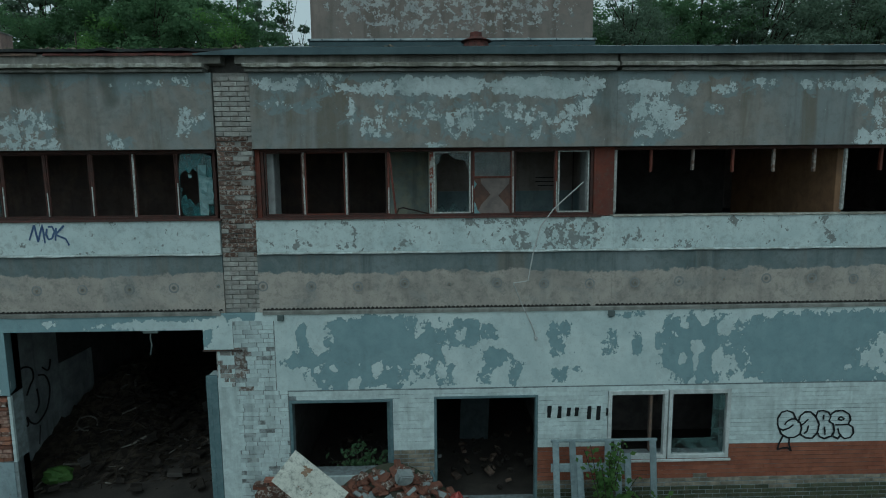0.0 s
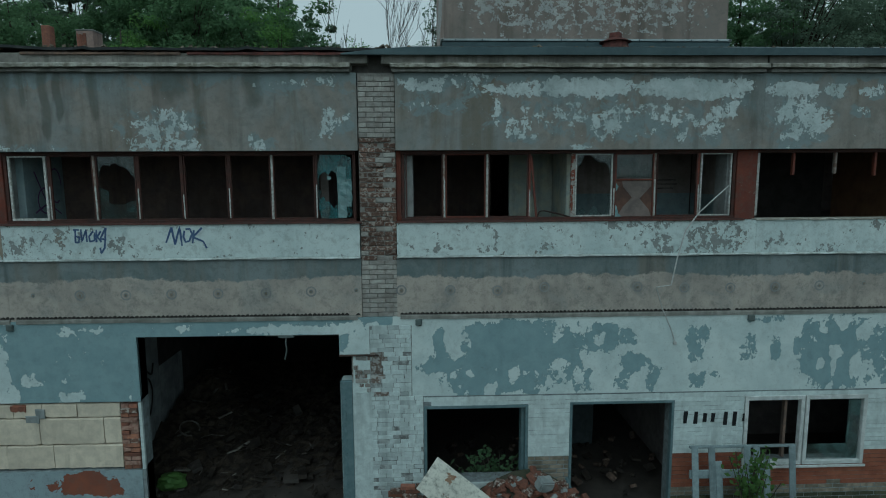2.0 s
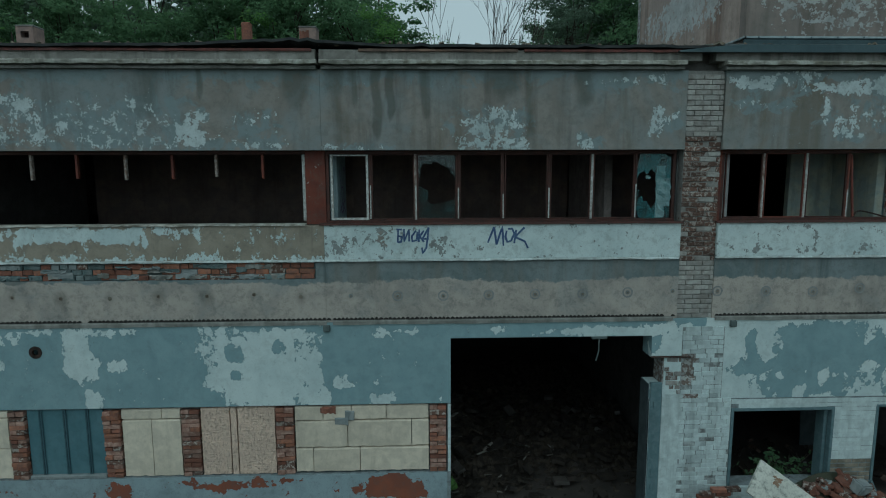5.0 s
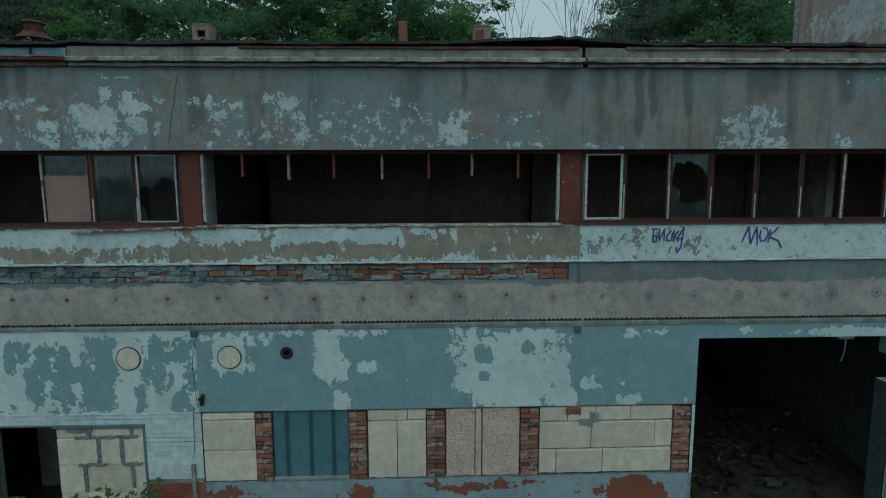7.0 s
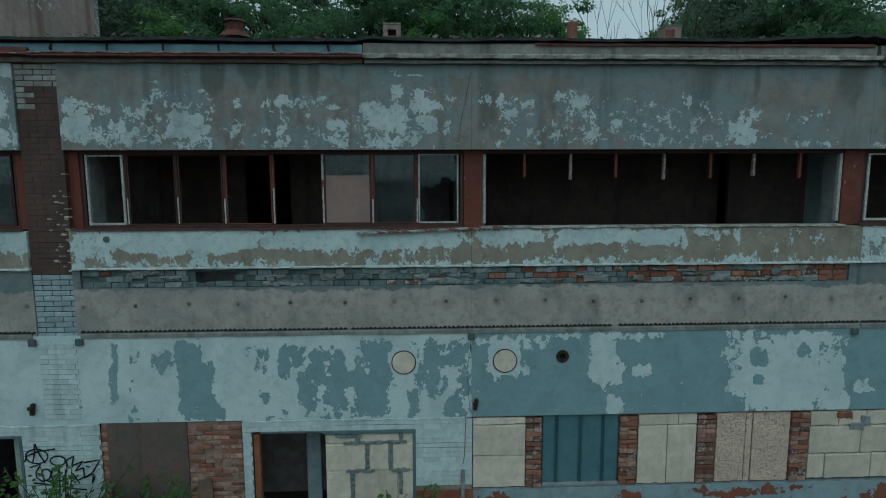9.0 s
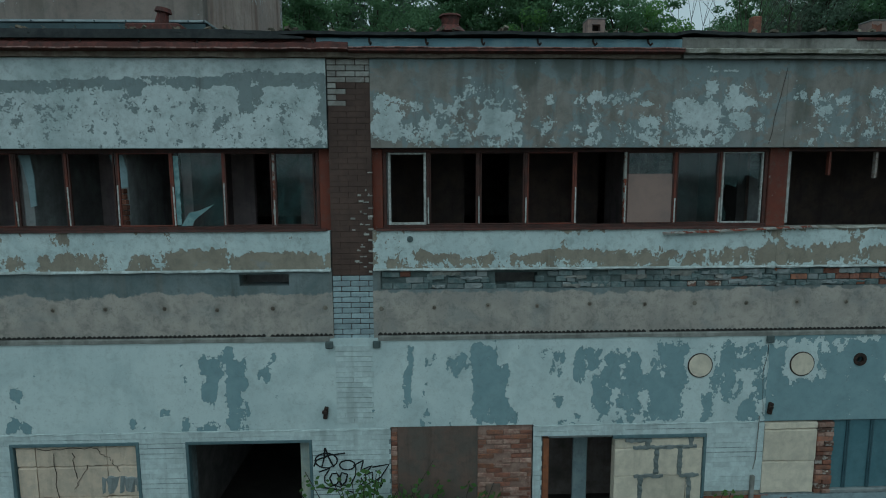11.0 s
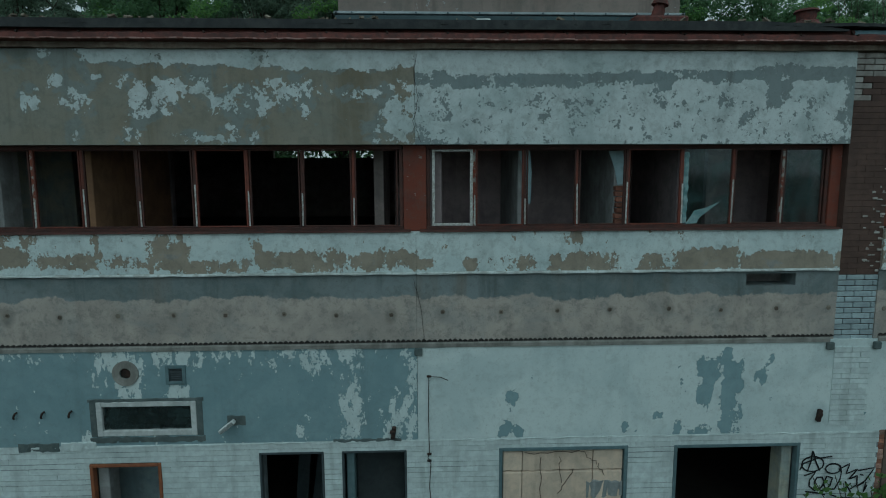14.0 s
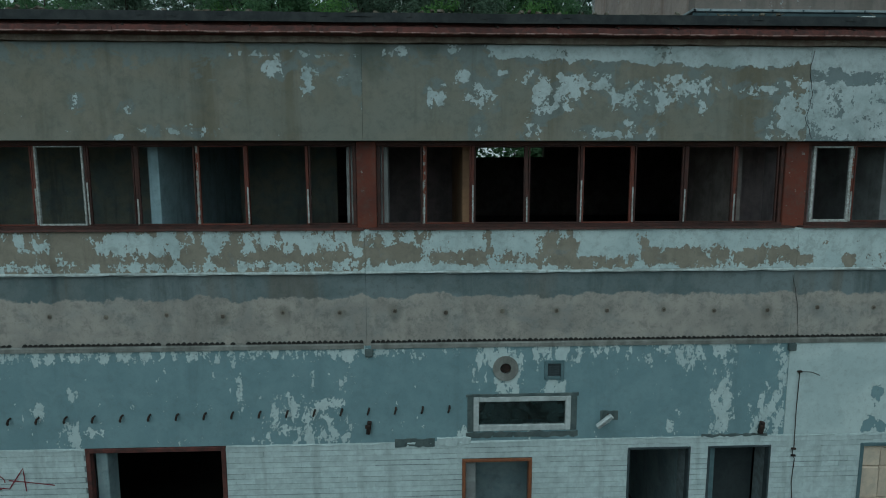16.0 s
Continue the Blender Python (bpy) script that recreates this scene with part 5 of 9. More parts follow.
COLUMN_HALF = {-27.52: (0.15, 0.36), -33.36: (0.25, 0.3), -9.2: (0.24, 0.05), -15.2: (0.1, 0.22), -3.24: (0.3, 0.57), -21.35: (0.4, 0.52), 3.0: (0.42, 0.1)}
for x in JOINTS:
    if x < 15:
        mb = MB()
        lo, hi = COLUMN_HALF.get(x, (0.3, 0.3))
        mb.box(x - lo, x + hi, F + 0.25, F + 0.65, 4.501, 7.399, 0.012)
        solid("column", mb, M_PLASTERG if x == -27.52 else M_PLASTERW, "pale plastered column behind the window strip", "column", "columns", "structure")
PARTS = ((-15.35, 10.3, 13.95, M_DEEPSHADE, "sooty partition wall"), (-9.1, 9.95, 11.0, M_PLASTER, "blue plastered partition wall with purple scrawl"), (2.9, 10.3, 21.1, M_DEEPSHADE, "sooty partition wall"), (7.05, 9.92, 13.4, M_PLASTERO, "ochre plastered partition wall"), (-0.02, 9.95, 11.59, M_YELLOWED, "pale plastered partition wall"),
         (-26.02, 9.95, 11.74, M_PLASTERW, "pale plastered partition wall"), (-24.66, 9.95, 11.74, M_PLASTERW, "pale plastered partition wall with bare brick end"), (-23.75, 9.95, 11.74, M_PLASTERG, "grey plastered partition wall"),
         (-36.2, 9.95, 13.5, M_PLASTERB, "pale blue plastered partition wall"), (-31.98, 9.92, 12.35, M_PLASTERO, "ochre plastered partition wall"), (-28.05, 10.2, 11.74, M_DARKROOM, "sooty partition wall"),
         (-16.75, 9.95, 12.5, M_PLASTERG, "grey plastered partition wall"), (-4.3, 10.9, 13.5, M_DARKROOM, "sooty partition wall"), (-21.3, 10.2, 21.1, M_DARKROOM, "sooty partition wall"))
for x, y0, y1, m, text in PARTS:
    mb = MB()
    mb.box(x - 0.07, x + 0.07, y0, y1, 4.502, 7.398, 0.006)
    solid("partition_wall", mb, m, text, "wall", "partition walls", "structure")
# brown walls at y 13 to 14 are added to lighten the black rooms
for x0, x1, y, m, doors, text in ((-0.9, -0.1, 11.0, M_YELLOWED, [], "pale yellowish plastered inner wall"), (0.08, 2.8, 11.6, M_PLASTERG2, [], "grey plastered inner wall with scrawls"), (-27.9, -21.4, 11.75, M_PLASTERL, [(-23.3, -22.5, 4.4, 6.6)], "grey plastered corridor wall"),
                                  (-45.0, -33.4, 13.51, M_YELLOWED, [(-34.25, -33.55, 4.4, 6.6), (-37.0, -36.6, 4.4, 6.6)], "yellowed plastered corridor wall with doorways"), (-33.4, -31.9, 12.4, M_PLASTERG, [], "grey plastered corridor wall"), (-16.7, -15.3, 11.6, M_PLASTERG, [], "grey plastered inner wall"), (-4.2, -0.95, 13.5, M_PLASTERBR, [], "brown plastered inner wall"), (-21.2, -16.8, 13.0, M_PLASTERBR, [(-19.5, -18.6, 4.4, 6.6)], "brown plastered inner wall with a doorway"),
                                  (-15.1, -9.18, 14.0, M_PLASTERBR, [], "dim brown plastered inner wall"), (-9.2, -4.4, 13.5, M_PLASTERBR, [], "dim brown plastered inner wall"), (3.0, 6.9, 13.6, M_DEEPSHADE, [], "sooty inner wall")):
    ob = wall_sheet("corridor_wall", x0, x1, 4.503, 7.397, y, y + 0.12, doors, m, cell=1.0)
    tagged(ob, text, "wall", "corridor walls", "structure")
M_GATEWALL = plain("pale_gate_reveal", (0.37, 0.40, 0.41), (0.26, 0.285, 0.29), 3, 0.9, 0.5, dirt=0.6, streak=0.6)
for x, y0, y1, m in ((-8.3, 9.94, 12.4, M_GATEWALL), (-8.42, 12.41, 21.1, M_DEEPSHADE), (-2.72, 9.94, 21.1, M_DEEPSHADE), (-15.5, 9.94, 21.1, M_SHADEWALL), (-24.2, 9.94, 21.1, M_SHADEWALL), (-28.72, 9.94, 21.1, M_PLASTER), (-31.5, 10.5, 21.1, M_DARKROOM), (2.4, 9.94, 21.1, M_SHADEWALL)):
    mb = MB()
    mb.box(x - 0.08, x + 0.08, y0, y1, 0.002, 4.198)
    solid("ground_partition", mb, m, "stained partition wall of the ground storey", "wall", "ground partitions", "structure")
for x0, x1, y, m in ((2.5, 9.0, 12.5, M_SHADEWALL), (-19.0, -15.6, 11.4, M_DARKROOM), (-32.2, -31.0, 10.35, M_PLASTER), (-28.6, -28.25, 10.9, M_PLASTER)):
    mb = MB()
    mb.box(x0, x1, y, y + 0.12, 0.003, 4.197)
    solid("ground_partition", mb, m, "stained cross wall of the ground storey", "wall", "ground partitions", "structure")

mb = MB()
mb.box(-8.338, -8.31, 12.42, 13.8, 0.3, 1.78, 0.008)
solid("wall_panel", mb, M_GATEWALL, "grey stained plaster panel on the sooty hall wall", "panel")

# ---- brick piers between the panels ----
bricks = {}


def brick_mesh(length, height, depth, m):
    key = (round(length, 3), round(height, 3), m.name)
    if key not in bricks:
        me = MB().box(0, length, 0, depth, 0, height, 0.002 if m in (M_WBRICK, M_BRICKDARK) else 0.006).mesh("brick")
        me.materials.append(m)
        bricks[key] = me
    return bricks[key]


def lay(parent, length, height, m, x, y, z, r, wobble=0.0, name="brick"):
    """One brick as a part of its own."""
    ob = new(name, brick_mesh(length, height, 0.10, m))
    ob.parent = parent
    at = Vector((x, y, z)) - parent.matrix_basis.translation - (parent.parent.matrix_basis.translation if parent.parent else Vector())
    ob.matrix_basis = Matrix.Translation(at) @ pose(0, 0, 0, r.uniform(-wobble, wobble) * 40, r.uniform(-wobble, wobble) * 60, r.uniform(-wobble, wobble) * 60)
    return ob


BOND = ((0.25, 0.25, 0.06), (0.12, 0.25, 0.19))


def pier(x0, x1, z0, z1, zones, label, seed):
    r = random.Random(seed)
    mb = MB()
    mb.box(x0, x1, F + 0.052, F + 0.24, z0, z1)
    p = part("brick_pier", mb, M_BRICKDARK if zones[1][1] is M_BRICKDARK else M_MORTAR, wall_front, label)
    z, row = z0 + 0.005, 0
    while z + 0.07 < z1:
        m, rough = next((q, w) for top, q, w in zones if z < top)
        x = x0 + 0.004
        for w in BOND[row % 2]:
            mm = m
            if rough > 0.01 and r.random() < 0.15:
                mm = M_BRICKLIGHT
            elif m is M_BRICKDARK and z > 6.8 and x < x0 + 0.1:
                mm = M_BRICKLIGHT
            if m is M_BRICKDARK and x > x0 + 0.2 and z < 6.0:
                for k in range(4):
                    if r.random() < 0.8 * (x + 0.1 - x0) * (1.1 if z < 5.7 else 0.4):
                        lay(p, r.choice((0.025, 0.05, 0.07)), r.choice((0.018, 0.03)), M_BRICKLIGHT, x + r.uniform(0, max(0.01, w - 0.09)), F + 0.024, z + r.uniform(0.0, 0.035), r, 0.02, "spall")
            tar = mm is M_BRICKDARK
            lay(p, w + (0.0085 if tar else 0.0), 0.0775 if tar else 0.069, mm, x, F + 0.03 + abs(r.gauss(0, 0.3)) * rough, z, r, rough)
            x += w + 0.010
        z, row = z + 0.079, row + 1
    return p


pier(*PIL_A, 3.42, 7.50, ((4.5, M_BRICKLIGHT, 0.008), (5.0, M_BRICKWORN, 0.025), (6.45, M_BRICKWORN, 0.05), (6.75, M_BRICKLIGHT, 0.03), (9, M_BRICKLIGHT, 0.003)), "weathered pale brick pier with spalled bricks", 3)
pier(*PIL_B, 3.55, 7.50, ((4.50, M_BRICKBLUE, 0.004), (7.12, M_BRICKDARK, 0.006), (9, M_BRICKLIGHT, 0.004)), "brick pier coated with dark tar", 4)

# brick bared in the belt
M_TEALBRICK = plain("blue_grey_smeared_brick", (0.12, 0.165, 0.165), (0.21, 0.24, 0.235), 7, 0.95, 1.6, vary=0.3, dirt=0.8)
r = random.Random(5)
for row in range(3):
    x = BARE[0] + 0.02 - 0.12 * (row % 2)
    while x < BARE[1] - 0.05:
        w = r.choice((0.25, 0.24, 0.20, 0.12, 0.15))
        if not any(a - 0.03 < x + w / 2 < b + 0.03 and row > 0 for a, b, *_ in SLOTS) and r.random() > 0.04:
            red = r.random() < (0.95 if x > -12.8 else 0.10 if x > -17.5 else 0.03)
            w2 = min(w, BARE[1] - x)
            if x > BARE[0]:
                lay(wall_front, w2, 0.078, r.choice((M_BRICKRED, M_BRICKORANGE, M_BRICKORANGE, M_BRICKWORN)) if red else r.choice((M_TEALBRICK, M_TEALBRICK, M_TEALBRICK, M_TEALBRICK, M_CEMENT, M_BRICKRED if x > -14.5 else M_TEALBRICK)), x, F + 0.014 + abs(r.gauss(0, 0.009)), 4.293 + row * 0.089 + r.uniform(-0.004, 0.004), r, 0.03)
        x += w + 0.012

# smears of old render left on the bared courses
r = random.Random(58)
for k in range(84):
    x, z = r.uniform(BARE[0] + 0.2, BARE[1] - 0.6), r.choice((4.29, 4.30, 4.40, 4.46)) + r.uniform(0, 0.04)
    if any(a - 0.3 < x < b + 0.1 for a, b, *_ in SLOTS):
        continue
    mb = MB()
    rough_bar(mb, x, x + r.uniform(0.12, 0.42), F + 0.008, F + 0.03, z, z + r.uniform(0.03, 0.09), 0.05, 0.016, seed=500 + k)
    part("render_smear", mb, r.choice((M_CEMENT, M_TEALBRICK, M_CONCRETE)), wall_front, "smear of old grey render")
M_PIERDARK = plain("dirty_spalled_pier_brick", (0.16, 0.125, 0.105), (0.38, 0.385, 0.37), 15, 0.95, 1.2, vary=0.25, dirt=0.5, island=True, edge=(0.46, 0.56))
M_GRIMEJOINT = plain("grimy_open_joint", (0.15, 0.155, 0.15), (0.42, 0.46, 0.455), 8, 0.95, 0.8)
# ---- painted brickwork of the ground storey ----


def spans(z, x0, x1):
    """Stretches of wall at height z that no opening cuts."""
    cut = sorted((max(o[0], x0), min(o[1], x1)) for o in LOW if o[2] < z < o[3] and o[1] > x0 and o[0] < x1)
    out, at = [], x0
    for a, b in cut:
        if a > at:
            out.append((at, a))
        at = max(at, b)
    return out + ([(at, x1)] if at < x1 else [])


r = random.Random(11)
white, red, bare, moss = MB(), MB(), MB(), MB()
z, row = 0.0, 0
while z < 2.17:
    for a, b in spans(z + 0.035, -45.8, 15.4):
        x = a - (0.13 if row % 2 else 0.0)
        while x < b:
            p, q = max(x, a), min(x + 0.252, b)
            x += 0.253
            if q - p < 0.03:
                continue
            dy = r.uniform(-0.0025, 0.003)
            skirt = (p > 1.7 or -16.1 < p < -15.1)
            top = 1.08 if p > 1.7 else 1.02
            if not skirt and -15.2 < p < -7.2 and z < 1.0:
                continue
            if skirt and 0.43 + r.uniform(-0.04, 0.04) < z < top - 0.03:
                red.box(p, q, F + 0.001 + dy, F + 0.05, z + 0.003, z + 0.073)
            elif skirt and z < 0.26 + 0.05 * noise.noise((p * 0.9, 0, 4)):
                moss.box(p + 0.004, q - 0.005, F + 0.001 + dy, F + 0.05, z + 0.005, z + 0.070, 0.005)
            elif (skirt or -0.8 < p < 0.0) and z < top:
                bare.box(p + 0.005, q - 0.006, F + 0.001 + dy, F + 0.05, z + 0.007, z + 0.068, 0.005)
            elif -3.42 < p < -2.54:
                continue
            elif -0.8 < p < 2.99 and z > 1.08:
                lay(wall_front, q - p + 0.001, 0.0765 if r.random() < 0.55 else 0.071, M_WBRICK, p, F + 0.001 + dy, z + 0.001, r, 0.0)
            else:
                g = noise.noise((p * 0.8, row * 3.7, 2))
                g = (0.0006 if p > -27.5 else 0.002) if g < 0.0 else 0.002 + 0.013 * g
                white.box(p, q, F + 0.001 + dy, F + 0.05, z + g, z + 0.078 - g)
    z, row = z + 0.078, row + 1
part("brickwork", white, M_WBRICK_J, wall_front, "white-painted brick courses", kind="stuff")
part("brickwork", red, M_REDPAINT, wall_front, "red-brown painted brick skirting", kind="stuff")
part("brickwork", moss, M_MOSSBRICK, wall_front, "damp plinth bricks dark with moss", kind="stuff")
part("brickwork", bare, M_PLINTH, wall_front, "bare mossy plinth bricks", kind="stuff")
# painted brick lining of the two piers below the belt
for x0, x1, z0 in ((-21.62, -21.08, 2.3),):
    mb = MB()
    z, row = z0, 0
    while z < 3.42:
        x = x0 - (0.13 if row % 2 else 0)
        while x < x1:
            p, q = max(x, x0), min(x + 0.252, x1)
            if q - p > 0.03:
                mb.box(p, q, F - 0.012 + r.uniform(-0.003, 0.003), F + 0.03, z + 0.003, z + 0.075)
            x += 0.256
        z, row = z + 0.078, row + 1
    part("pier_lining", mb, M_WBRICK_J, wall_front, "white-painted brick pier", kind="stuff")
# the pier beside the gate: broken courses of flaking painted brick, grey where water has run
r = random.Random(17)
pb = MB()
pb.box(-3.42, -2.72, F - 0.004, F + 0.009, 2.19, 3.44)
pb.box(-3.42, -2.535, F - 0.004, F + 0.009, 0.0, 2.185)
part("pier_joints", pb, M_GRIMEJOINT, wall_front)
paint_mb, grey_mb, dark_mb = MB(), MB(), MB()
z, row = 0.004, 0
while z < 3.40:
    x = -3.41 + r.uniform(-0.1, 0.0)
    end = -2.73 if z > 2.15 else -2.54
    while x < end - 0.03:
        w = r.choice((0.25, 0.25, 0.12, 0.18))
        p, q = max(x, -3.41), min(x + w, end - 0.003)
        x += w + r.uniform(0.004, 0.016)
        if q - p < 0.03 or r.random() < 0.05:
            continue
        wet = math.exp(-(((p + q) / 2 + 3.12 + 0.08 * noise.noise((z * 1.5, 0, 0))) / 0.11) ** 2) * (0.9 if 0.5 < z < 2.4 else 0.45)
        to = dark_mb if r.random() < 0.03 * wet or (2.4 < z < 2.93 and p < -3.3) else grey_mb if r.random() < 0.9 * wet + 0.04 else paint_mb
        y = F - 0.013 + r.uniform(-0.003, 0.006)
        low = r.choice((0.0, 0.0, 0.002, 0.006))
        to.box(p, q, y, F + 0.0, z + low, z + r.choice((0.0768, 0.0768, 0.075, 0.070)), 0.003)
    z, row = z + 0.0765, row + 1
part("brickwork", paint_mb, M_WBRICK_J, wall_front, "flaking white-painted brick pier", kind="stuff")
part("brickwork", grey_mb, M_STAINED, wall_front, "grey-streaked painted brick beside the gate", kind="stuff")
part("brickwork", dark_mb, M_PIERDARK, wall_front, "spalled dirty brick beside the gate", kind="stuff")
# dark strip that draws the overhang's shadow line
pb = MB()
rough_bar(pb, -3.93, -3.27, F - 0.03, F - 0.001, 2.93, 2.955, 0.07, 0.004, seed=9)
part("lintel_edge", pb, M_IRON, wall_front, "rusted edge of the broken lintel")
pb = MB()
pb.box(-3.722, -3.702, F + 0.012, F + 0.37, 2.462, 2.928)
part("notch_lining", pb, M_PIERDARK, wall_front, "broken brick inside the notch")
# thin dark sheet that puts shade on the pale side of the gate opening
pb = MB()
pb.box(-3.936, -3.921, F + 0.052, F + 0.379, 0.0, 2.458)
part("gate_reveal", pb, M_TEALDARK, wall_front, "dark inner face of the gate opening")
# broken brick round the notch by the gate, and the plaster strip beside it
for row in range(9):
    x = -3.71 + r.uniform(0, 0.05)
    while x < -3.44:
        w = r.choice((0.08, 0.12, 0.2))
        if row > 3 - 4 * (x + 3.7) / 0.3:
            lay(wall_front, min(w, -3.42 - x), 0.07, r.choice((M_PIERDARK, M_BRICKLIGHT, M_MORTAR)), x, F - 0.02 + r.uniform(0, 0.03), 2.225 + row * 0.078, r, 0.03)
        x += w + 0.015
# ragged paint edge where the brickwork meets the render
for n, (a, b) in enumerate(spans(2.195, -45.8, -15.25)):
    mb = MB()
    rough_bar(mb, a + 0.01, b - 0.01, F - 0.004, F + 0.02, 2.178, 2.222, 0.13, 0.007, seed=300 + n)
    part("paint_edge", mb, M_WBRICK, wall_front)
# sill under the blocked openings, grey-blue with its red undercoat bared
def apron_paint(x, z):
    return bumps(x, z, 0.9, (), [(-8.2, 0.75, 0.75, 0.25, 1.0), (-10.9, 0.85, 0.9, 0.12, 0.5), (-12.7, 0.8, 0.3, 0.2, 0.5), (-14.9, 0.75, 0.5, 0.25, 0.3), (-9.9, 0.9, 0.3, 0.1, 0.4)])


M_APRON = peeling("apron_render", (0.30, 0.37, 0.395), (0.24, 0.30, 0.32), (0.235, 0.085, 0.05), (0.19, 0.075, 0.05), None, 0.7, 0.25)
sheet("apron", -15.16, -7.28, -0.1, 1.0, F - 0.004, F + 0.009, [], M_APRON, paint=apron_paint, label="grey-blue rendered apron with red undercoat showing")

# string course: the wavy edge of sheeting in the joint
def wavy(x0, x1, seed, gaps=0.008):
    mb = MB()
    r = random.Random(seed)
    x = x0
    while x < x1:
        w = r.uniform(0.055, 0.075)
        h = r.uniform(0.018, 0.03)
        n = 5
        pts = [(x + w * k / n, Z_STRING + 0.055 + h * math.sin(math.pi * k / n)) for k in range(n + 1)]
        base = len(mb.v)
        for px, pz in pts:
            mb.v += [(px, F - 0.005, Z_STRING + 0.045), (px, F - 0.005, pz), (px, F + 0.013, pz), (px, F + 0.013, Z_STRING + 0.045)]
        for k in range(n):
            for s in range(4):
                mb.f.append((base + 4 * k + s, base + 4 * k + (s + 1) % 4, base + 4 * k + 4 + (s + 1) % 4, base + 4 * k + 4 + s))
        x += w + (r.uniform(0.05, 0.15) if r.random() < gaps else 0.004)
    return mb


M_TAR = plain("tarred_joint", (0.022, 0.022, 0.021), (0.05, 0.045, 0.04), 20, 0.9, 0.6)
for n, (a, b) in enumerate(((-45.4, -33.4), (-33.3, -21.7), (-21.0, -9.2), (-9.1, -3.6), (-2.9, 15))):
    part("joint_edge", wavy(a, b, n, 0.12 if n == 0 else 0.008), M_TAR, wall_front, "wavy tarred edge of the joint sheeting")
    mb = MB()
    rough_bar(mb, a, b, F - 0.016, F + 0.011, Z_STRING - 0.035, Z_STRING + 0.04, 0.3, 0.004, seed=60 + n)
    part("joint_strip", mb, M_CONCRETE, wall_front)

# ---- window strips of the upper storey ----
ZB, ZT, YW = 5.145, 6.297, F + 0.15
STRIPS = (
    (9.1, 3.03, 8.85, (3.66, 4.37, 5.05, 5.75, 6.45, 6.98, 7.6, 8.2)), (-3.24, -2.86, 2.68, (-2.16, -1.46, -0.76, -0.03, 0.64, 1.33, 2.06)),
    (-9.2, -9.17, -3.60, (-8.48, -7.76, -7.09, -6.37, -5.64, -4.95, -4.24)), (-15.2, -15.02, -9.49, (-14.39, -13.69, -13.00, -12.26, -11.54, -10.87, -10.15)),
    (-21.35, -20.90, -15.31, (-20.26, -19.53, -18.85, -18.13, -17.40, -16.67, -16.01)), (-27.52, -27.37, -21.80, (-26.72, -26.03, -25.31, -24.63, -23.85, -23.15, -22.45)),
    (-33.36, -33.20, -27.69, (-32.58, -31.93, -31.20, -30.47, -29.76, -29.05, -28.36)), (-39.4, -39.15, -33.47, (-38.40, -37.61, -36.95, -36.32, -35.54, -34.89, -34.11)),
)
M_PALEFILM = plain("pale_blue_film", (0.27, 0.38, 0.385), (0.14, 0.25, 0.26), 12, 0.7, 0.3)
M_STUB = plain("weathered_stub_wood", (0.36, 0.33, 0.30), (0.17, 0.11, 0.085), 16, 0.85, 0.6, vary=0.2)
STUBBED = {0, 3}
SASHES = {1: (4, 7), 2: (0,), 4: (0, 7), 5: (0,), 7: (2,)}
GLAZED = {1: (4, 5), 2: (2, 7), 4: (5, 6, 7), 5: (5, 7), 6: (), 7: ()}
HOLES = {(4, 7): 0.36, (1, 4): 0.43, (2, 2): 0.27}


def sash_frame(x0, x1, z0, z1, y, w=0.034):
    mb = MB()
    mb.box(x0, x0 + w, y, y + 0.035, z0, z1, 0.003)
    mb.box(x1 - w, x1, y, y + 0.035, z0, z1, 0.003)
    mb.box(x0 + w, x1 - w, y + 0.001, y + 0.034, z0, z0 + w, 0.003)
    mb.box(x0 + w, x1 - w, y + 0.001, y + 0.034, z1 - w * 0.7, z1, 0.003)
    return mb


def broken_pane(x0, x1, z0, z1, y, hole, size, seed):
    """A pane of glass, its hole ragged; size 0 leaves it whole."""
    r = random.Random(seed)
    mb = MB()
    if size <= 0:
        return mb.box(x0, x1, y, y + 0.004, z0, z1)
    n = 28
    for k in range(n):
        a = k * math.tau / n
        c, s = math.cos(a), math.sin(a)
        tx = ((x1 if c > 0 else x0) - hole[0]) / c if abs(c) > 1e-6 else 9e9
        tz = ((z1 if s > 0 else z0) - hole[1]) / s if abs(s) > 1e-6 else 9e9
        t = min(tx, tz)
        q = min(t * 0.97, size * (0.95 + 0.55 * noise.noise((1.7 * c + seed, 1.7 * s, 0.3)) + 0.3 * noise.noise((5 * c + seed, 5 * s, 2.3)) + r.uniform(-0.12, 0.12)) * (1.0 + 0.35 * max(0.0, -s)))
        for d in (q, t):
            for yy in (y, y + 0.004):
                mb.v.append((hole[0] + c * d, yy, hole[1] + s * d))
    for k in range(n):
        j = (k + 1) % n
        a, b = 4 * k, 4 * j
        mb.f += [(a, b, b + 2, a + 2), (a + 1, a + 3, b + 3, b + 1), (a, a + 1, b + 1, b), (a + 2, b + 2, b + 3, a + 3)]
    return mb


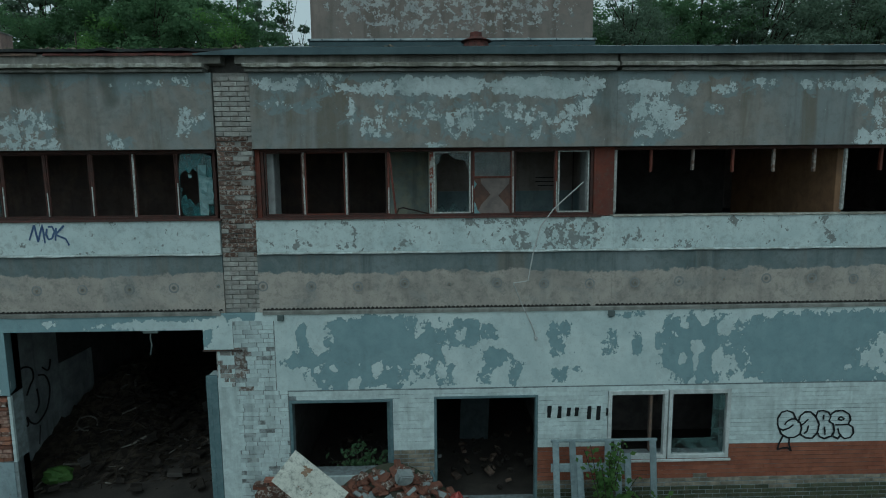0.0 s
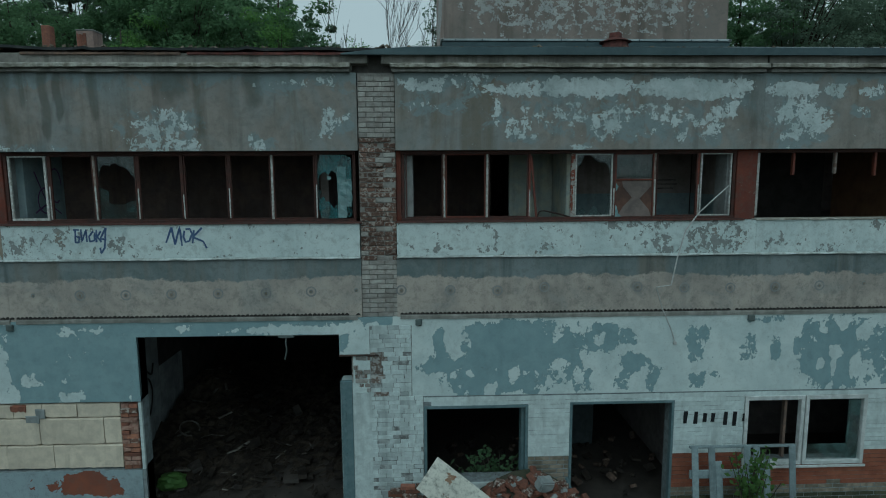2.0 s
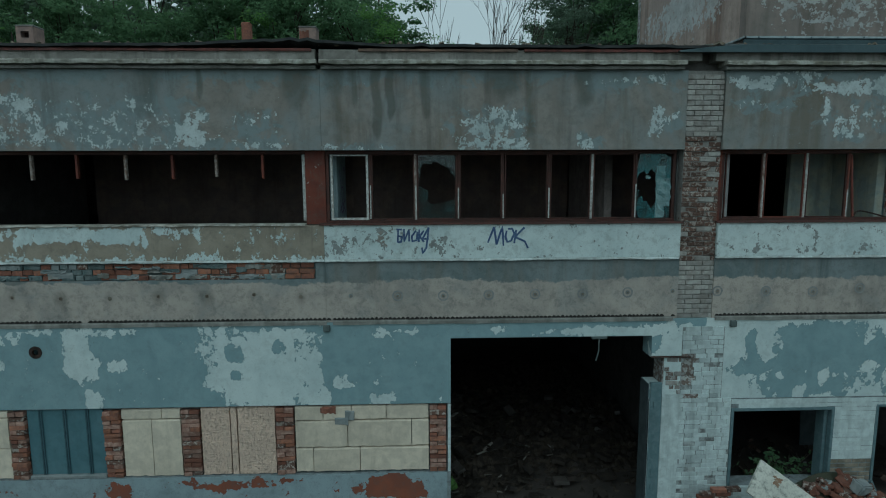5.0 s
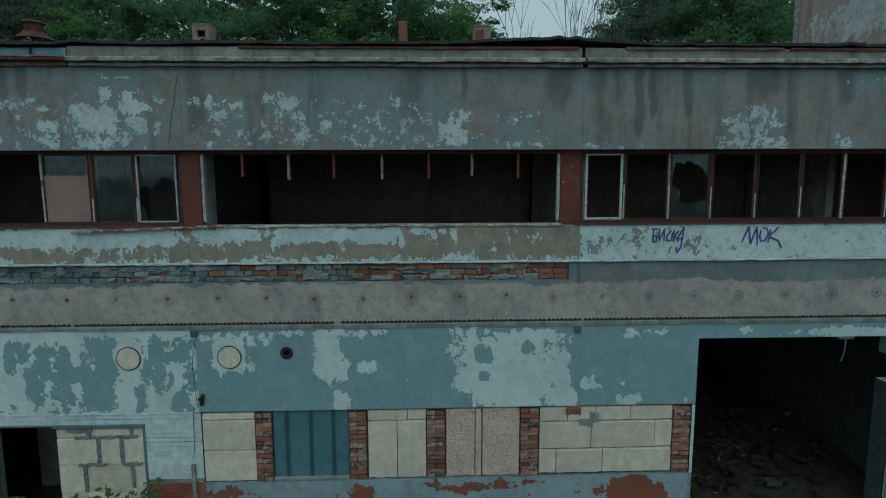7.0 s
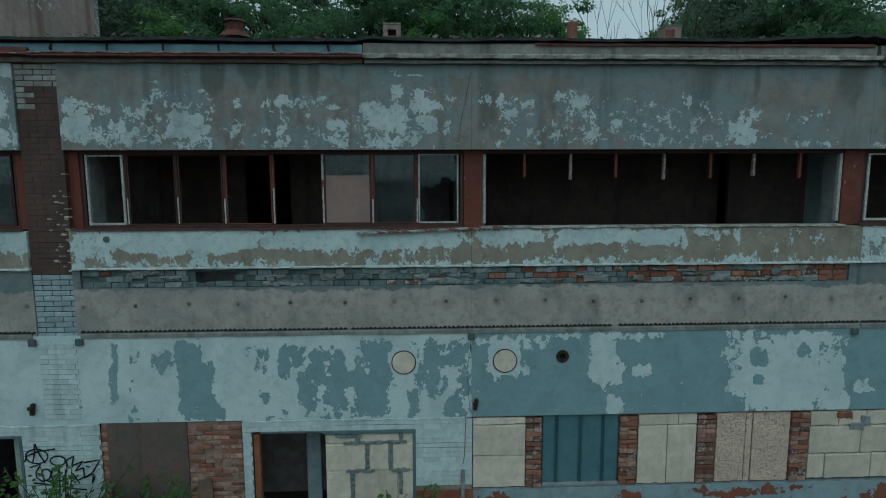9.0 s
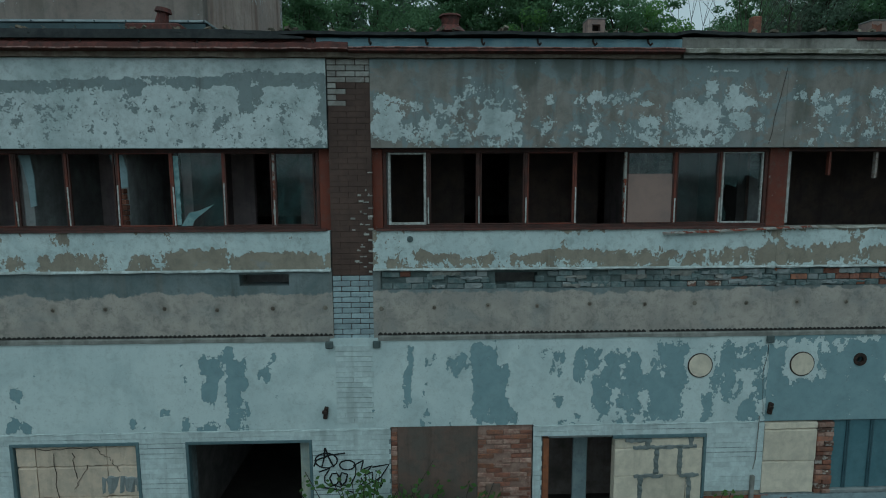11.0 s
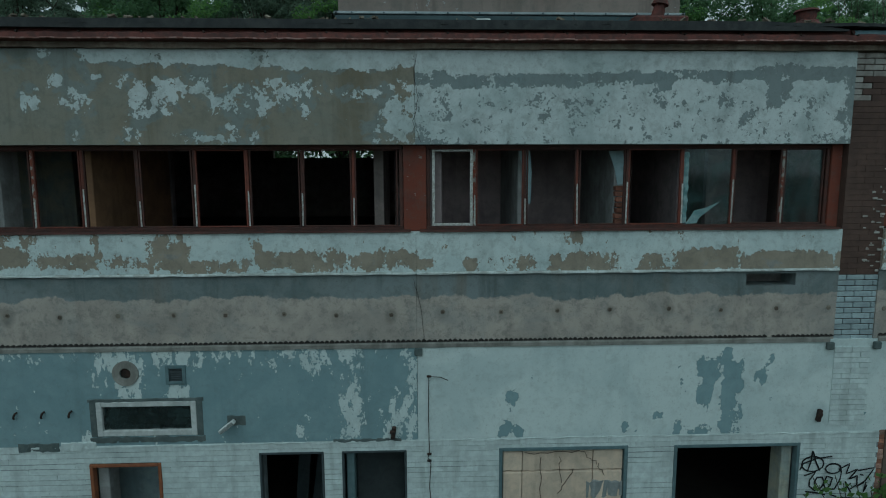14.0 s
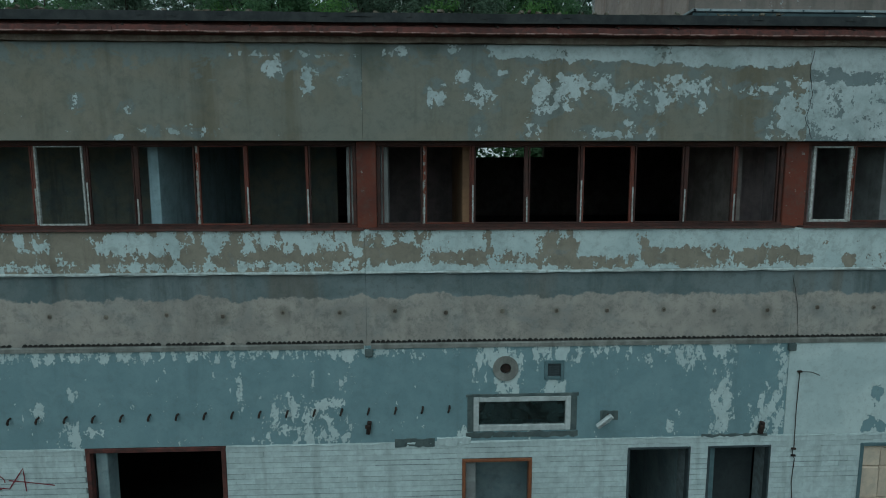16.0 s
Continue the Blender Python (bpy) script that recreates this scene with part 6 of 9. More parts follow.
for n, (joint, xl, xr, mulls) in enumerate(STRIPS):
    r = random.Random(40 + n)
    w = thing("window_%d" % (n + 1), ((xl + xr) / 2, YW, ZB), "ruined red-brown wooden window strip with missing panes" if n not in STUBBED else "gutted window strip with sawn-off mullion stubs", "window", "window strips", "structure")
    mb = MB()
    mb.box(xl, xr, YW - 0.01, YW + 0.08, ZT - 0.055, ZT, 0.004)
    part("head_rail", mb, M_RAIL, w)
    if n not in STUBBED:
        mb = MB()
        mb.box(xl, xr, YW - 0.03, YW + 0.09, ZB, ZB + 0.06, 0.004)
        part("bottom_rail", mb, M_RAIL, w)
        mb = MB()
        rough_bar(mb, xl - 0.1, xr + 0.1, F - 0.035, YW - 0.032, ZB - 0.003, ZB + 0.022, 0.3, 0.004, seed=n)
        part("sill_board", mb, M_RAIL, w)
    else:
        mb = MB()
        rough_bar(mb, xl - 0.05, xr, F - 0.03, YW + 0.08, ZB - 0.003, ZB + 0.02, 0.25, 0.009, seed=n)
        part("broken_sill", mb, M_LEDGE, w)
    for x in (xl + 0.024, xr - 0.024):
        mb = MB()
        mb.box(x - 0.024, x + 0.024, YW, YW + 0.07, ZB + 0.061, ZT - 0.056, 0.004)
        part("jamb", mb, M_PALEWOOD if n in STUBBED else M_RAIL, w)
    edges = (xl + 0.05, *mulls, xr - 0.05)
    for k, x in enumerate(mulls):
        stub = n in STUBBED and not (n == 0 and k == 5)
        zb = ZT - 0.056 - r.uniform(0.34, 0.40) if stub else ZB + 0.061
        mb = MB()
        lean = 0.0 if stub else r.uniform(-0.012, 0.012)
        half = 0.045 if (n, k) == (1, 3) else 0.019
        mb.box(-half, half, 0, 0.06, zb - ZB, ZT - 0.056 - ZB, 0.004, pose(x, YW + 0.005, ZB, 0, math.degrees(lean), 0))
        m = part("mullion", mb, r.choice((M_STUB, M_STUB, M_REDWOOD)) if stub else M_REDFLAKE if half > 0.02 else r.choice((M_RAIL, M_REDWOOD, M_REDWOOD, M_REDFLAKE) if n > 3 else (M_RAIL, M_STUB, M_REDWOOD, M_PALEWOOD)), w)
        if not stub:
            mb = MB()
            mb.box(0.006, 0.026, -0.006, -0.001, 0.02, r.uniform(0.35, 0.62), 0, pose(x - 0.012, YW + 0.005, ZB + 0.06, 0, math.degrees(lean), 0))
            part("worn_edge", mb, M_PALEWOOD, m)
    for k in SASHES.get(n, ()):
        if k + 1 < len(edges):
            a, b = edges[k] + 0.025, edges[k + 1] - 0.025
            part("sash", sash_frame(a, b, ZB + 0.065, ZT - 0.06, YW - 0.012, 0.036 if k == 0 else 0.024), M_PALEWOOD, w, "worn white window sash")
    for k in range(len(edges) - 1):
        if n not in STUBBED and k not in SASHES.get(n, ()) and r.random() < 0.7:
            part("sash", sash_frame(edges[k] + 0.022, edges[k + 1] - 0.022, ZB + 0.063, ZT - 0.058, YW + 0.002, 0.02), r.choice((M_RAIL, M_RAIL, M_REDWOOD)), w, "thin maroon window sash")
    for k in GLAZED.get(n, ()):
        a, b = edges[k] + 0.022, edges[k + 1] - 0.022
        size = HOLES.get((n, k), 0.0)
        teal = (n, k) == (2, 7)
        g = part("pane", broken_pane(a, b, ZB + 0.063, ZT - 0.058, YW + 0.028, ((a + b) / 2 + r.uniform(-0.1, 0.1) - (0.08 if teal else 0), 5.7 + r.uniform(-0.15, 0.15)), 0.24 if teal else size, 70 + 10 * n + k), M_GLASSTEAL if teal else M_GLASSDARK if n in (2, 5) or (n, k) in ((1, 4), (4, 5), (4, 7)) else M_GLASS, w, "broken dusty window pane" if size else "dusty window pane")
        g.visible_shadow = False

# pale film peeling off the teal pane
film = thing("peeling_film", (-3.75, YW, ZB), "pale film peeling off a teal window pane", "film")
for x, z0, z1, wid in ((-3.83, 5.22, 6.05, 0.07), (-3.72, 5.4, 5.85, 0.05), (-4.04, 5.84, 5.9, 0.026)):
    base = MB()
    rough_bar(base, z0, z1, YW + 0.018, YW + 0.024, -x - wid, -x + wid, 0.07, 0.022, seed=int(-x * 100))
    mb = MB()
    mb.v, mb.f = [(-c, b, a) for a, b, c in base.v], base.f
    part("flake", mb, M_PALEFILM, film)
mb = MB()
shard = ((-23.78, 5.21), (-23.62, 5.22), (-23.58, 5.30), (-23.30, 5.52), (-23.52, 5.43), (-23.66, 5.40), (-23.72, 5.30))
mb.v = [(x, YW + 0.02, z) for x, z in shard] + [(x, YW + 0.024, z) for x, z in shard]
mb.f = [tuple(range(7)), tuple(range(13, 6, -1))] + [(k, (k + 1) % 7, 7 + (k + 1) % 7, 7 + k) for k in range(7)]
solid("glass_shard", mb, M_PALEFILM, "pale broken glass shard standing in a window frame", "shard")
# red boarding between the strips
for a, b in ((2.685, 3.025), (-9.485, -9.175), (-15.305, -15.025), (-27.685, -27.375), (-33.465, -33.205), (-21.055, -20.905), (-21.795, -21.645), (-2.945, -2.865), (8.86, 9.3), (-39.5, -39.16)):
    mb = MB()
    mb.box(a, b, YW - 0.025, YW + 0.06, ZB + 0.002, ZT - 0.001, 0.006)
    solid("window_post", mb, M_POSTFLAKE, "red-brown painted timber post between window strips", "window post", "window posts", "structure")
# a sill board that has come away
mb = MB()
rough_bar(mb, -1.12, 1.12, -0.02, 0.02, -0.018, 0.018, 0.2, 0.004, seed=77)
mb.v = [pose(-15.78, F - 0.05, 5.125, 0, -2.2, 0) @ Vector(v) for v in mb.v]
solid("loose_sill_board", mb, M_REDFLAKE, "loose red-painted sill board hanging off the window", "board")
# hardboard in one window and shards
mb = MB()
mb.box(-17.38, -16.71, YW + 0.01, YW + 0.018, ZB + 0.065, 5.93)
solid("hardboard_sheet", mb, M_HARDBOARD, "pinkish hardboard sheet wedged in a window", "board")

# bared bricks at the end of one partition
t = thing("brick_end", (-24.66, 9.9, 4.5), "bare orange brick end of a partition wall", "bricks", kind="structure")
r = random.Random(83)
for row in range(16):
    lay(t, 0.13, 0.066, M_BRICKRED, -24.725 + r.uniform(-0.012, 0.012), 9.842 + r.uniform(-0.01, 0.006), 4.503 + 0.078 * row, r, 0.01)

# pale tapered pieces that paint light on the heads of two partitions
for label, outline in (("torn pale plaster strip at the end of a partition", ((-26.09, 6.22), (-25.93, 6.22), (-25.90, 5.95), (-25.905, 5.5), (-25.99, 5.48), (-26.0, 5.8), (-26.04, 6.05))),
                       ("torn pale plaster flap above a bare brick end", ((-24.82, 6.22), (-24.63, 6.22), (-24.585, 6.0), (-24.59, 5.76), (-24.68, 5.755), (-24.72, 5.95)))):
    mb = MB()
    n = len(outline)
    mb.v = [(x, 9.915 + 0.03 * (6.2 - z), z) for x, z in outline] + [(x, 9.935 + 0.03 * (6.2 - z), z) for x, z in outline]
    mb.f = [tuple(range(n)), tuple(range(2 * n - 1, n - 1, -1))] + [(k, (k + 1) % n, n + (k + 1) % n, n + k) for k in range(n)]
    solid("plaster_flap", mb, M_PLASTERB, label, "plaster")
base = MB()
rough_bar(base, 5.23, 6.2, YW + 0.016, YW + 0.022, 23.77, 23.845, 0.06, 0.016, seed=61)
mb = MB()
mb.v, mb.f = [(-c, b, a) for a, b, c in base.v], base.f
solid("peeling_film", mb, M_PALEFILM, "ragged pale film along the edge of a window pane", "film")

t = thing("torn_board", (1.0, YW + 0.1, ZB), "torn dull board standing in a window over a brown sheet", "board")
mb = MB()
rough_bar(mb, 0.675, 1.30, YW + 0.014, YW + 0.022, 5.205, 5.80, 0.08, 0.01, 19)
part("backing_sheet", mb, plain("brown_stained_sheet", (0.135, 0.075, 0.055), (0.085, 0.055, 0.045), 4, 0.85, 0.5, dirt=0.6), t, "brown stained hardboard sheet")
mb = MB()
outline = ((0.72, 5.21), (1.28, 5.21), (1.24, 5.32), (1.08, 5.50), (1.26, 5.70), (1.27, 5.79), (0.78, 5.79), (0.80, 5.70), (0.95, 5.52), (0.80, 5.36))
mb.v = [(x, YW + 0.002, z) for x, z in outline] + [(x, YW + 0.010, z) for x, z in outline]
n = len(outline)
mb.f = [tuple(range(n)), tuple(range(2 * n - 1, n - 1, -1))] + [(k, (k + 1) % n, n + (k + 1) % n, n + k) for k in range(n)]
part("sheet", mb, plain("dull_torn_board", (0.20, 0.165, 0.15), (0.14, 0.12, 0.11), 4, 0.85, 0.3, dirt=0.5), t)
mb = MB()
mb.box(0.665, 1.31, YW - 0.002, YW + 0.022, 5.802, 5.826, 0.003)
part("transom", mb, M_REDWOOD, t, "thin red-brown transom")
for outline in (((0.675, 5.205), (0.78, 5.205), (0.73, 5.26), (0.70, 5.37), (0.675, 5.40)), ((0.675, 5.62), (0.72, 5.70), (0.675, 5.76))):
    mb = MB()
    n = len(outline)
    mb.v = [(x, YW - 0.006, z) for x, z in outline] + [(x, YW + 0.001, z) for x, z in outline]
    mb.f = [tuple(range(n)), tuple(range(2 * n - 1, n - 1, -1))] + [(k, (k + 1) % n, n + (k + 1) % n, n + k) for k in range(n)]
    part("glass_flake", mb, M_PALEFILM, t, "pale broken glass flake")
# a broken sash bar and a bent rod in the next opening
mb = MB()
mb.box(-0.016, 0.016, 0, 0.03, 0, 1.0, 0.003, pose(-0.64, YW - 0.012, ZB + 0.07, 0, -5.5, 0))
solid("sash_bar", mb, M_REDWOOD, "broken red-brown sash bar leaning in the opening", "bar")
mb = MB()
mb.tube([(-0.63, YW, 5.21), (-0.59, YW - 0.01, 5.30), (-0.52, YW - 0.02, 5.315), (-0.3, YW - 0.02, 5.265), (-0.08, YW, 5.205)], 0.013, 7)
solid("bent_rod", mb, M_IRON, "bent black iron rod in the window", "rod")
# blue-grey dado along the wall behind
mb = MB()
mb.box(0.09, 2.79, 11.588, 11.599, 4.51, 5.52, 0.002)
solid("painted_dado", mb, M_PLASTER, "blue-grey painted dado on the inner wall", "dado", kind="structure")
mb = MB()
mb.box(2.812, 2.827, 10.3, 11.58, 4.503, 7.396, 0.002)
solid("plaster_lining", mb, M_PLASTERG2, "brown-grey plastered side wall of the upper room", "wall", kind="structure")
mb = MB()
mb.box(2.80, 2.811, 10.31, 11.57, 4.51, 5.52, 0.002)
solid("painted_dado", mb, M_PLASTER, "blue-grey painted dado on the side wall", "dado", kind="structure")

# ---- blocked openings ----
def slab(parent, x0, x1, z0, z1, m, y=F + 0.02, name="block", seed=0):
    mb = MB()
    rough_bar(mb, x0 + 0.006, x1 - 0.006, y, y + 0.16, z0 + 0.006, z1 - 0.005, 0.07, 0.007, int(x0 * 91 + z0 * 57))
    return part(name, mb, m, parent)


infill = thing("infill", (-11.2, F + 0.1, 1.0), "row of openings walled up with cream blocks and brick piers", "infill", kind="structure")
mb = MB()
mb.box(-15.17, -7.37, F + 0.16, F + 0.3, 1.021, 2.199)
part("backing", mb, M_CEMENT, infill)
for x0, x1, rows in ((-15.17, -14.34, ((1.03, 1.55, (0, 1)), (1.56, 2.06, (0, 1)), (2.07, 2.18, (0, 1)))), (-12.55, -11.61, ((1.03, 2.0, (0, 0.5, 1)), (2.01, 2.18, (0, 0.68, 1)))),
                     (-9.77, -7.58, ((1.05, 1.46, (0, 0.13, 0.48, 1)), (1.475, 1.93, (0, 0.39, 0.87, 1)), (1.945, 2.18, (0, 0.21, 0.42, 0.68, 1))))):
    for z0, z1, cut in rows:
        for a, b in zip(cut, cut[1:]):
            slab(infill, x0 + (x1 - x0) * a, x0 + (x1 - x0) * b, z0, z1, M_BLOCK, F + 0.012 + rnd.uniform(-0.004, 0.012))
for a, b in ((-11.29, -10.82), (-10.815, -10.71), (-10.70, -10.09)):
    ob = slab(infill, a, b, 1.03, 2.18, M_BLOCKROUGH, F + 0.015 + rnd.uniform(-0.006, 0.01), "rendered_panel")
r = random.Random(21)
for x0, x1 in ((-14.335, -14.075), (-12.845, -12.565), (-11.60, -11.30), (-10.08, -9.78), (-7.57, -7.285)):
    z = 1.025
    row = 0
    while z < 2.13:
        cut = (0, 0.98) if row % 2 else (0, 0.45, 0.98)
        for a, b in zip(cut, cut[1:]):
            w = (x1 - x0) * (b - a) - 0.008
            lay(infill, w, r.choice((0.066, 0.074, 0.060)), r.choice((M_BRICKRED, M_BRICKPALE, M_BRICKPALE, M_BRICKORANGE, M_BRICKWORN)), x0 + (x1 - x0) * a + 0.004, F - 0.004 + r.gauss(0, 0.012), z, r, 0.035)
        z += 0.076
        row += 1
for n, (x0, x1, z0, z1, m) in enumerate(((-9.35, -9.1, 2.06, 2.17, M_BRICKRED), (-9.12, -8.9, 1.86, 1.99, M_CEMENT), (-8.95, -8.8, 1.93, 2.1, M_CEMENT))):
    mb = MB()
    rough_bar(mb, x0, x1, F + 0.0, F + 0.02, z0, z1, 0.04, 0.015, seed=150 + n)
    part("repair_patch", mb, m, infill)
shutter = thing("shutter", (-13.46, F + 0.1, 1.07), "blue-grey ribbed sheet-metal shutter in a walled opening", "shutter")
mb = MB()
mb.box(-14.06, -12.86, F + 0.055, F + 0.075, 1.08, 2.19)
part("sheet", mb, M_SHUTTER, shutter)
for x in (-13.86, -13.83, -13.48, -13.45, -13.12, -13.09):
    mb = MB()
    mb.box(x - 0.012, x + 0.012, F + 0.03, F + 0.0545, 1.082, 2.188, 0.004)
    part("rib", mb, M_SHUTTERDARK, shutter)
mb = MB()
mb.box(-14.07, -12.85, F + 0.0, F + 0.15, 1.021, 1.075, 0.008)
part("threshold", mb, M_CEMENT, shutter)

# doorway half walled with mortared blocks
bay = thing("door_1", (-17.3, F + 0.1, 0), "open doorway half walled up with mortared cream blocks", "doorway", kind="structure")
for z0, cut in ((0.02, (0, 0.55, 1)), (0.40, (0, 0.3, 0.8, 1)), (0.88, (0, 0.28, 0.82, 1)), (1.36, (0, 0.47, 0.72, 1)), (1.80, (0, 0.35, 1))):
    z1 = {0.02: 0.40, 0.40: 0.88, 0.88: 1.36, 1.36: 1.80, 1.80: 1.96}[z0]
    for a, b in zip(cut, cut[1:]):
        slab(bay, -17.46 + 1.36 * a, -17.46 + 1.36 * b, z0, z1, M_BLOCK, F + 0.02 + rnd.uniform(0, 0.006))
r = random.Random(31)
for x0, x1, z0, z1 in ((-17.3, -16.9, 1.90, 1.975), (-17.18, -16.2, 1.79, 1.845), (-16.86, -16.78, 1.38, 1.8), (-16.5, -16.42, 1.37, 1.79), (-17.15, -16.7, 1.33, 1.39), (-16.45, -16.15, 1.33, 1.39), (-17.1, -17.02, 0.9, 1.34), (-16.34, -16.27, 0.95, 1.34), (-16.33, -16.26, 1.82, 1.98), (-17.0, -16.93, 1.82, 1.95)):
    mb = MB()
    if x1 - x0 > z1 - z0:
        rough_bar(mb, x0, x1, F + 0.008, F + 0.03, z0, z1, 0.04, 0.012, seed=int(r.random() * 999))
    else:
        base = MB()
        rough_bar(base, z0, z1, F + 0.008, F + 0.03, -x1, -x0, 0.04, 0.012, seed=int(r.random() * 999))
        mb.v, mb.f = [(-c, b, a) for a, b, c in base.v], base.f
    part("mortar_smear", mb, M_SMEAR, bay, "thick grey mortar smear")
mb = MB()
mb.box(-17.5, -16.07, F - 0.012, F + 0.05, 1.972, 2.028, 0.006)
mb.box(-16.1, -16.062, F - 0.012, F + 0.05, 0.3, 1.971, 0.006)
part("steel_frame", mb, M_TEAL, bay)
mb = MB()
mb.box(-18.555, -18.46, F + 0.02, F + 0.12, 0.0, 1.98, 0.008)
part("jamb", mb, M_ORANGEWOOD, bay, "bare orange-brown timber jamb")
mb = MB()
mb.box(-18.459, -17.47, F + 0.03, F + 0.25, 1.985, 2.028, 0.006)
part("lintel", mb, M_CEMENT, bay)
mb = MB()
mb.box(-17.9, -17.66, F + 0.75, F + 0.8, 0.0, 1.95, 0.01)
solid("door_leaf", mb, M_PLASTER, "grey-blue door leaf ajar inside the doorway", "door")

# boarded opening with ragged brick
M_BRICKBED = plain("reddish_mortar", (0.34, 0.23, 0.185), (0.24, 0.155, 0.125), 10, 0.95, 1.2, dirt=0.5)
board = thing("infill", (-19.8, F + 0.1, 0), "opening closed with weathered plywood and rough brick", "infill", kind="structure")
mb = MB()
mb.box(-20.74, -19.545, F + 0.002, F + 0.026, 0.02, 2.215, 0.004)
part("plywood_sheet", mb, M_PLYGREY, board, "dark weathered plywood sheet")
mb = MB()
mb.box(-20.83, -18.72, F + 0.028, F + 0.3, 0.0, 2.21)
part("backing", mb, M_BRICKBED, board)
r = random.Random(33)
for x0, x1 in ((-20.835, -20.745), (-19.54, -18.73)):
    z, row = 0.02, 0
    while z < 2.14:
        x = x0 - (0.12 if row % 2 else 0)
        while x < x1:
            p, q = max(x, x0), min(x + 0.24, x1)
            if q - p > 0.04:
                lay(board, q - p, r.choice((0.068, 0.06, 0.05)), r.choice((M_BRICKRED, M_BRICKPALE, M_BRICKPALE, M_BRICKORANGE)), p, F + 0.004 + abs(r.gauss(0, 0.014)), z, r, 0.035)
            x += 0.252
        z, row = z + 0.076, row + 1
mb = MB()
mb.box(-19.42, -19.2, F - 0.03, F + 0.0, 0.0, 1.30, 0.01)
solid("offcut_board", mb, M_PLYWOOD, "short brown board leaning on the brick", "board")

# cream-blocked window
w = thing("window_9", (-25.45, F + 0.1, 0.7), "steel-framed window walled up with cracked cream blocks", "window", kind="structure")
for z0, z1, cut in ((0.72, 1.2, (0, 0.3, 0.72, 1)), (1.21, 1.68, (0, 0.16, 0.75, 1)), (1.69, 2.0, (0, 0.16, 0.75, 1))):
    for a, b in zip(cut, cut[1:]):
        slab(w, -26.31 + 1.73 * a, -26.31 + 1.73 * b, z0, z1, M_PEACHBLOCK, F + 0.03 + rnd.uniform(0, 0.006))
mb = MB()
rough_bar(mb, -25.1, -24.58, F + 0.02, F + 0.04, 1.28, 1.52, 0.05, 0.03, seed=4)
part("cement_patch", mb, M_CEMENT, w, "grey cement patch")
for x0, z0, x1, z1 in ((-26.0, 1.95, -25.2, 1.98), (-25.2, 1.98, -24.95, 1.78), (-24.95, 1.78, -24.85, 1.6), (-25.5, 1.9, -25.45, 1.5), (-25.75, 1.9, -25.76, 1.2), (-25.3, 1.7, -25.5, 1.35)):
    mb = MB()
    mb.tube([(x0 + (x1 - x0) * k / 7 + rnd.uniform(-0.025, 0.025), F + 0.028, z0 + (z1 - z0) * k / 7 + rnd.uniform(-0.02, 0.02)) for k in range(8)], 0.0045, 4)
    part("crack", mb, M_IRON, w)


def steel_frame(x0, x1, z0, z1, parent, m=M_TEAL, t=0.05, foot=False):
    mb = MB()
    mb.box(x0, x0 + t, F - 0.012, F + 0.09, z0, z1, 0.005)
    mb.box(x1 - t, x1, F - 0.012, F + 0.09, z0, z1, 0.005)
    mb.box(x0 + t, x1 - t, F - 0.011, F + 0.089, z1 - t, z1, 0.005)
    if foot:
        mb.box(x0 + t, x1 - t, F - 0.011, F + 0.089, z0, z0 + t, 0.005)
    return part("steel_frame", mb, m, parent)


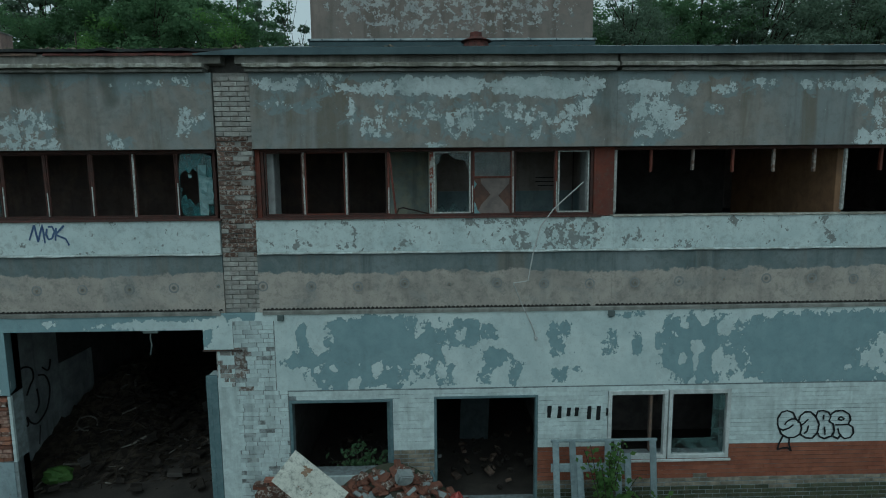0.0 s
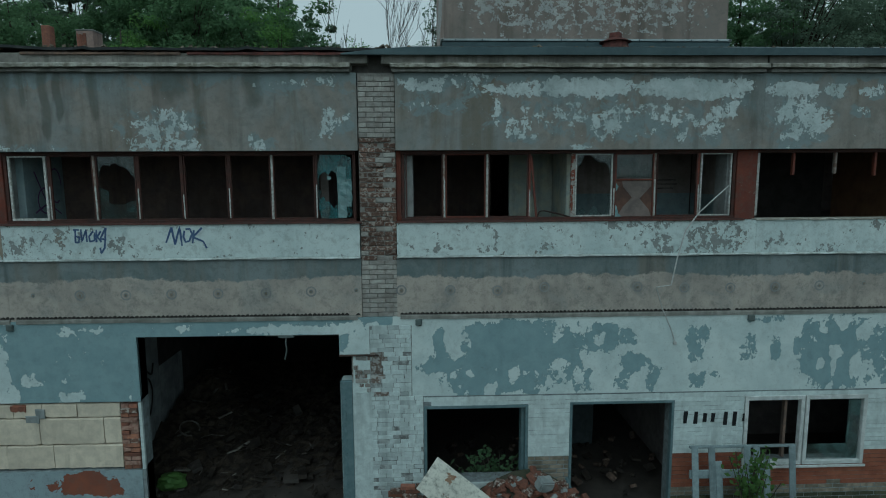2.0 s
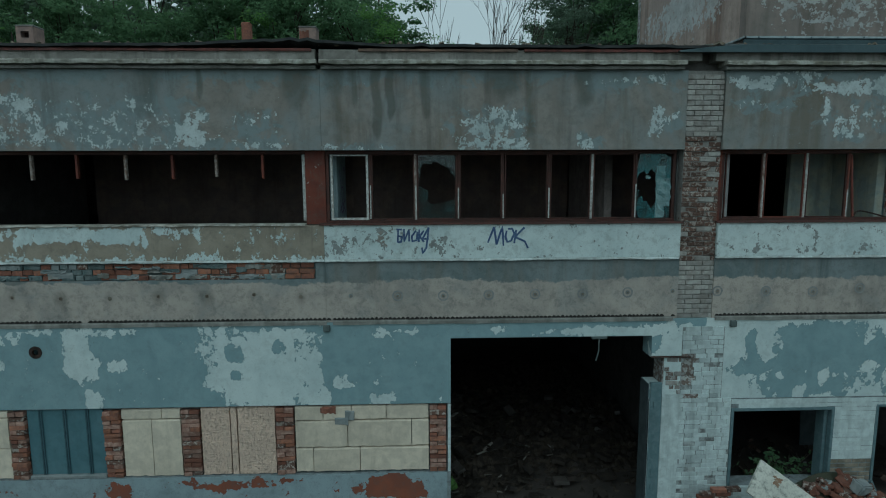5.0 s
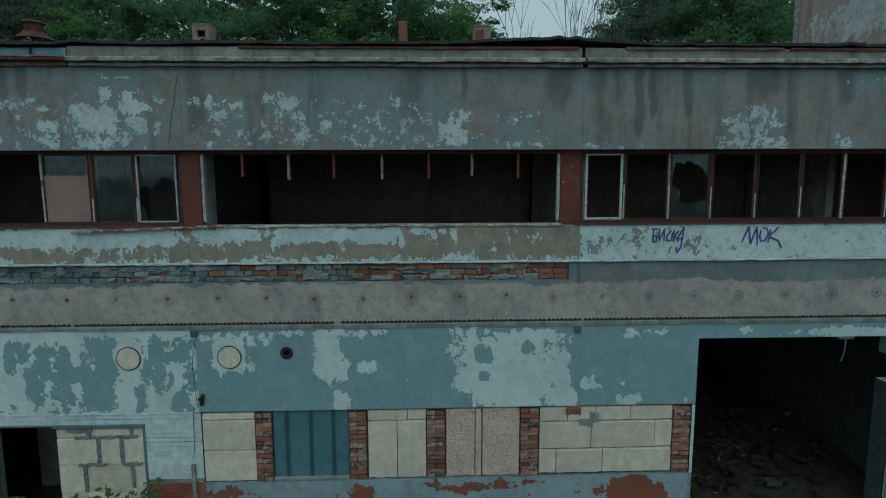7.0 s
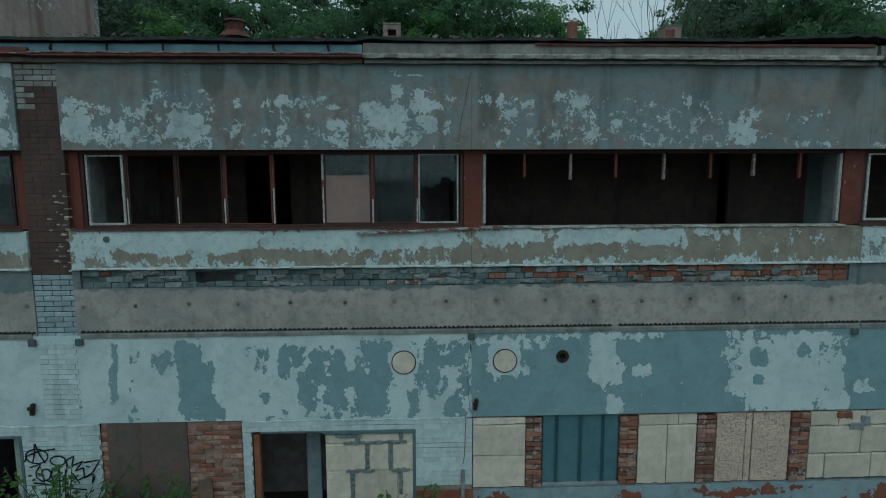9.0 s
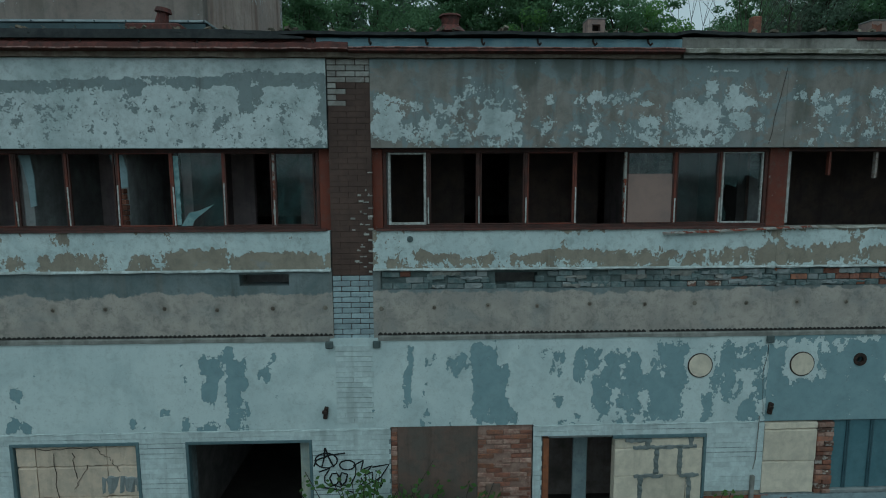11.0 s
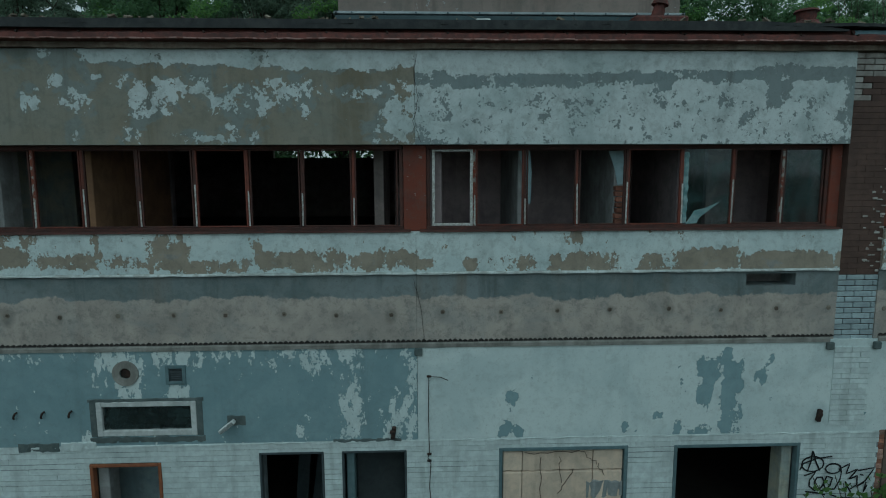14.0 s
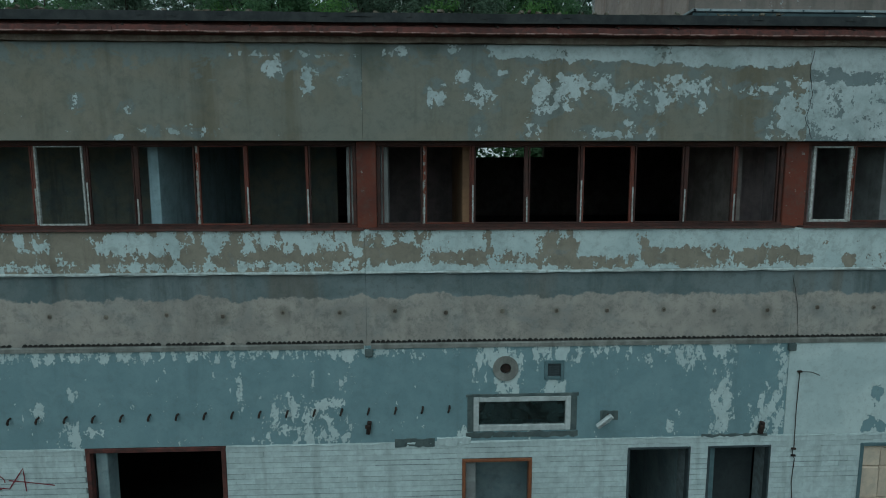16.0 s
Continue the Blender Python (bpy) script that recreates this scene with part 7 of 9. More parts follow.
steel_frame(*CREAM_WIN[:2], 0.7, 2.058, w, foot=True)
for n, (o, text) in enumerate(((DARK_WIN, "wide open doorway with a dark teal steel frame"), (DOORWAY, "gaping doorway with a dark teal steel frame"), (FAR_DOOR, "wide open doorway with a rusty red frame"), (DOOR_L, "narrow open doorway between white piers"), (DOOR_R, "narrow open doorway between white piers"), (ORANGE_DOOR, "doorway with an orange-brown timber frame"))):
    d = thing("door_%d" % (n + 2), ((o[0] + o[1]) / 2, F + 0.1, 0), text, "doorway", kind="structure")
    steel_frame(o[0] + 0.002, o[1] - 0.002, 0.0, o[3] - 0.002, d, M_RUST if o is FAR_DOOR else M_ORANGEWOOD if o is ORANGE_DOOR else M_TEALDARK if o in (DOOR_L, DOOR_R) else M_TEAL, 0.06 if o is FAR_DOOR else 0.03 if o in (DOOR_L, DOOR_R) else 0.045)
    if o is FAR_DOOR:
        mb = MB()
        mb.box(o[0] + 0.075, o[0] + 0.23, F + 0.1, F + 0.37, 0.0, 2.12, 0.01)
        part("reveal", mb, M_PLASTER, d)
    if o is DARK_WIN or o is ORANGE_DOOR:
        mb = MB()
        a, b = (o[1] - 0.2, o[1] - 0.05) if o is DARK_WIN else (o[0] + 0.05, o[0] + 0.2)
        mb.box(a, b, F + 0.1, F + 0.37, 0.0, o[3] - 0.08, 0.01)
        part("reveal", mb, M_YELLOWED if o is DARK_WIN else M_PLASTERW, d, "pale plastered reveal")
    if o is DOOR_R:
        mb = MB()
        mb.box(o[0] + 0.05, o[0] + 0.16, F + 0.1, F + 0.37, 0.0, 2.0, 0.01)
        part("reveal", mb, M_TEAL, d)
        mb = MB()
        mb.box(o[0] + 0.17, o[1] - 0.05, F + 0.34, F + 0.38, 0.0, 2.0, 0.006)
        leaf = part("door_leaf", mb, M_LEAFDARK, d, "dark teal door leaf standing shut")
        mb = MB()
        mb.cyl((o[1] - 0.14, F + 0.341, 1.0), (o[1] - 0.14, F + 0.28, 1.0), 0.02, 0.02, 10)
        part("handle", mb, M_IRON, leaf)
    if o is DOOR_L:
        # boards toned near black to sink into the unlit doorway
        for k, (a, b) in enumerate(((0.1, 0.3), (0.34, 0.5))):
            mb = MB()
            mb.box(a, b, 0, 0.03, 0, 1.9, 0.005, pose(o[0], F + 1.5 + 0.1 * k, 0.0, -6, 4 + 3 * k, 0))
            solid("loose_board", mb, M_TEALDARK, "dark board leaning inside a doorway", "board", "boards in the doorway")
w = thing("window_10", (-1.64, F + 0.1, 0.62), "glassless ground-floor window with a dark teal steel frame", "window", kind="structure")
steel_frame(-2.528, -0.752, 0.622, 2.028, w)
mb = MB()
mb.box(-0.86, -0.80, F + 0.09, F + 0.3, 0.66, 1.98, 0.006)
part("reveal", mb, M_TEAL, w)

# the pair of white windows
M_GLASSGREEN = pane_glass("greenish_dusty_pane", (0.10, 0.17, 0.165), 0.1, 0.6)
w = thing("window_11", (4.08, F + 0.05, 0.84), "pair of dirty white framed windows, the glass gone from one", "window", kind="structure")
for a, b in ((3.0, 4.05), (4.07, 5.16)):
    mb = MB()
    t = 0.065
    mb.box(a, a + t, F - 0.02, F + 0.08, 0.845, 2.108, 0.006)
    mb.box(b - t, b, F - 0.02, F + 0.08, 0.845, 2.108, 0.006)
    mb.box(a + t, b - t, F - 0.019, F + 0.079, 0.846, 0.915, 0.006)
    mb.box(a + t, b - t, F - 0.019, F + 0.079, 2.03, 2.107, 0.006)
    part("window_frame", mb, M_WINWHITE, w)
mb = MB()
mb.box(4.157, 5.073, F + 0.03, F + 0.036, 0.917, 1.2)
mb.box(4.86, 5.073, F + 0.03, F + 0.036, 1.201, 2.028)
g = part("pane", mb, M_GLASSGREEN, w, "remains of a dusty teal pane")
g.visible_shadow = False
mb = MB()
mb.box(3.78, 3.83, F + 0.12, F + 0.2, 0.92, 2.02, 0.006)
part("inner_jamb", mb, M_PLYWOOD, w)
mb = MB()
mb.box(2.98, 5.19, F - 0.05, F - 0.021, 0.80, 0.843, 0.005)
part("sill", mb, M_WINWHITE, w)

# the strip window, the round collar, the vent, the discs
w = thing("window_12", (-31.24, F + 0.05, 2.34), "low white-framed strip window with dark glass", "window", kind="structure")
mb = MB()
mb.box(-31.915, -31.84, F - 0.012, F + 0.07, 2.345, 2.835, 0.006)
mb.box(-30.64, -30.565, F - 0.012, F + 0.07, 2.345, 2.835, 0.006)
mb.box(-31.839, -30.641, F - 0.011, F + 0.069, 2.345, 2.425, 0.006)
mb.box(-31.839, -30.641, F - 0.011, F + 0.069, 2.765, 2.835, 0.006)
part("window_frame", mb, M_WINWHITE, w)
mb = MB()
mb.box(-31.838, -30.642, F + 0.03, F + 0.036, 2.427, 2.763)
part("pane", mb, M_GLASSBLACK, w, "black dusty glass")
mb = MB()
rough_bar(mb, -32.02, -30.46, F - 0.007, F + 0.002, 2.835, 2.895, 0.06, 0.008, seed=1)
rough_bar(mb, -32.02, -30.46, F - 0.007, F + 0.002, 2.25, 2.345, 0.06, 0.010, seed=2)
mb.box(-32.0, -31.917, F - 0.006, F + 0.002, 2.34, 2.84)
mb.box(-30.563, -30.48, F - 0.006, F + 0.002, 2.34, 2.84)
part("cement_surround", mb, M_DARKCEMENT, w, "ragged dark cement surround")
mb = MB()
mb.ring((-31.48, 3.24), 0.075, 0.175, F - 0.02, F + 0.002)
t = solid("pipe_collar", mb, M_CONCRETE, "round cement collar of an old pipe hole", "pipe collar")
mb = MB()
mb.cyl((-31.48, F + 0.02, 3.24), (-31.48, F + 0.3, 3.24), 0.074, 0.074, 16)
solid("pipe_hole_lining", mb, M_IRON, "rusty black pipe end inside the collar", "pipe")
v = thing("wall_vent", (-30.81, F, 3.21), "small grey wall vent with slats", "vent")
mb = MB()
mb.box(-30.945, -30.90, F - 0.02, F + 0.02, 3.075, 3.345, 0.004)
mb.box(-30.72, -30.675, F - 0.02, F + 0.02, 3.075, 3.345, 0.004)
mb.box(-30.899, -30.721, F - 0.019, F + 0.019, 3.075, 3.12, 0.004)
mb.box(-30.899, -30.721, F - 0.019, F + 0.019, 3.30, 3.345, 0.004)
part("vent_frame", mb, M_TEAL, v)
for k in range(6):
    mb = MB()
    mb.box(-0.088, 0.088, -0.018, 0.018, -0.002, 0.002, 0, pose(-30.81, F + 0.005, 3.135 + 0.03 * k, 35))
    part("slat", mb, M_TEALDARK, v)
for x in (-16.23, -14.68):
    d = thing("wall_disc", (x, F, 3.10), "round cream cover plate with a dark rim on the wall", "cover plate", "wall discs")
    mb = MB()
    mb.cyl((x, F + 0.0, 3.10), (x, F - 0.02, 3.10), 0.175, 0.172, 28)
    part("plate", mb, M_BLOCK, d)
    mb = MB()
    mb.ring((x, 3.10), 0.174, 0.188, F - 0.014, F - 0.002, 28)
    part("rim", mb, M_IRON, d)
mb = MB()
mb.ring((-13.79, 3.155), 0.05, 0.10, F - 0.012, F + 0.03, 18)
solid("pipe_collar", mb, M_IRON, "dark pipe end in the wall", "pipe")

for n, (x0, x1, z0, z1, m) in enumerate(((-33.0, -32.45, 2.14, 2.27, M_DARKCEMENT), (-32.42, -31.95, 2.15, 2.28, M_WBRICK), (-30.15, -29.9, 2.47, 2.62, M_DARKCEMENT), (-28.7, -27.75, 2.2, 2.25, M_DARKCEMENT))):
    mb = MB()
    rough_bar(mb, x0, x1, F - 0.008, F + 0.003, z0, z1, 0.05, 0.012, seed=130 + n)
    solid("cement_patch", mb, m, "trowelled cement patch on the wall" if m is M_DARKCEMENT else "white painted cement patch on the wall", "patch", "cement patches", "structure")
c = thing("floodlight", (-30.1, F, 2.5), "small white floodlight hanging askew on the wall", "lamp")
mb = MB()
mb.box(-0.13, 0.13, -0.05, 0.03, -0.03, 0.03, 0.012, pose(-30.12, F - 0.1, 2.50, 0, -38, 0))
lamp_box = part("housing", mb, M_WINWHITE, c)
mb = MB()
mb.box(-0.11, 0.11, -0.056, -0.051, -0.021, 0.021, 0.002, pose(-30.12, F - 0.1, 2.50, 0, -38, 0))
part("lens", mb, M_GLASS, lamp_box, "dusty glass front")
mb = MB()
mb.tube([(-30.04, F + 0.005, 2.56), (-30.06, F - 0.07, 2.55)], 0.014, 8)
part("bracket", mb, M_IRON, c)
# plugs at the panel joints, corner brackets, hooks, bolts
for x in (3.0, -2.6, -9.2, -15.2, -21.7, -21.02, -27.5, -33.33):
    mb = MB()
    mb.box(x - 0.055, x + 0.055, F - 0.05, F - 0.0005, 3.44, 3.545, 0.012)
    solid("joint_plug", mb, M_DARKCEMENT, "dark weathered concrete stub at a panel joint", "stub", "joint plugs")
for x, z in ((-27.86, 2.33), (-21.78, 2.47), (-15.13, 2.42), (-33.35, 2.44)):
    mb = MB()
    mb.box(-0.03, 0.03, -0.06, -0.0005, -0.09, 0.09, 0.01, pose(x, F, z, 0, 8, 0))
    mb.box(-0.05, 0.015, -0.09, -0.055, 0.0, 0.05, 0.008, pose(x, F, z, 0, 8, 0))
    solid("wall_bracket", mb, M_IRON, "rusted iron lamp bracket on the wall", "bracket", "wall brackets")
for k in range(20):
    x, z = -39.2 + 0.366 * k, 2.62 + 0.004 * k
    mb = MB()
    mb.tube([(x, F + 0.01, z + 0.02), (x, F - 0.045, z + 0.015), (x - 0.012, F - 0.055, z - 0.03), (x - 0.02, F - 0.035, z - 0.055)], 0.015, 6)
    solid("wall_hook", mb, M_IRON, "black iron hook in the wall", "hook", "wall hooks")
r = random.Random(51)
M_BOLTMARK = plain("bolt_stain", (0.25, 0.22, 0.18), (0.17, 0.155, 0.125), 12, 0.95, 0.7)
M_RINGMARK = plain("dark_washer_ring", (0.215, 0.23, 0.235), (0.29, 0.29, 0.28), 14, 0.95, 0.8)
M_BOLTHEAD = plain("rusted_bolt_head", (0.13, 0.105, 0.085), (0.09, 0.075, 0.06), 20, 0.9, 0.6)
M_BOLTBLUE = plain("bluish_bolt_patch", (0.245, 0.275, 0.28), (0.19, 0.20, 0.20), 12, 0.95, 0.7)
for x, z, w, s in BOLTS:
    t = thing("anchor_bolt", (x, F + 0.01, z), "rusted anchor bolt head in a stain of rust", "bolt", "anchor bolts")
    mb = MB()
    mb.cyl((x, F + 0.0125, z), (x, F + 0.0085, z), 0.034, 0.028, 12)
    part("mortar_patch", mb, M_BOLTMARK if x < -9.2 else M_BOLTBLUE, t)
    if x > -9.3 and s > 0.35:
        mb = MB()
        mb.ring((x, z), 0.062, 0.088, F + 0.0095, F + 0.0125, 18)
        part("washer_mark", mb, M_RINGMARK, t)
    mb = MB()
    h = r.uniform(0.013, 0.022)
    mb.box(-h, h, F + 0.002, F + 0.0083, -h, h, 0.003, pose(x, 0, z, 0, r.uniform(-20, 20), 0))
    part("bolt_head", mb, M_BOLTHEAD if s > 0.4 and x < -9.2 else M_BOLTMARK, t)

# cracks and a cable down the far joints
for pts in (((-27.5, 7.45), (-27.53, 7.2), (-27.47, 6.9), (-27.55, 6.6), (-27.44, 6.32)), ((-27.42, 5.1), (-27.5, 4.85), (-27.46, 4.6)), ((-27.55, 4.5), (-27.45, 4.1), (-27.42, 3.65)),
            ((-15.22, 7.4), (-15.3, 7.0), (-15.42, 6.35)), ((-15.2, 3.4), (-15.27, 2.9), (-15.22, 2.3))):
    mb = MB()
    fine = []
    for (ax, az), (bx, bz) in zip(pts, pts[1:]):
        for k in range(4):
            f = k / 4
            fine.append((ax + (bx - ax) * f + rnd.uniform(-0.012, 0.012), F - 0.003, az + (bz - az) * f))
    fine.append((pts[-1][0], F - 0.003, pts[-1][1]))
    mb.tube(fine, 0.0032, 4)
    solid("joint_cable", mb, M_IRON, "thin dark cord hanging down a panel joint", "cord", "joint cords")
mb = MB()
mb.tube([(-27.1, F - 0.06, 3.09), (-27.2, F - 0.04, 3.13), (-27.36, F - 0.02, 3.135), (-27.37, F - 0.02, 2.6), (-27.36, F - 0.02, 2.02), (-27.38, F - 0.02, 1.95), (-27.34, F - 0.02, 1.85), (-27.36, F - 0.02, 1.5), (-27.33, F - 0.02, 1.2), (-27.35, F - 0.02, 0.0)], 0.006, 6)
for z in (3.135, 2.0, 1.9):
    mb.box(-27.39, -27.33, F - 0.035, F - 0.001, z - 0.012, z + 0.012, 0.004)
solid("wall_cable", mb, M_IRON, "dark cable running down the wall", "cable")
mb = MB()
mb.tube([(-15.28, F - 0.02, 2.3), (-15.3, F - 0.02, 1.6), (-15.33, F - 0.02, 1.45)], 0.007, 6)
mb.box(-15.36, -15.30, F - 0.05, F - 0.001, 0.0, 1.35, 0.006)
solid("downpipe", mb, M_CONCRETE, "grey pipe stub with a cord at the wall", "pipe")
# the bent aerial wire
mb = MB()
mb.tube([(2.45, F - 0.10, 5.72), (2.25, F - 0.13, 5.55), (1.95, F - 0.15, 5.28), (1.74, F - 0.16, 5.0), (1.62, F - 0.17, 4.55), (1.54, F - 0.17, 4.1), (1.3, F - 0.15, 4.06)], 0.011, 6)
mb.tube([(1.3, F - 0.15, 4.06), (1.45, F - 0.06, 3.7), (1.64, F - 0.035, 3.3), (1.71, F - 0.02, 3.1)], 0.009, 6)
mb.box(1.69, 1.74, F - 0.04, F - 0.0005, 3.05, 3.1, 0.005)
solid("hanging_wire", mb, M_WIRE, "bent pale wire hanging down the front", "wire")
# steel jamb of the gate
mb = MB()
mb.box(-3.915, -3.72, F - 0.02, F + 0.05, 0.0, 2.50, 0.008)
for k in range(9):
    mb.box(-3.86, -3.825, F - 0.034, F - 0.021, 0.15 + 0.24 * k, 0.27 + 0.24 * k, 0.003)
solid("gate_jamb", mb, M_TEAL, "teal-painted steel gate jamb with a row of slots", "gate jamb")
mb = MB()
mb.box(-3.715, -3.40, F - 0.010, F + 0.0, 0.0, 2.30, 0.004)
solid("plaster_strip", mb, plain("white_plaster", (0.60, 0.68, 0.67), (0.48, 0.55, 0.55), 6, 0.85, 0.6, dirt=0.5, streak=0.4), "smooth white plaster strip beside the gate", "plaster", kind="structure")


mb = MB()
mb.tube([(-4.78, F + 0.02, 3.31), (-4.80, F + 0.0, 3.18), (-4.79, F + 0.02, 3.05), (-4.83, F + 0.03, 2.88)], 0.012, 5)
mb.box(-4.92, -4.66, F - 0.01, F + 0.06, 3.25, 3.30, 0.012)
solid("hanging_scrap", mb, M_DARKCEMENT, "torn grey scrap hanging from the gate lintel", "scrap")
# ---- spray paint ----
SIDE = None                              # stands for the partition wall behind the third strip


def stroke(name, lines, m, width, label, y=F - 0.010, kind="graffiti"):
    """Paint lines on the wall, each with a round-ended run of short pieces."""
    t = thing(name, (lines[0][0][0], y, lines[0][0][1]) if y is not SIDE else (-9.03, 10.5, 5.5), label, kind)
    for j, pts in enumerate(lines):
        mb = MB()
        yy = (y or 0.0) - 0.0006 * (j % 7)
        fine = []
        for a, b in zip(pts, pts[1:]):
            for k in range(5):
                fine.append((a[0] + (b[0] - a[0]) * k / 5, a[1] + (b[1] - a[1]) * k / 5))
        fine.append(pts[-1])
        side = []
        for k, p in enumerate(fine):
            q0, q1 = fine[max(0, k - 1)], fine[min(len(fine) - 1, k + 1)]
            dx, dz = q1[0] - q0[0], q1[1] - q0[1]
            n = math.hypot(dx, dz) or 1
            w = width * (0.85 + 0.3 * noise.noise((p[0] * 9, p[1] * 9, j))) / 2
            side.append(((p[0] - dz / n * w, p[1] + dx / n * w), (p[0] + dz / n * w, p[1] - dx / n * w)))
        for a, b in side:
            mb.v += [(a[0], yy, a[1]), (b[0], yy, b[1])] if y is not SIDE else [(-9.026 + 0.0006 * j, a[0], a[1]), (-9.026 + 0.0006 * j, b[0], b[1])]
        mb.f += [(2 * k, 2 * k + 1, 2 * k + 3, 2 * k + 2) for k in range(len(side) - 1)]
        part("stroke", mb, m, t)
    return t


def loop(cx, cz, rx, rz, a0=0, a1=360, n=14, tilt=0.0):
    out = []
    for k in range(n + 1):
        a = radians(a0 + (a1 - a0) * k / n)
        out.append((cx + rx * math.cos(a) + tilt * math.sin(a) * rz, cz + rz * math.sin(a)))
    return out


# black throw-up in bubble shapes on the white brick
BUBBLE_A = [[(6.34, 1.53), (6.28, 1.65), (6.17, 1.69), (6.07, 1.66), (6.01, 1.55), (6.02, 1.43), (6.09, 1.26), (6.2, 1.19), (6.33, 1.19), (6.43, 1.25), (6.45, 1.36), (6.42, 1.46), (6.34, 1.53)], [(6.14, 1.43), (6.19, 1.5), (6.27, 1.54), (6.34, 1.53)], [(6.02, 1.38), (6.12, 1.33), (6.23, 1.37), (6.3, 1.43)], [(6.38, 1.46), (6.41, 1.59), (6.49, 1.66), (6.59, 1.66), (6.69, 1.57), (6.76, 1.43), (6.74, 1.27), (6.65, 1.17), (6.53, 1.18), (6.43, 1.25)], [(6.43, 1.41), (6.5, 1.46), (6.56, 1.53)], [(6.5, 1.26), (6.55, 1.3), (6.57, 1.41)]]
BUBBLE_B = [[(6.69, 1.57), (6.72, 1.67), (6.81, 1.68), (6.91, 1.65), (6.96, 1.57), (6.93, 1.48), (7.01, 1.43), (7.04, 1.3), (6.99, 1.2), (6.87, 1.16), (6.78, 1.2), (6.74, 1.27)], [(6.83, 1.6), (6.83, 1.51)], [(6.86, 1.38), (6.88, 1.23)], [(6.94, 1.59), (7.04, 1.67), (7.18, 1.67), (7.29, 1.6), (7.32, 1.5), (7.28, 1.42), (7.37, 1.36), (7.39, 1.25), (7.34, 1.17), (7.24, 1.15), (7.15, 1.21), (7.12, 1.15), (7.02, 1.2), (7.04, 1.3)], [(7.09, 1.52), (7.14, 1.56), (7.21, 1.52), (7.15, 1.49), (7.09, 1.52)], [(7.04, 1.41), (7.18, 1.41), (7.31, 1.42)], [(7.1, 1.35), (7.13, 1.25), (7.18, 1.21)]]
BUBBLE_FOOT = [[(6.13, 1.24), (6.06, 1.08), (6.04, 0.97), (6.14, 1), (6.23, 1), (6.29, 0.94), (6.24, 1.08), (6.24, 1.19)]]
stroke("graffiti", BUBBLE_A + BUBBLE_B + BUBBLE_FOOT, M_BLACKPAINT, 0.036, "black bubble-shaped graffiti letters outlined on white brick")
# faint unreadable scrawls on the wall of an upper room
stroke("graffiti", [[(2.05, 5.78), (2.5, 5.78)], [(2.05, 5.70), (2.52, 5.70)], [(2.1, 5.62), (2.45, 5.62)]], M_BLACKPAINT, 0.02, "faint dark scrawl bars on the inner wall", 11.58)
stroke("graffiti", [[(2.84, 5.76), (3.0, 5.76)], [(2.84, 5.66), (3.0, 5.66)], [(2.85, 5.56), (2.98, 5.56)], [(2.85, 5.46), (2.98, 5.46)]], M_BLACKPAINT, 0.02, "faint dark scrawl bars on the inner wall", 11.58)
def rounded(line, steps=5):
    """A smooth line through the given points."""
    out = []
    for k in range(len(line) - 1):
        p = [Vector(line[min(max(j, 0), len(line) - 1)]) for j in (k - 1, k, k + 1, k + 2)]
        for j in range(steps):
            u = j / steps
            out.append(tuple(0.5 * (2 * p[1] + (p[2] - p[0]) * u + (2 * p[0] - 5 * p[1] + 4 * p[2] - p[3]) * u * u + (3 * p[1] - p[0] - 3 * p[2] + p[3]) * u ** 3)))
    return out + [line[-1]]


# scrawl inside the gate
t = thing("graffiti", (-8.2, 12.2, 1.0), "black looping scrawl with runs on the wall inside the gate", "graffiti")
for line in ([(11.13, 2.07), (11.33, 2.11), (11.54, 2.01), (11.57, 1.81), (11.45, 1.68), (11.33, 1.52)], [(11.72, 1.81), (11.92, 1.73), (12.03, 1.46), (11.96, 1.16), (11.83, 0.97), (11.57, 0.84), (11.38, 0.93), (11.28, 1.09), (11.29, 0.92), (11.11, 0.93)],
             [(11.21, 0.9), (11.19, 0.48)], [(11.63, 0.76), (11.56, 0.38)], [(11.86, 1.93), (12.04, 1.81), (12.14, 2.02)], [(11.64, 1.55), (11.66, 1.23), (11.53, 1.07)]):
    mb = MB()
    mb.tube([(-8.214, y, z) for y, z in rounded(line)], 0.01 if len(line) == 2 else 0.019, 6)
    part("stroke", mb, M_BLACKPAINT, t)
# a name in thick black paint, given as bars
stroke("graffiti", [[(1.96, 1.64), (1.97, 1.86)], [(2.14, 1.63), (2.15, 1.85)], [(2.30, 1.66), (2.31, 1.82)], [(2.44, 1.66), (2.45, 1.82)], [(2.66, 1.60), (2.67, 1.84)], [(2.82, 1.58), (2.83, 1.84)], [(2.99, 1.66), (3.0, 1.80)]], M_BLACKPAINT, 0.085, "row of black spray-paint bars on white brick")
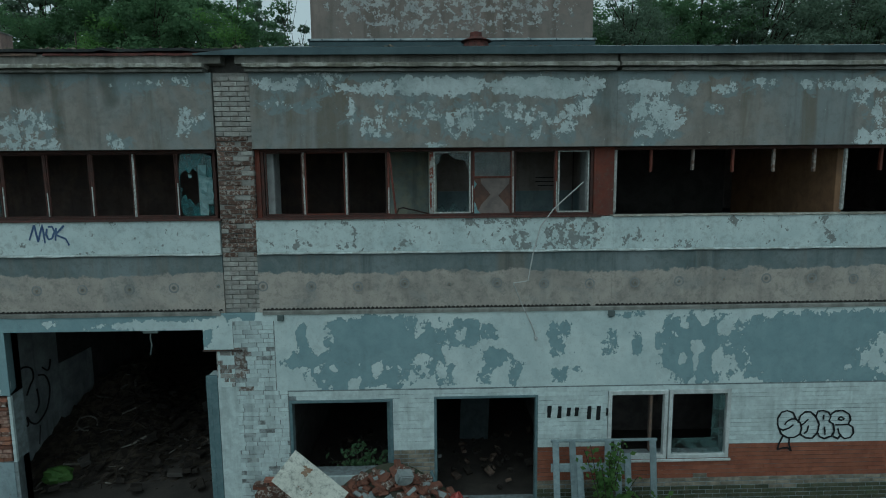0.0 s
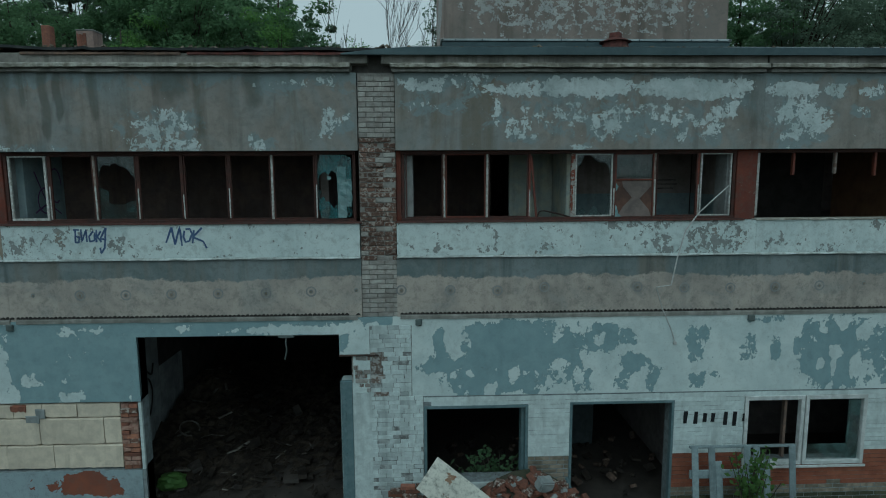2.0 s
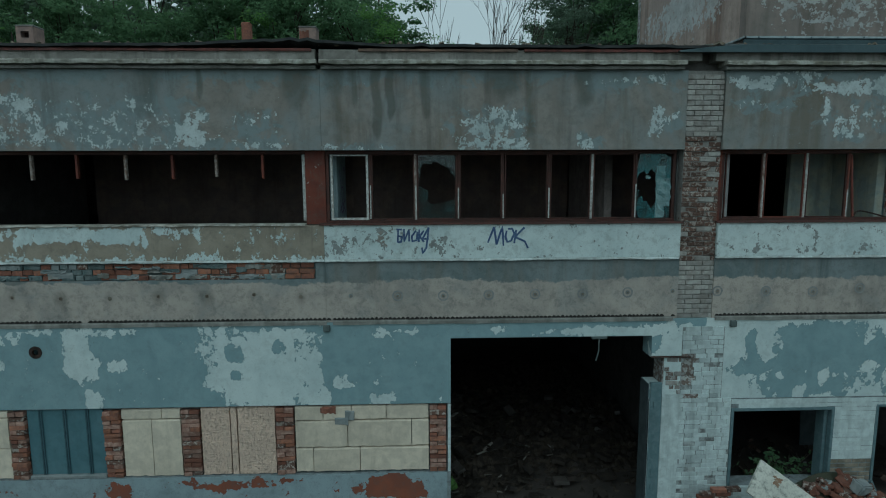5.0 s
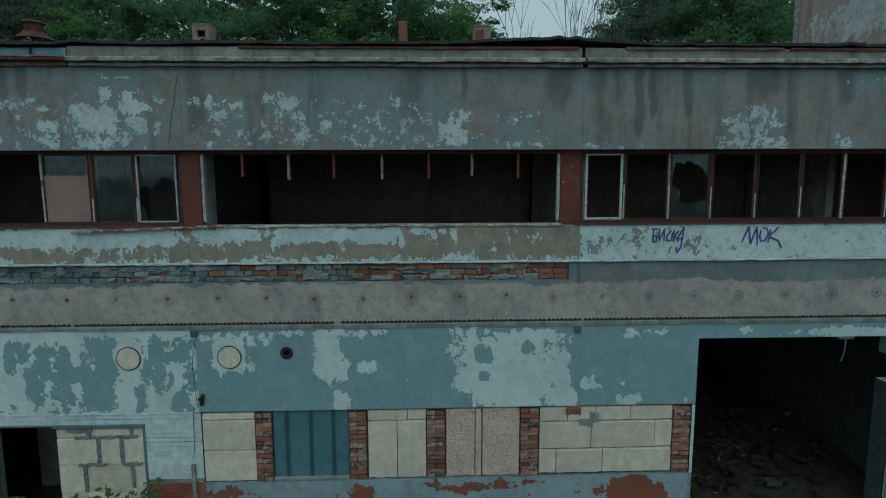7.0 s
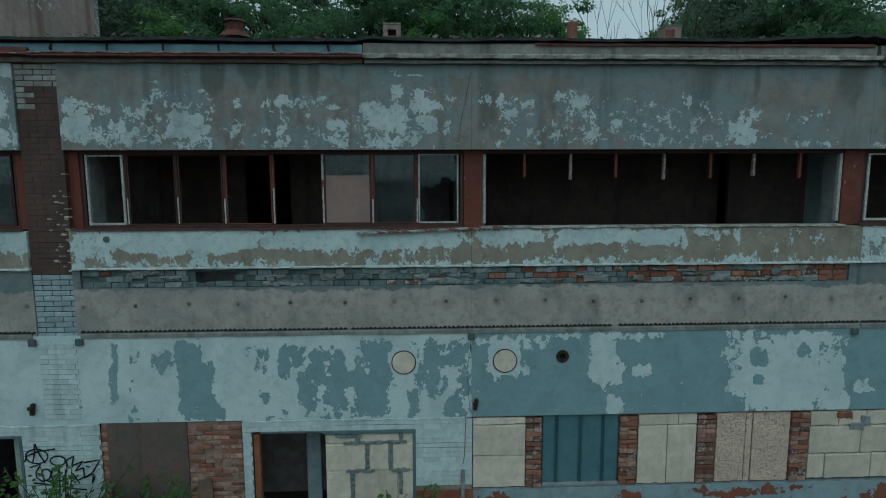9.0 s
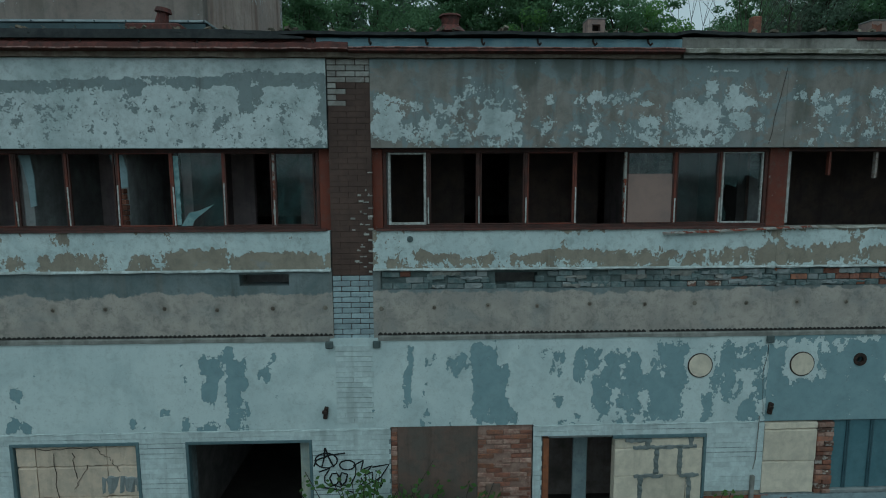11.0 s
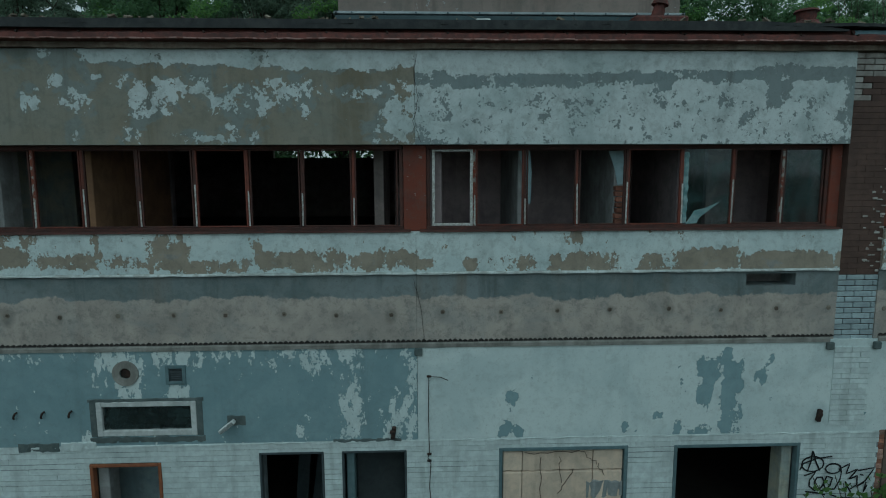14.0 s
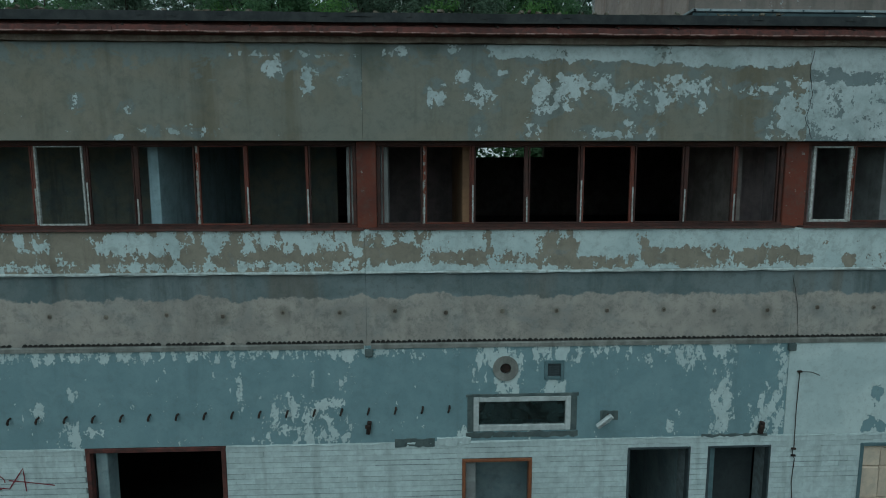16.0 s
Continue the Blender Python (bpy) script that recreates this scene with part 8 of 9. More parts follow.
# scrawled tag by the boarded opening
stroke("graffiti", [loop(-21.8, 1.72, 0.165, 0.115),
                    [(-21.816, 1.920), (-21.830, 1.760), (-21.873, 1.601)],
                    [(-21.810, 1.920), (-21.759, 1.760), (-21.688, 1.615)],
                    [(-21.986, 1.630), (-21.943, 1.731), (-21.745, 1.804), (-21.518, 1.833)],
                    [(-21.915, 1.543), (-21.745, 1.601), (-21.830, 1.470), (-21.830, 1.383), (-21.745, 1.311), (-21.646, 1.354), (-21.603, 1.441), (-21.646, 1.514), (-21.717, 1.514), (-21.756, 1.441), (-21.717, 1.340), (-21.603, 1.296), (-21.518, 1.383), (-21.490, 1.499), (-21.575, 1.528), (-21.618, 1.412), (-21.575, 1.325), (-21.448, 1.325), (-21.377, 1.470), (-21.363, 1.572), (-21.377, 1.659)],
                    loop(-21.49, 1.644, 0.115, 0.075),
                    [(-21.405, 1.630), (-21.249, 1.717), (-21.292, 1.557), (-21.122, 1.630), (-21.249, 1.470), (-21.122, 1.528), (-21.116, 1.383), (-21.207, 1.325)],
                    [(-21.122, 1.601), (-20.867, 1.644), (-20.994, 1.441), (-21.122, 1.354), (-21.008, 1.418)],
                    [(-21.292, 1.441), (-21.249, 1.354), (-21.193, 1.267)],
                    [(-21.207, 1.412), (-21.320, 1.296)],
                    [(-21.887, 1.296), (-21.717, 1.276), (-21.575, 1.238)],
                    [(-21.504, 1.238), (-21.405, 1.209)],
                    [(-21.348, 1.195), (-21.093, 1.166)],
                    [(-20.980, 1.427), (-21.008, 1.267), (-20.960, 1.383)],
                    [(-21.079, 1.543), (-21.023, 1.528)]], M_BLACKPAINT, 0.026, "black scrawled tag on white brick")
stroke("graffiti", [[(-38.35, 1.68), (-38.2, 1.66), (-38.0, 1.95), (-37.98, 1.62)], [(-38.2, 1.78), (-37.95, 1.75), (-37.6, 1.7)], loop(-38.35, 1.75, 0.1, 0.1, 0, 300)], M_REDSPRAY, 0.018, "thin red scrawled tag on white brick")


stroke("graffiti", [[(-6.63, 4.85), (-6.53, 5.1)], [(-6.53, 5.1), (-6.49, 4.82)], [(-6.49, 4.82), (-6.4, 5.11), (-6.38, 4.8)], [(-6.33, 5.04), (-6.35, 4.95), (-6.32, 4.86), (-6.26, 4.88), (-6.21, 4.99), (-6.24, 5.07), (-6.31, 5.07)], [(-6.18, 5.05), (-6.21, 4.84)], [(-6.05, 5.09), (-6.2, 4.94)], [(-6.2, 4.94), (-6.04, 4.87), (-5.99, 4.76)]], M_BLUEPAINT, 0.036, "faded blue sprayed letters MOK")
stroke("graffiti", [[(-8.07, 5.07), (-7.98, 5.07)], [(-8.04, 5.06), (-8.05, 4.87), (-8, 4.87), (-7.98, 4.95), (-8.04, 4.97)], [(-7.95, 5.08), (-7.95, 4.88), (-7.87, 5.07), (-7.87, 4.88)], [(-7.76, 5.05), (-7.83, 4.96), (-7.82, 4.88), (-7.75, 4.9), (-7.74, 5.03)], [(-7.71, 5.07), (-7.72, 4.87)], [(-7.64, 5.05), (-7.7, 4.96), (-7.64, 4.87)], [(-7.56, 5.1), (-7.66, 4.92), (-7.56, 4.92)], [(-7.56, 5.1), (-7.6, 4.78), (-7.66, 4.69), (-7.67, 4.78)]], M_BLUEPAINT, 0.034, "faded blue scrawled tag")
stroke("graffiti", [loop(10.75, 5.75, 0.16, 0.3, 0, 300), loop(10.45, 5.5, 0.2, 0.22), [(10.2, 6.0), (10.4, 5.6), (10.6, 5.25)], [(10.15, 5.3), (10.5, 5.45), (10.85, 5.25)]], M_PURPLEPAINT, 0.035, "purple looping scrawl on blue plaster", SIDE)

# ---- on the roof ----
def vent_stack(x, y, w, label, cowl, h=0.98):
    v = thing("roof_vent", (x, y, 8.0), label, "roof vent", "roof vents")
    mb = MB()
    z = 7.93
    mb.box(x - w / 2, x + w / 2, y - w / 2, y + w / 2, z, z + h, 0.02)
    stack = part("stack", mb, M_BRICKRED_J if not cowl else M_RUST, v)
    if cowl:
        mb = MB()
        mb.cyl((x, y, z + h - 0.16), (x, y, z + h - 0.02), w * 1.05, w * 0.6, 14)
        mb.cyl((x, y, z + h - 0.02), (x, y, z + h + 0.16), w * 0.5, w * 0.55, 14)
        mb.cyl((x, y, z + h + 0.16), (x, y, z + h + 0.20), w * 0.68, w * 0.62, 14)
        part("cowl", mb, M_RUST, stack, "rusty sheet cowl")
    return v


def chimney(x, y, label, open_flue=True):
    c = thing("chimney", (x, y, 8.0), label, "chimney", "chimneys")
    ob = wall_sheet("shaft", x - 0.19, x + 0.19, 7.93, 9.22, y - 0.2, y + 0.2, [(x - 0.09, x + 0.09, 8.98, 9.12)] if open_flue else [], M_PLASTERPINK, cell=0.5)
    ob.data.transform(Matrix.Translation((-x, -y, -8.0)))
    ob.parent = c
    if open_flue:
        mb = MB()
        mb.box(x - 0.09, x + 0.09, y - 0.05, y + 0.05, 8.98, 9.12)
        part("flue", mb, M_IRON, ob)
    mb = MB()
    mb.box(x - 0.20, x + 0.20, y - 0.21, y + 0.21, 9.221, 9.26, 0.01)
    part("cap", mb, M_CONCRETE, c)


M_PLASTERPINK = plain("pink_chimney_render", (0.36, 0.26, 0.22), (0.25, 0.19, 0.17), 6, 0.9, 0.6, streak=0.4)
chimney(-16.55, 14.5, "pinkish rendered chimney with a square flue opening")
chimney(-10.25, 14.5, "pinkish rendered chimney with patches of bare brick", False)
mb = MB()
rough_bar(mb, -10.43, -10.22, 14.285, 14.305, 8.5, 9.16, 0.04, 0.03, seed=5)
solid("bare_chimney_patch", mb, M_BRICKRED_J, "patch of bare red brick on the chimney face", "patch", kind="structure")
for x, y, c, text in ((-19.75, 13.6, 1, "rusty red sheet roof vent with a flared foot"), (-12.1, 16.0, 0, "slim red brick roof vent"), (-6.1, 13.2, 1, "low rusty roof vent"), (0.75, 10.2, 1, "low rusty roof vent")):
    if x > 0:
        v = thing("roof_vent", (x, y, 7.95), text, "roof vent", "roof vents")
        mb = MB()
        mb.cyl((x, y, 7.9), (x, y, 8.1), 0.26, 0.2, 14)
        mb.cyl((x, y, 8.1), (x, y, 8.17), 0.27, 0.12, 14)
        mb.cyl((x, y, 8.17), (x, y, 8.25), 0.11, 0.10, 14)
        part("cowl", mb, M_RUST, v)
    else:
        vent_stack(x, y, 0.34 if c else 0.22, text, c, 0.42 if x == -6.1 else 1.8 if not c else 0.98)
v = thing("roof_vent", (-24.12, 10.25, 7.95), "rusty pipe vent on a sheet foot by the roof house", "roof vent", "roof vents")
mb = MB()
mb.box(-24.5, -23.75, 9.98, 10.5, 7.93, 8.06, 0.02)
part("foot", mb, M_RUST, v)
mb = MB()
mb.cyl((-24.1, 10.24, 8.061), (-24.06, 10.24, 8.26), 0.10, 0.075, 12)
mb.cyl((-24.06, 10.24, 8.26), (-24.05, 10.24, 8.32), 0.12, 0.10, 12)
part("pipe", mb, M_RUST, v)
mb = MB()
mb.cyl((-20.52, F - 0.02, 5.02), (-20.52, F + 0.03, 5.02), 0.045, 0.045, 16)
solid("pipe_collar", mb, M_DARKCEMENT, "small dark pipe collar on the sill band", "pipe")
mb = MB()
mb.box(-26.7, -26.5, F + 0.25, F + 0.4, 7.905, 7.96, 0.015)
solid("roof_litter", mb, M_WINWHITE, "scrap of white plastic lying on the roof", "litter")

# ---- trees behind the works ----
def leaf_crown(seed, rad, z0, z1, count, size, per=90, loose=1.0):
    """Boughs of leaves: each bough is a loose shell whose leaves face outward and up; gaps stay between the boughs."""
    r = random.Random(seed)
    mb = MB()
    clumps = []
    for k in range(count // per):
        while True:
            p = Vector((r.uniform(-1, 1), r.uniform(-1, 1), r.uniform(-1, 1)))
            if 0.3 < p.length < 1:
                break
        bulge = 0.8 + 0.45 * noise.noise((p.x * 2 + seed, p.y * 2, p.z * 2))
        clumps.append((Vector((p.x * rad * bulge, p.y * rad * bulge, (z0 + z1) / 2 + p.z * (z1 - z0) / 2 * bulge)), loose * r.uniform(0.28, 0.6)))
    for c, s in clumps:
        flat = r.uniform(0.45, 0.8)
        for k in range(per):
            d = Vector((r.gauss(0, 1), r.gauss(0, 1), r.gauss(0, 1))).normalized()
            q = s * (0.55 + 0.6 * r.random() ** 0.7)
            p = c + Vector((d.x * q, d.y * q, d.z * q * flat - 0.25 * s * (d.x * d.x + d.y * d.y)))
            n = (d * 0.6 + Vector((r.gauss(0, 0.5), r.gauss(0, 0.5), 0.55 + r.gauss(0, 0.4)))).normalized()
            u = n.orthogonal().normalized()
            u = (u * r.uniform(-1, 1) + n.cross(u) * r.uniform(-1, 1)).normalized()
            v = n.cross(u) * 0.5
            w = size * r.uniform(0.6, 1.35)
            mb.add([p - u * w * 0.5, p + v * w * 0.6, p + u * w * 0.5, p - v * w * 0.6], [(0, 1, 2, 3)])
    return mb, clumps


def tree(name, seed, height, rad, leaf, label, count=9000, size=0.15, thin=0.0):
    r = random.Random(seed)
    t = thing(name, (0, 0, 0), label, "tree", "trees behind the works")
    crown, clumps = leaf_crown(seed, rad, height * 0.38, height, count, size, 30 if thin else 90, 0.8 if thin else 1.0)
    mb = MB()
    base, p = thin or 0.26, Vector((0, 0, -0.1))
    spine = [p]
    for k in range(8):
        p = p + Vector((r.uniform(-0.25, 0.25), r.uniform(-0.25, 0.25), height * 0.115))
        spine.append(p)
    for k, (a, b) in enumerate(zip(spine, spine[1:])):
        mb.cyl(a, b, base * (1 - k / 9), base * (1 - (k + 1) / 9), 8)
    for c, s in clumps[:: max(1, len(clumps) // 45)]:
        k = min(7, max(2, int(c.z / height * 8 - 1.2)))
        a = spine[k]
        mid = a.lerp(c, 0.5) + Vector((r.uniform(-0.3, 0.3), r.uniform(-0.3, 0.3), 0.25))
        f = base / 0.26
        mb.cyl(a, mid, 0.06 * f, 0.035 * f, 6)
        mb.cyl(mid, c, 0.035 * f, 0.01 * f, 6)
    part("trunk", mb, M_BARK, t)
    part("crown", crown, leaf, t)
    return t


kinds = [tree("tree", 1, 17.0, 4.2, M_LEAF, "tall dark green broadleaf tree behind the works", 30000, 0.165), tree("tree", 2, 17.5, 3.0, M_LEAF2, "slender grey-green poplar behind the works", 25000, 0.14),
         tree("tree", 3, 15.5, 3.6, M_LEAF, "broad dark green tree behind the works", 28000, 0.165), tree("tree", 4, 13.6, 2.6, M_LEAF4, "fresh green young tree behind the works", 13000, 0.13), tree("tree", 5, 17.0, 3.6, M_LEAF2, "tall loose grey-green tree behind the works", 23000, 0.145),
         tree("tree", 6, 15.4, 1.25, M_LEAF4, "slim fresh green sapling behind the works", 4200, 0.13, 0.07), tree("tree", 7, 17.5, 4.2, M_LEAF2, "dense grey-green tree at the edge of the wood", 11000, 0.26)]
r = random.Random(77)
spots = []
x = -66.0
while x < 44:
    if not -12.5 < x < 5.5:
        spots.append((x, 32 + r.uniform(-2, 2), r.choice((0, 1, 2, 4, 0, 2))))
    x += r.uniform(3.2, 4.8)
x = -80.0
while x < 60:
    if not -12.5 < x < 4.5:
        spots.append((x, 41 + r.uniform(-3, 3), 6))
    x += r.uniform(4.2, 6.4)
for x, y, k in ((-9.7, 28.5, 3), (0.7, 32.5, 4), (3.3, 31.5, 0), (5.5, 47.5, 6), (2.2, 44.0, 2), (10.0, 46.5, 6), (15.5, 47.5, 6), (-15.5, 28, 3), (-27, 28.5, 3), (-6.3, 37, 5), (-10.1, 31.5, 2), (2.4, 38.5, 2), (6.5, 29, 3), (-40, 29, 3), (-31.0, 26.9, 3), (-35.5, 27.3, 3)):
    spots.append((x, y, k))
spots += [(-9.5, 29.6, 5), (8.6, 51.0, 0), (13.6, 52.5, 2), (19.5, 52.0, 0), (9.4, 58.0, 2), (11.5, 62.0, 0), (-15.45, 24.9, 5), (-14.95, 25.3, 5)]
used = set()
for x, y, k in spots:
    m = Matrix.Translation((x, y, -0.05)) @ pose(0, 0, 0, 0, 0, r.uniform(0, 360)) @ Matrix.Scale(1.38 if y > 50.5 else 1.28 if y > 36 and x < -20 else r.uniform(0.95, 1.15) if k not in (3, 5) else 0.8 if y < 26 else 1.0, 4)
    if k not in used:
        kinds[k].matrix_basis = m
        used.add(k)
    else:
        copy_thing(kinds[k], m).scale = m.to_scale()
# undergrowth under the trees
r = random.Random(95)
mb = MB()
for k in range(1650):
    c = Vector((r.uniform(-62, 40), 26.5 + r.gauss(0, 0.8), 0))
    if k >= 1300:
        c.x, c.y = r.uniform(-38, -22), 25.6 + r.gauss(0, 0.5)
    c.z = r.uniform(5.2, 8.4) if k >= 1300 else r.uniform(0.2, 1.0) ** 0.8 * (8.6 + 1.2 * noise.noise((c.x * 0.25, 0, 0)))
    for q in range(34):
        p = c + Vector((r.gauss(0, 0.55), r.gauss(0, 0.4), r.gauss(0, 0.4)))
        p.z = max(0.05, p.z)
        u = Vector((r.uniform(-1, 1), r.uniform(-1, 1), r.uniform(-0.7, 0.4))).normalized()
        v = u.orthogonal().normalized() * 0.5
        w = r.uniform(0.14, 0.28)
        mb.add([p - u * w * 0.5, p + v * w * 0.6, p + u * w * 0.5, p - v * w * 0.6], [(0, 1, 2, 3)])
solid("undergrowth", mb, M_LEAF, "dense dark green bushes under the trees", "bushes", kind="stuff")
# a bare dead tree in the gap
r = random.Random(91)
mb = MB()


def twig(a, d, l, w, depth):
    b = a + d * l
    mb.cyl(a, b, w, w * 0.8, 6, False)
    if depth:
        for k in range(3):
            e = (d + Vector((r.uniform(-0.38, 0.38), r.uniform(-0.4, 0.4), r.uniform(0.0, 0.3)))).normalized()
            twig(b, e, l * r.uniform(0.45, 0.8), w * 0.74, depth - 1)


for dx in (-0.7, -0.1, 0.45):
    twig(Vector((-3.8 + dx, 31, -0.1)), Vector((dx * 0.16, 0, 1)).normalized(), 6.2, 0.026, 4)
solid("dead_tree", mb, M_BARK, "bare dead tree with thin branches against the sky", "tree")

# ---- rubble, slab, slats and weeds before the wall ----
heap = thing("rubble_heap", (-1.0, F - 0.6, 0), "heap of broken red bricks and mortar lumps", "rubble", kind="stuff")
r = random.Random(61)
for m, count in ((M_BRICKRED, 150), (M_BRICKWORN, 60), (M_CEMENT, 45)):
    mb = MB()
    for k in range(count):
        x, y = r.gauss(-0.75, 0.8), F - 0.12 - abs(r.gauss(0, 0.5))
        top = 1.04 * math.exp(-((x + 0.8) / 1.1) ** 2) * max(0.1, 1 - (F - y) / 1.5)
        z = max(0.03, top * r.uniform(0.8, 1.0))
        s = r.uniform(0.6, 1.1)
        mb.box(-0.125 * s, 0.125 * s, -0.06, 0.06, -0.033, 0.033, 0.012, pose(x, y - 0.05, z, r.uniform(-40, 40), r.uniform(-40, 40), r.uniform(0, 180)))
    part("rubble", mb, m, heap)
mb = MB()
n = 24
for j in range(n + 1):
    for i in range(n + 1):
        x, y = -3.4 + 4.8 * i / n, F - 1.7 + 1.69 * j / n
        top = 0.97 * math.exp(-((x + 0.8) / 1.1) ** 2) * max(0.0, 1 - (F - y) / 1.6)
        mb.v.append((x, y, -0.08 + top + 0.04 * noise.noise((x * 4, y * 4, 0))))
for j in range(n):
    for i in range(n):
        a = j * (n + 1) + i
        mb.f.append((a, a + 1, a + n + 2, a + n + 1))
part("mound", mb, M_EARTH, heap)
t = thing("broken_slab", (-2.03, F - 0.75, 0.4), "chipped off-white panel lying tilted on the rubble", "panel")
M_SLABPAINT = peeling("panel_paint", (0.60, 0.60, 0.53), (0.50, 0.50, 0.44), (0.23, 0.13, 0.08), (0.30, 0.22, 0.15), None, 0.8, 0.5, dirt=0.75)
ob = wall_sheet("panel", -0.55, 0.55, -0.29, 0.29, -0.02, 0.02, [], M_SLABPAINT, cell=0.1, paint=lambda x, z: 1.2 - 1.9 * max(0, 1 - ((x + 0.22) ** 2 + (z - 0.14) ** 2) / 0.02))
ob.data.transform(pose(-0.02, -0.05, 0.50, -34, 35, -14))
ob.parent = t
# bricks stacked at the window's foot
t = thing("brick_stack", (-2.75, F - 0.25, 0), "low broken stack of red bricks by the window", "bricks")
r = random.Random(63)
for row in range(11):
    for k in range(3):
        if row < 8 or k < 2:
            lay(t, 0.24, 0.066, r.choice((M_BRICKRED, M_BRICKWORN, M_BRICKWORN)), -2.98 + 0.25 * k + 0.06 * (row % 2) - 0.02 * row + (0.25 if row > 9 else 0), F - 0.30 + r.uniform(-0.03, 0.03), row * 0.071, r, 0.02)
# upright slats of a broken pallet
t = thing("broken_pallet", (2.65, F - 0.45, 0), "broken grey-teal slatted frame leaning at the wall", "pallet")
for x, top, lean in ((2.05, 1.34, 0.02), (2.36, 1.34, 0.04), (2.48, 1.1, 0.05), (2.92, 1.34, 0.0), (3.12, 1.34, 0.03), (3.28, 1.12, 0.02), (3.72, 1.34, 0.02)):
    mb = MB()
    mb.box(-0.055, 0.055, -0.012, 0.012, 0, top, 0.004, pose(x, F - 0.42, 0.0, -6, math.degrees(-lean), 0))
    part("slat", mb, M_SLATWOOD, t)
for z in (1.32, 0.86):
    mb = MB()
    mb.box(1.95, 3.78 if z > 1 else 3.3, F - 0.40 + (z * 0.105), F - 0.355 + (z * 0.105), z - (0.02 if z > 1 else 0.07), z + (0.02 if z > 1 else 0.07), 0.004)
    part("rail", mb, M_SLATWOOD, t)


def weed(x, y, h, count, m, label, spread=0.35, z=0.0):
    t = thing("weed", (x, y, z), label, "weed", "weeds by the wall")
    r = random.Random(int(x * 37) + count)
    leaves = MB()
    for k in range(max(4, count // 14)):
        tip = Vector((x + r.gauss(0, spread), y + r.gauss(0, spread * 0.4), z + h * r.uniform(0.5, 1.0)))
        foot = Vector((x + r.gauss(0, spread * 0.3), y + r.gauss(0, 0.08), z - 0.03))
        mid = foot.lerp(tip, 0.55) + Vector((r.uniform(-0.06, 0.06), 0, 0.05))
        part("stem", MB().tube([foot, mid, tip], 0.006, 5), M_BARK, t)
        for q in range(24):
            f = r.uniform(0.35, 1.0)
            p = (foot.lerp(mid, f / 0.55) if f < 0.55 else mid.lerp(tip, (f - 0.55) / 0.45)) + Vector((r.gauss(0, 0.05), r.gauss(0, 0.04), r.gauss(0, 0.03)))
            u = Vector((r.uniform(-1, 1), r.uniform(-1, 0.5), r.uniform(-0.6, 0.5))).normalized()
            v = u.orthogonal().normalized()
            w = r.uniform(0.06, 0.13)
            leaves.add([p, p + u * w * 0.5 + v * w * 0.3, p + u * w, p + u * w * 0.5 - v * w * 0.3], [(0, 1, 2, 3)])
    part("foliage", leaves, m, t)
    return t


weed(2.75, F - 0.62, 1.5, 250, M_LEAF3, "leafy green weed climbing among the slats", 0.24)
weed(3.2, F - 0.8, 0.7, 260, M_LEAF3, "low leafy weed before the slats", 0.35)
weed(-1.35, F + 0.55, 1.02, 300, M_LEAF, "bushy weed growing inside the empty window", 0.33)
weed(-20.1, F - 0.5, 1.55, 420, M_LEAF3, "dark leafy shrub before the plywood", 0.45)
weed(-21.2, F - 0.5, 1.9, 560, M_LEAF3, "leafy shrub at the foot of the tagged wall", 0.4)
weed(-16.35, F - 0.4, 1.4, 360, M_LEAF3, "leafy weed before the mortared blocks", 0.35)
weed(-20.6, F - 0.55, 1.55, 300, M_LEAF, "dark leafy shrub before the plywood", 0.5)
weed(-18.2, F - 0.1, 1.1, 80, M_LEAF3, "leafy weed in the doorway", 0.2)
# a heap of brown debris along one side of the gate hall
# debris brown darkened to carry the shade of the hall
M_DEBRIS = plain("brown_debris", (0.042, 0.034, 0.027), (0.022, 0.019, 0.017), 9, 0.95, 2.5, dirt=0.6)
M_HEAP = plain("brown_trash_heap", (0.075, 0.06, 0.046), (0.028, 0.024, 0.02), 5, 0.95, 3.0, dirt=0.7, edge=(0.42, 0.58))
M_SCRAP = plain("pale_dirty_scraps", (0.19, 0.18, 0.16), (0.085, 0.072, 0.06), 8, 0.9, 0.6, vary=0.5, dirt=0.5, island=True)


def heap_height(x, y):
    side = min(1.0, max(0.0, (-5.5 - x - 0.35 * (y - 11.5)) / 1.2))
    rise = min(1.0, max(0.0, (y - 10.5) / 3.2)) * (0.12 + 0.88 * side * side * (3 - 2 * side))
    return rise * (0.95 + 0.5 * noise.noise((x * 0.5, y * 0.4, 3)))


mb = MB()
n = 84
for j in range(n + 1):
    for i in range(n + 1):
        x, y = -8.21 + 5.3 * i / n, 10.3 + 7.7 * j / n
        rise = heap_height(x, y)
        mb.v.append((x, y, -0.02 + rise + 0.16 * rise ** 0.5 * noise.noise((x * 3.1, y * 3.1, 0)) + 0.07 * noise.noise((x * 8, y * 8, 0)) + 0.09 * rise ** 0.5 * noise.noise((x * 15, y * 15, 5))))
for j in range(n):
    for i in range(n):
        a = j * (n + 1) + i
        mb.f.append((a, a + 1, a + n + 2, a + n + 1))
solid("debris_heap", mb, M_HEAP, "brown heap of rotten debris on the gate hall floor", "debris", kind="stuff")
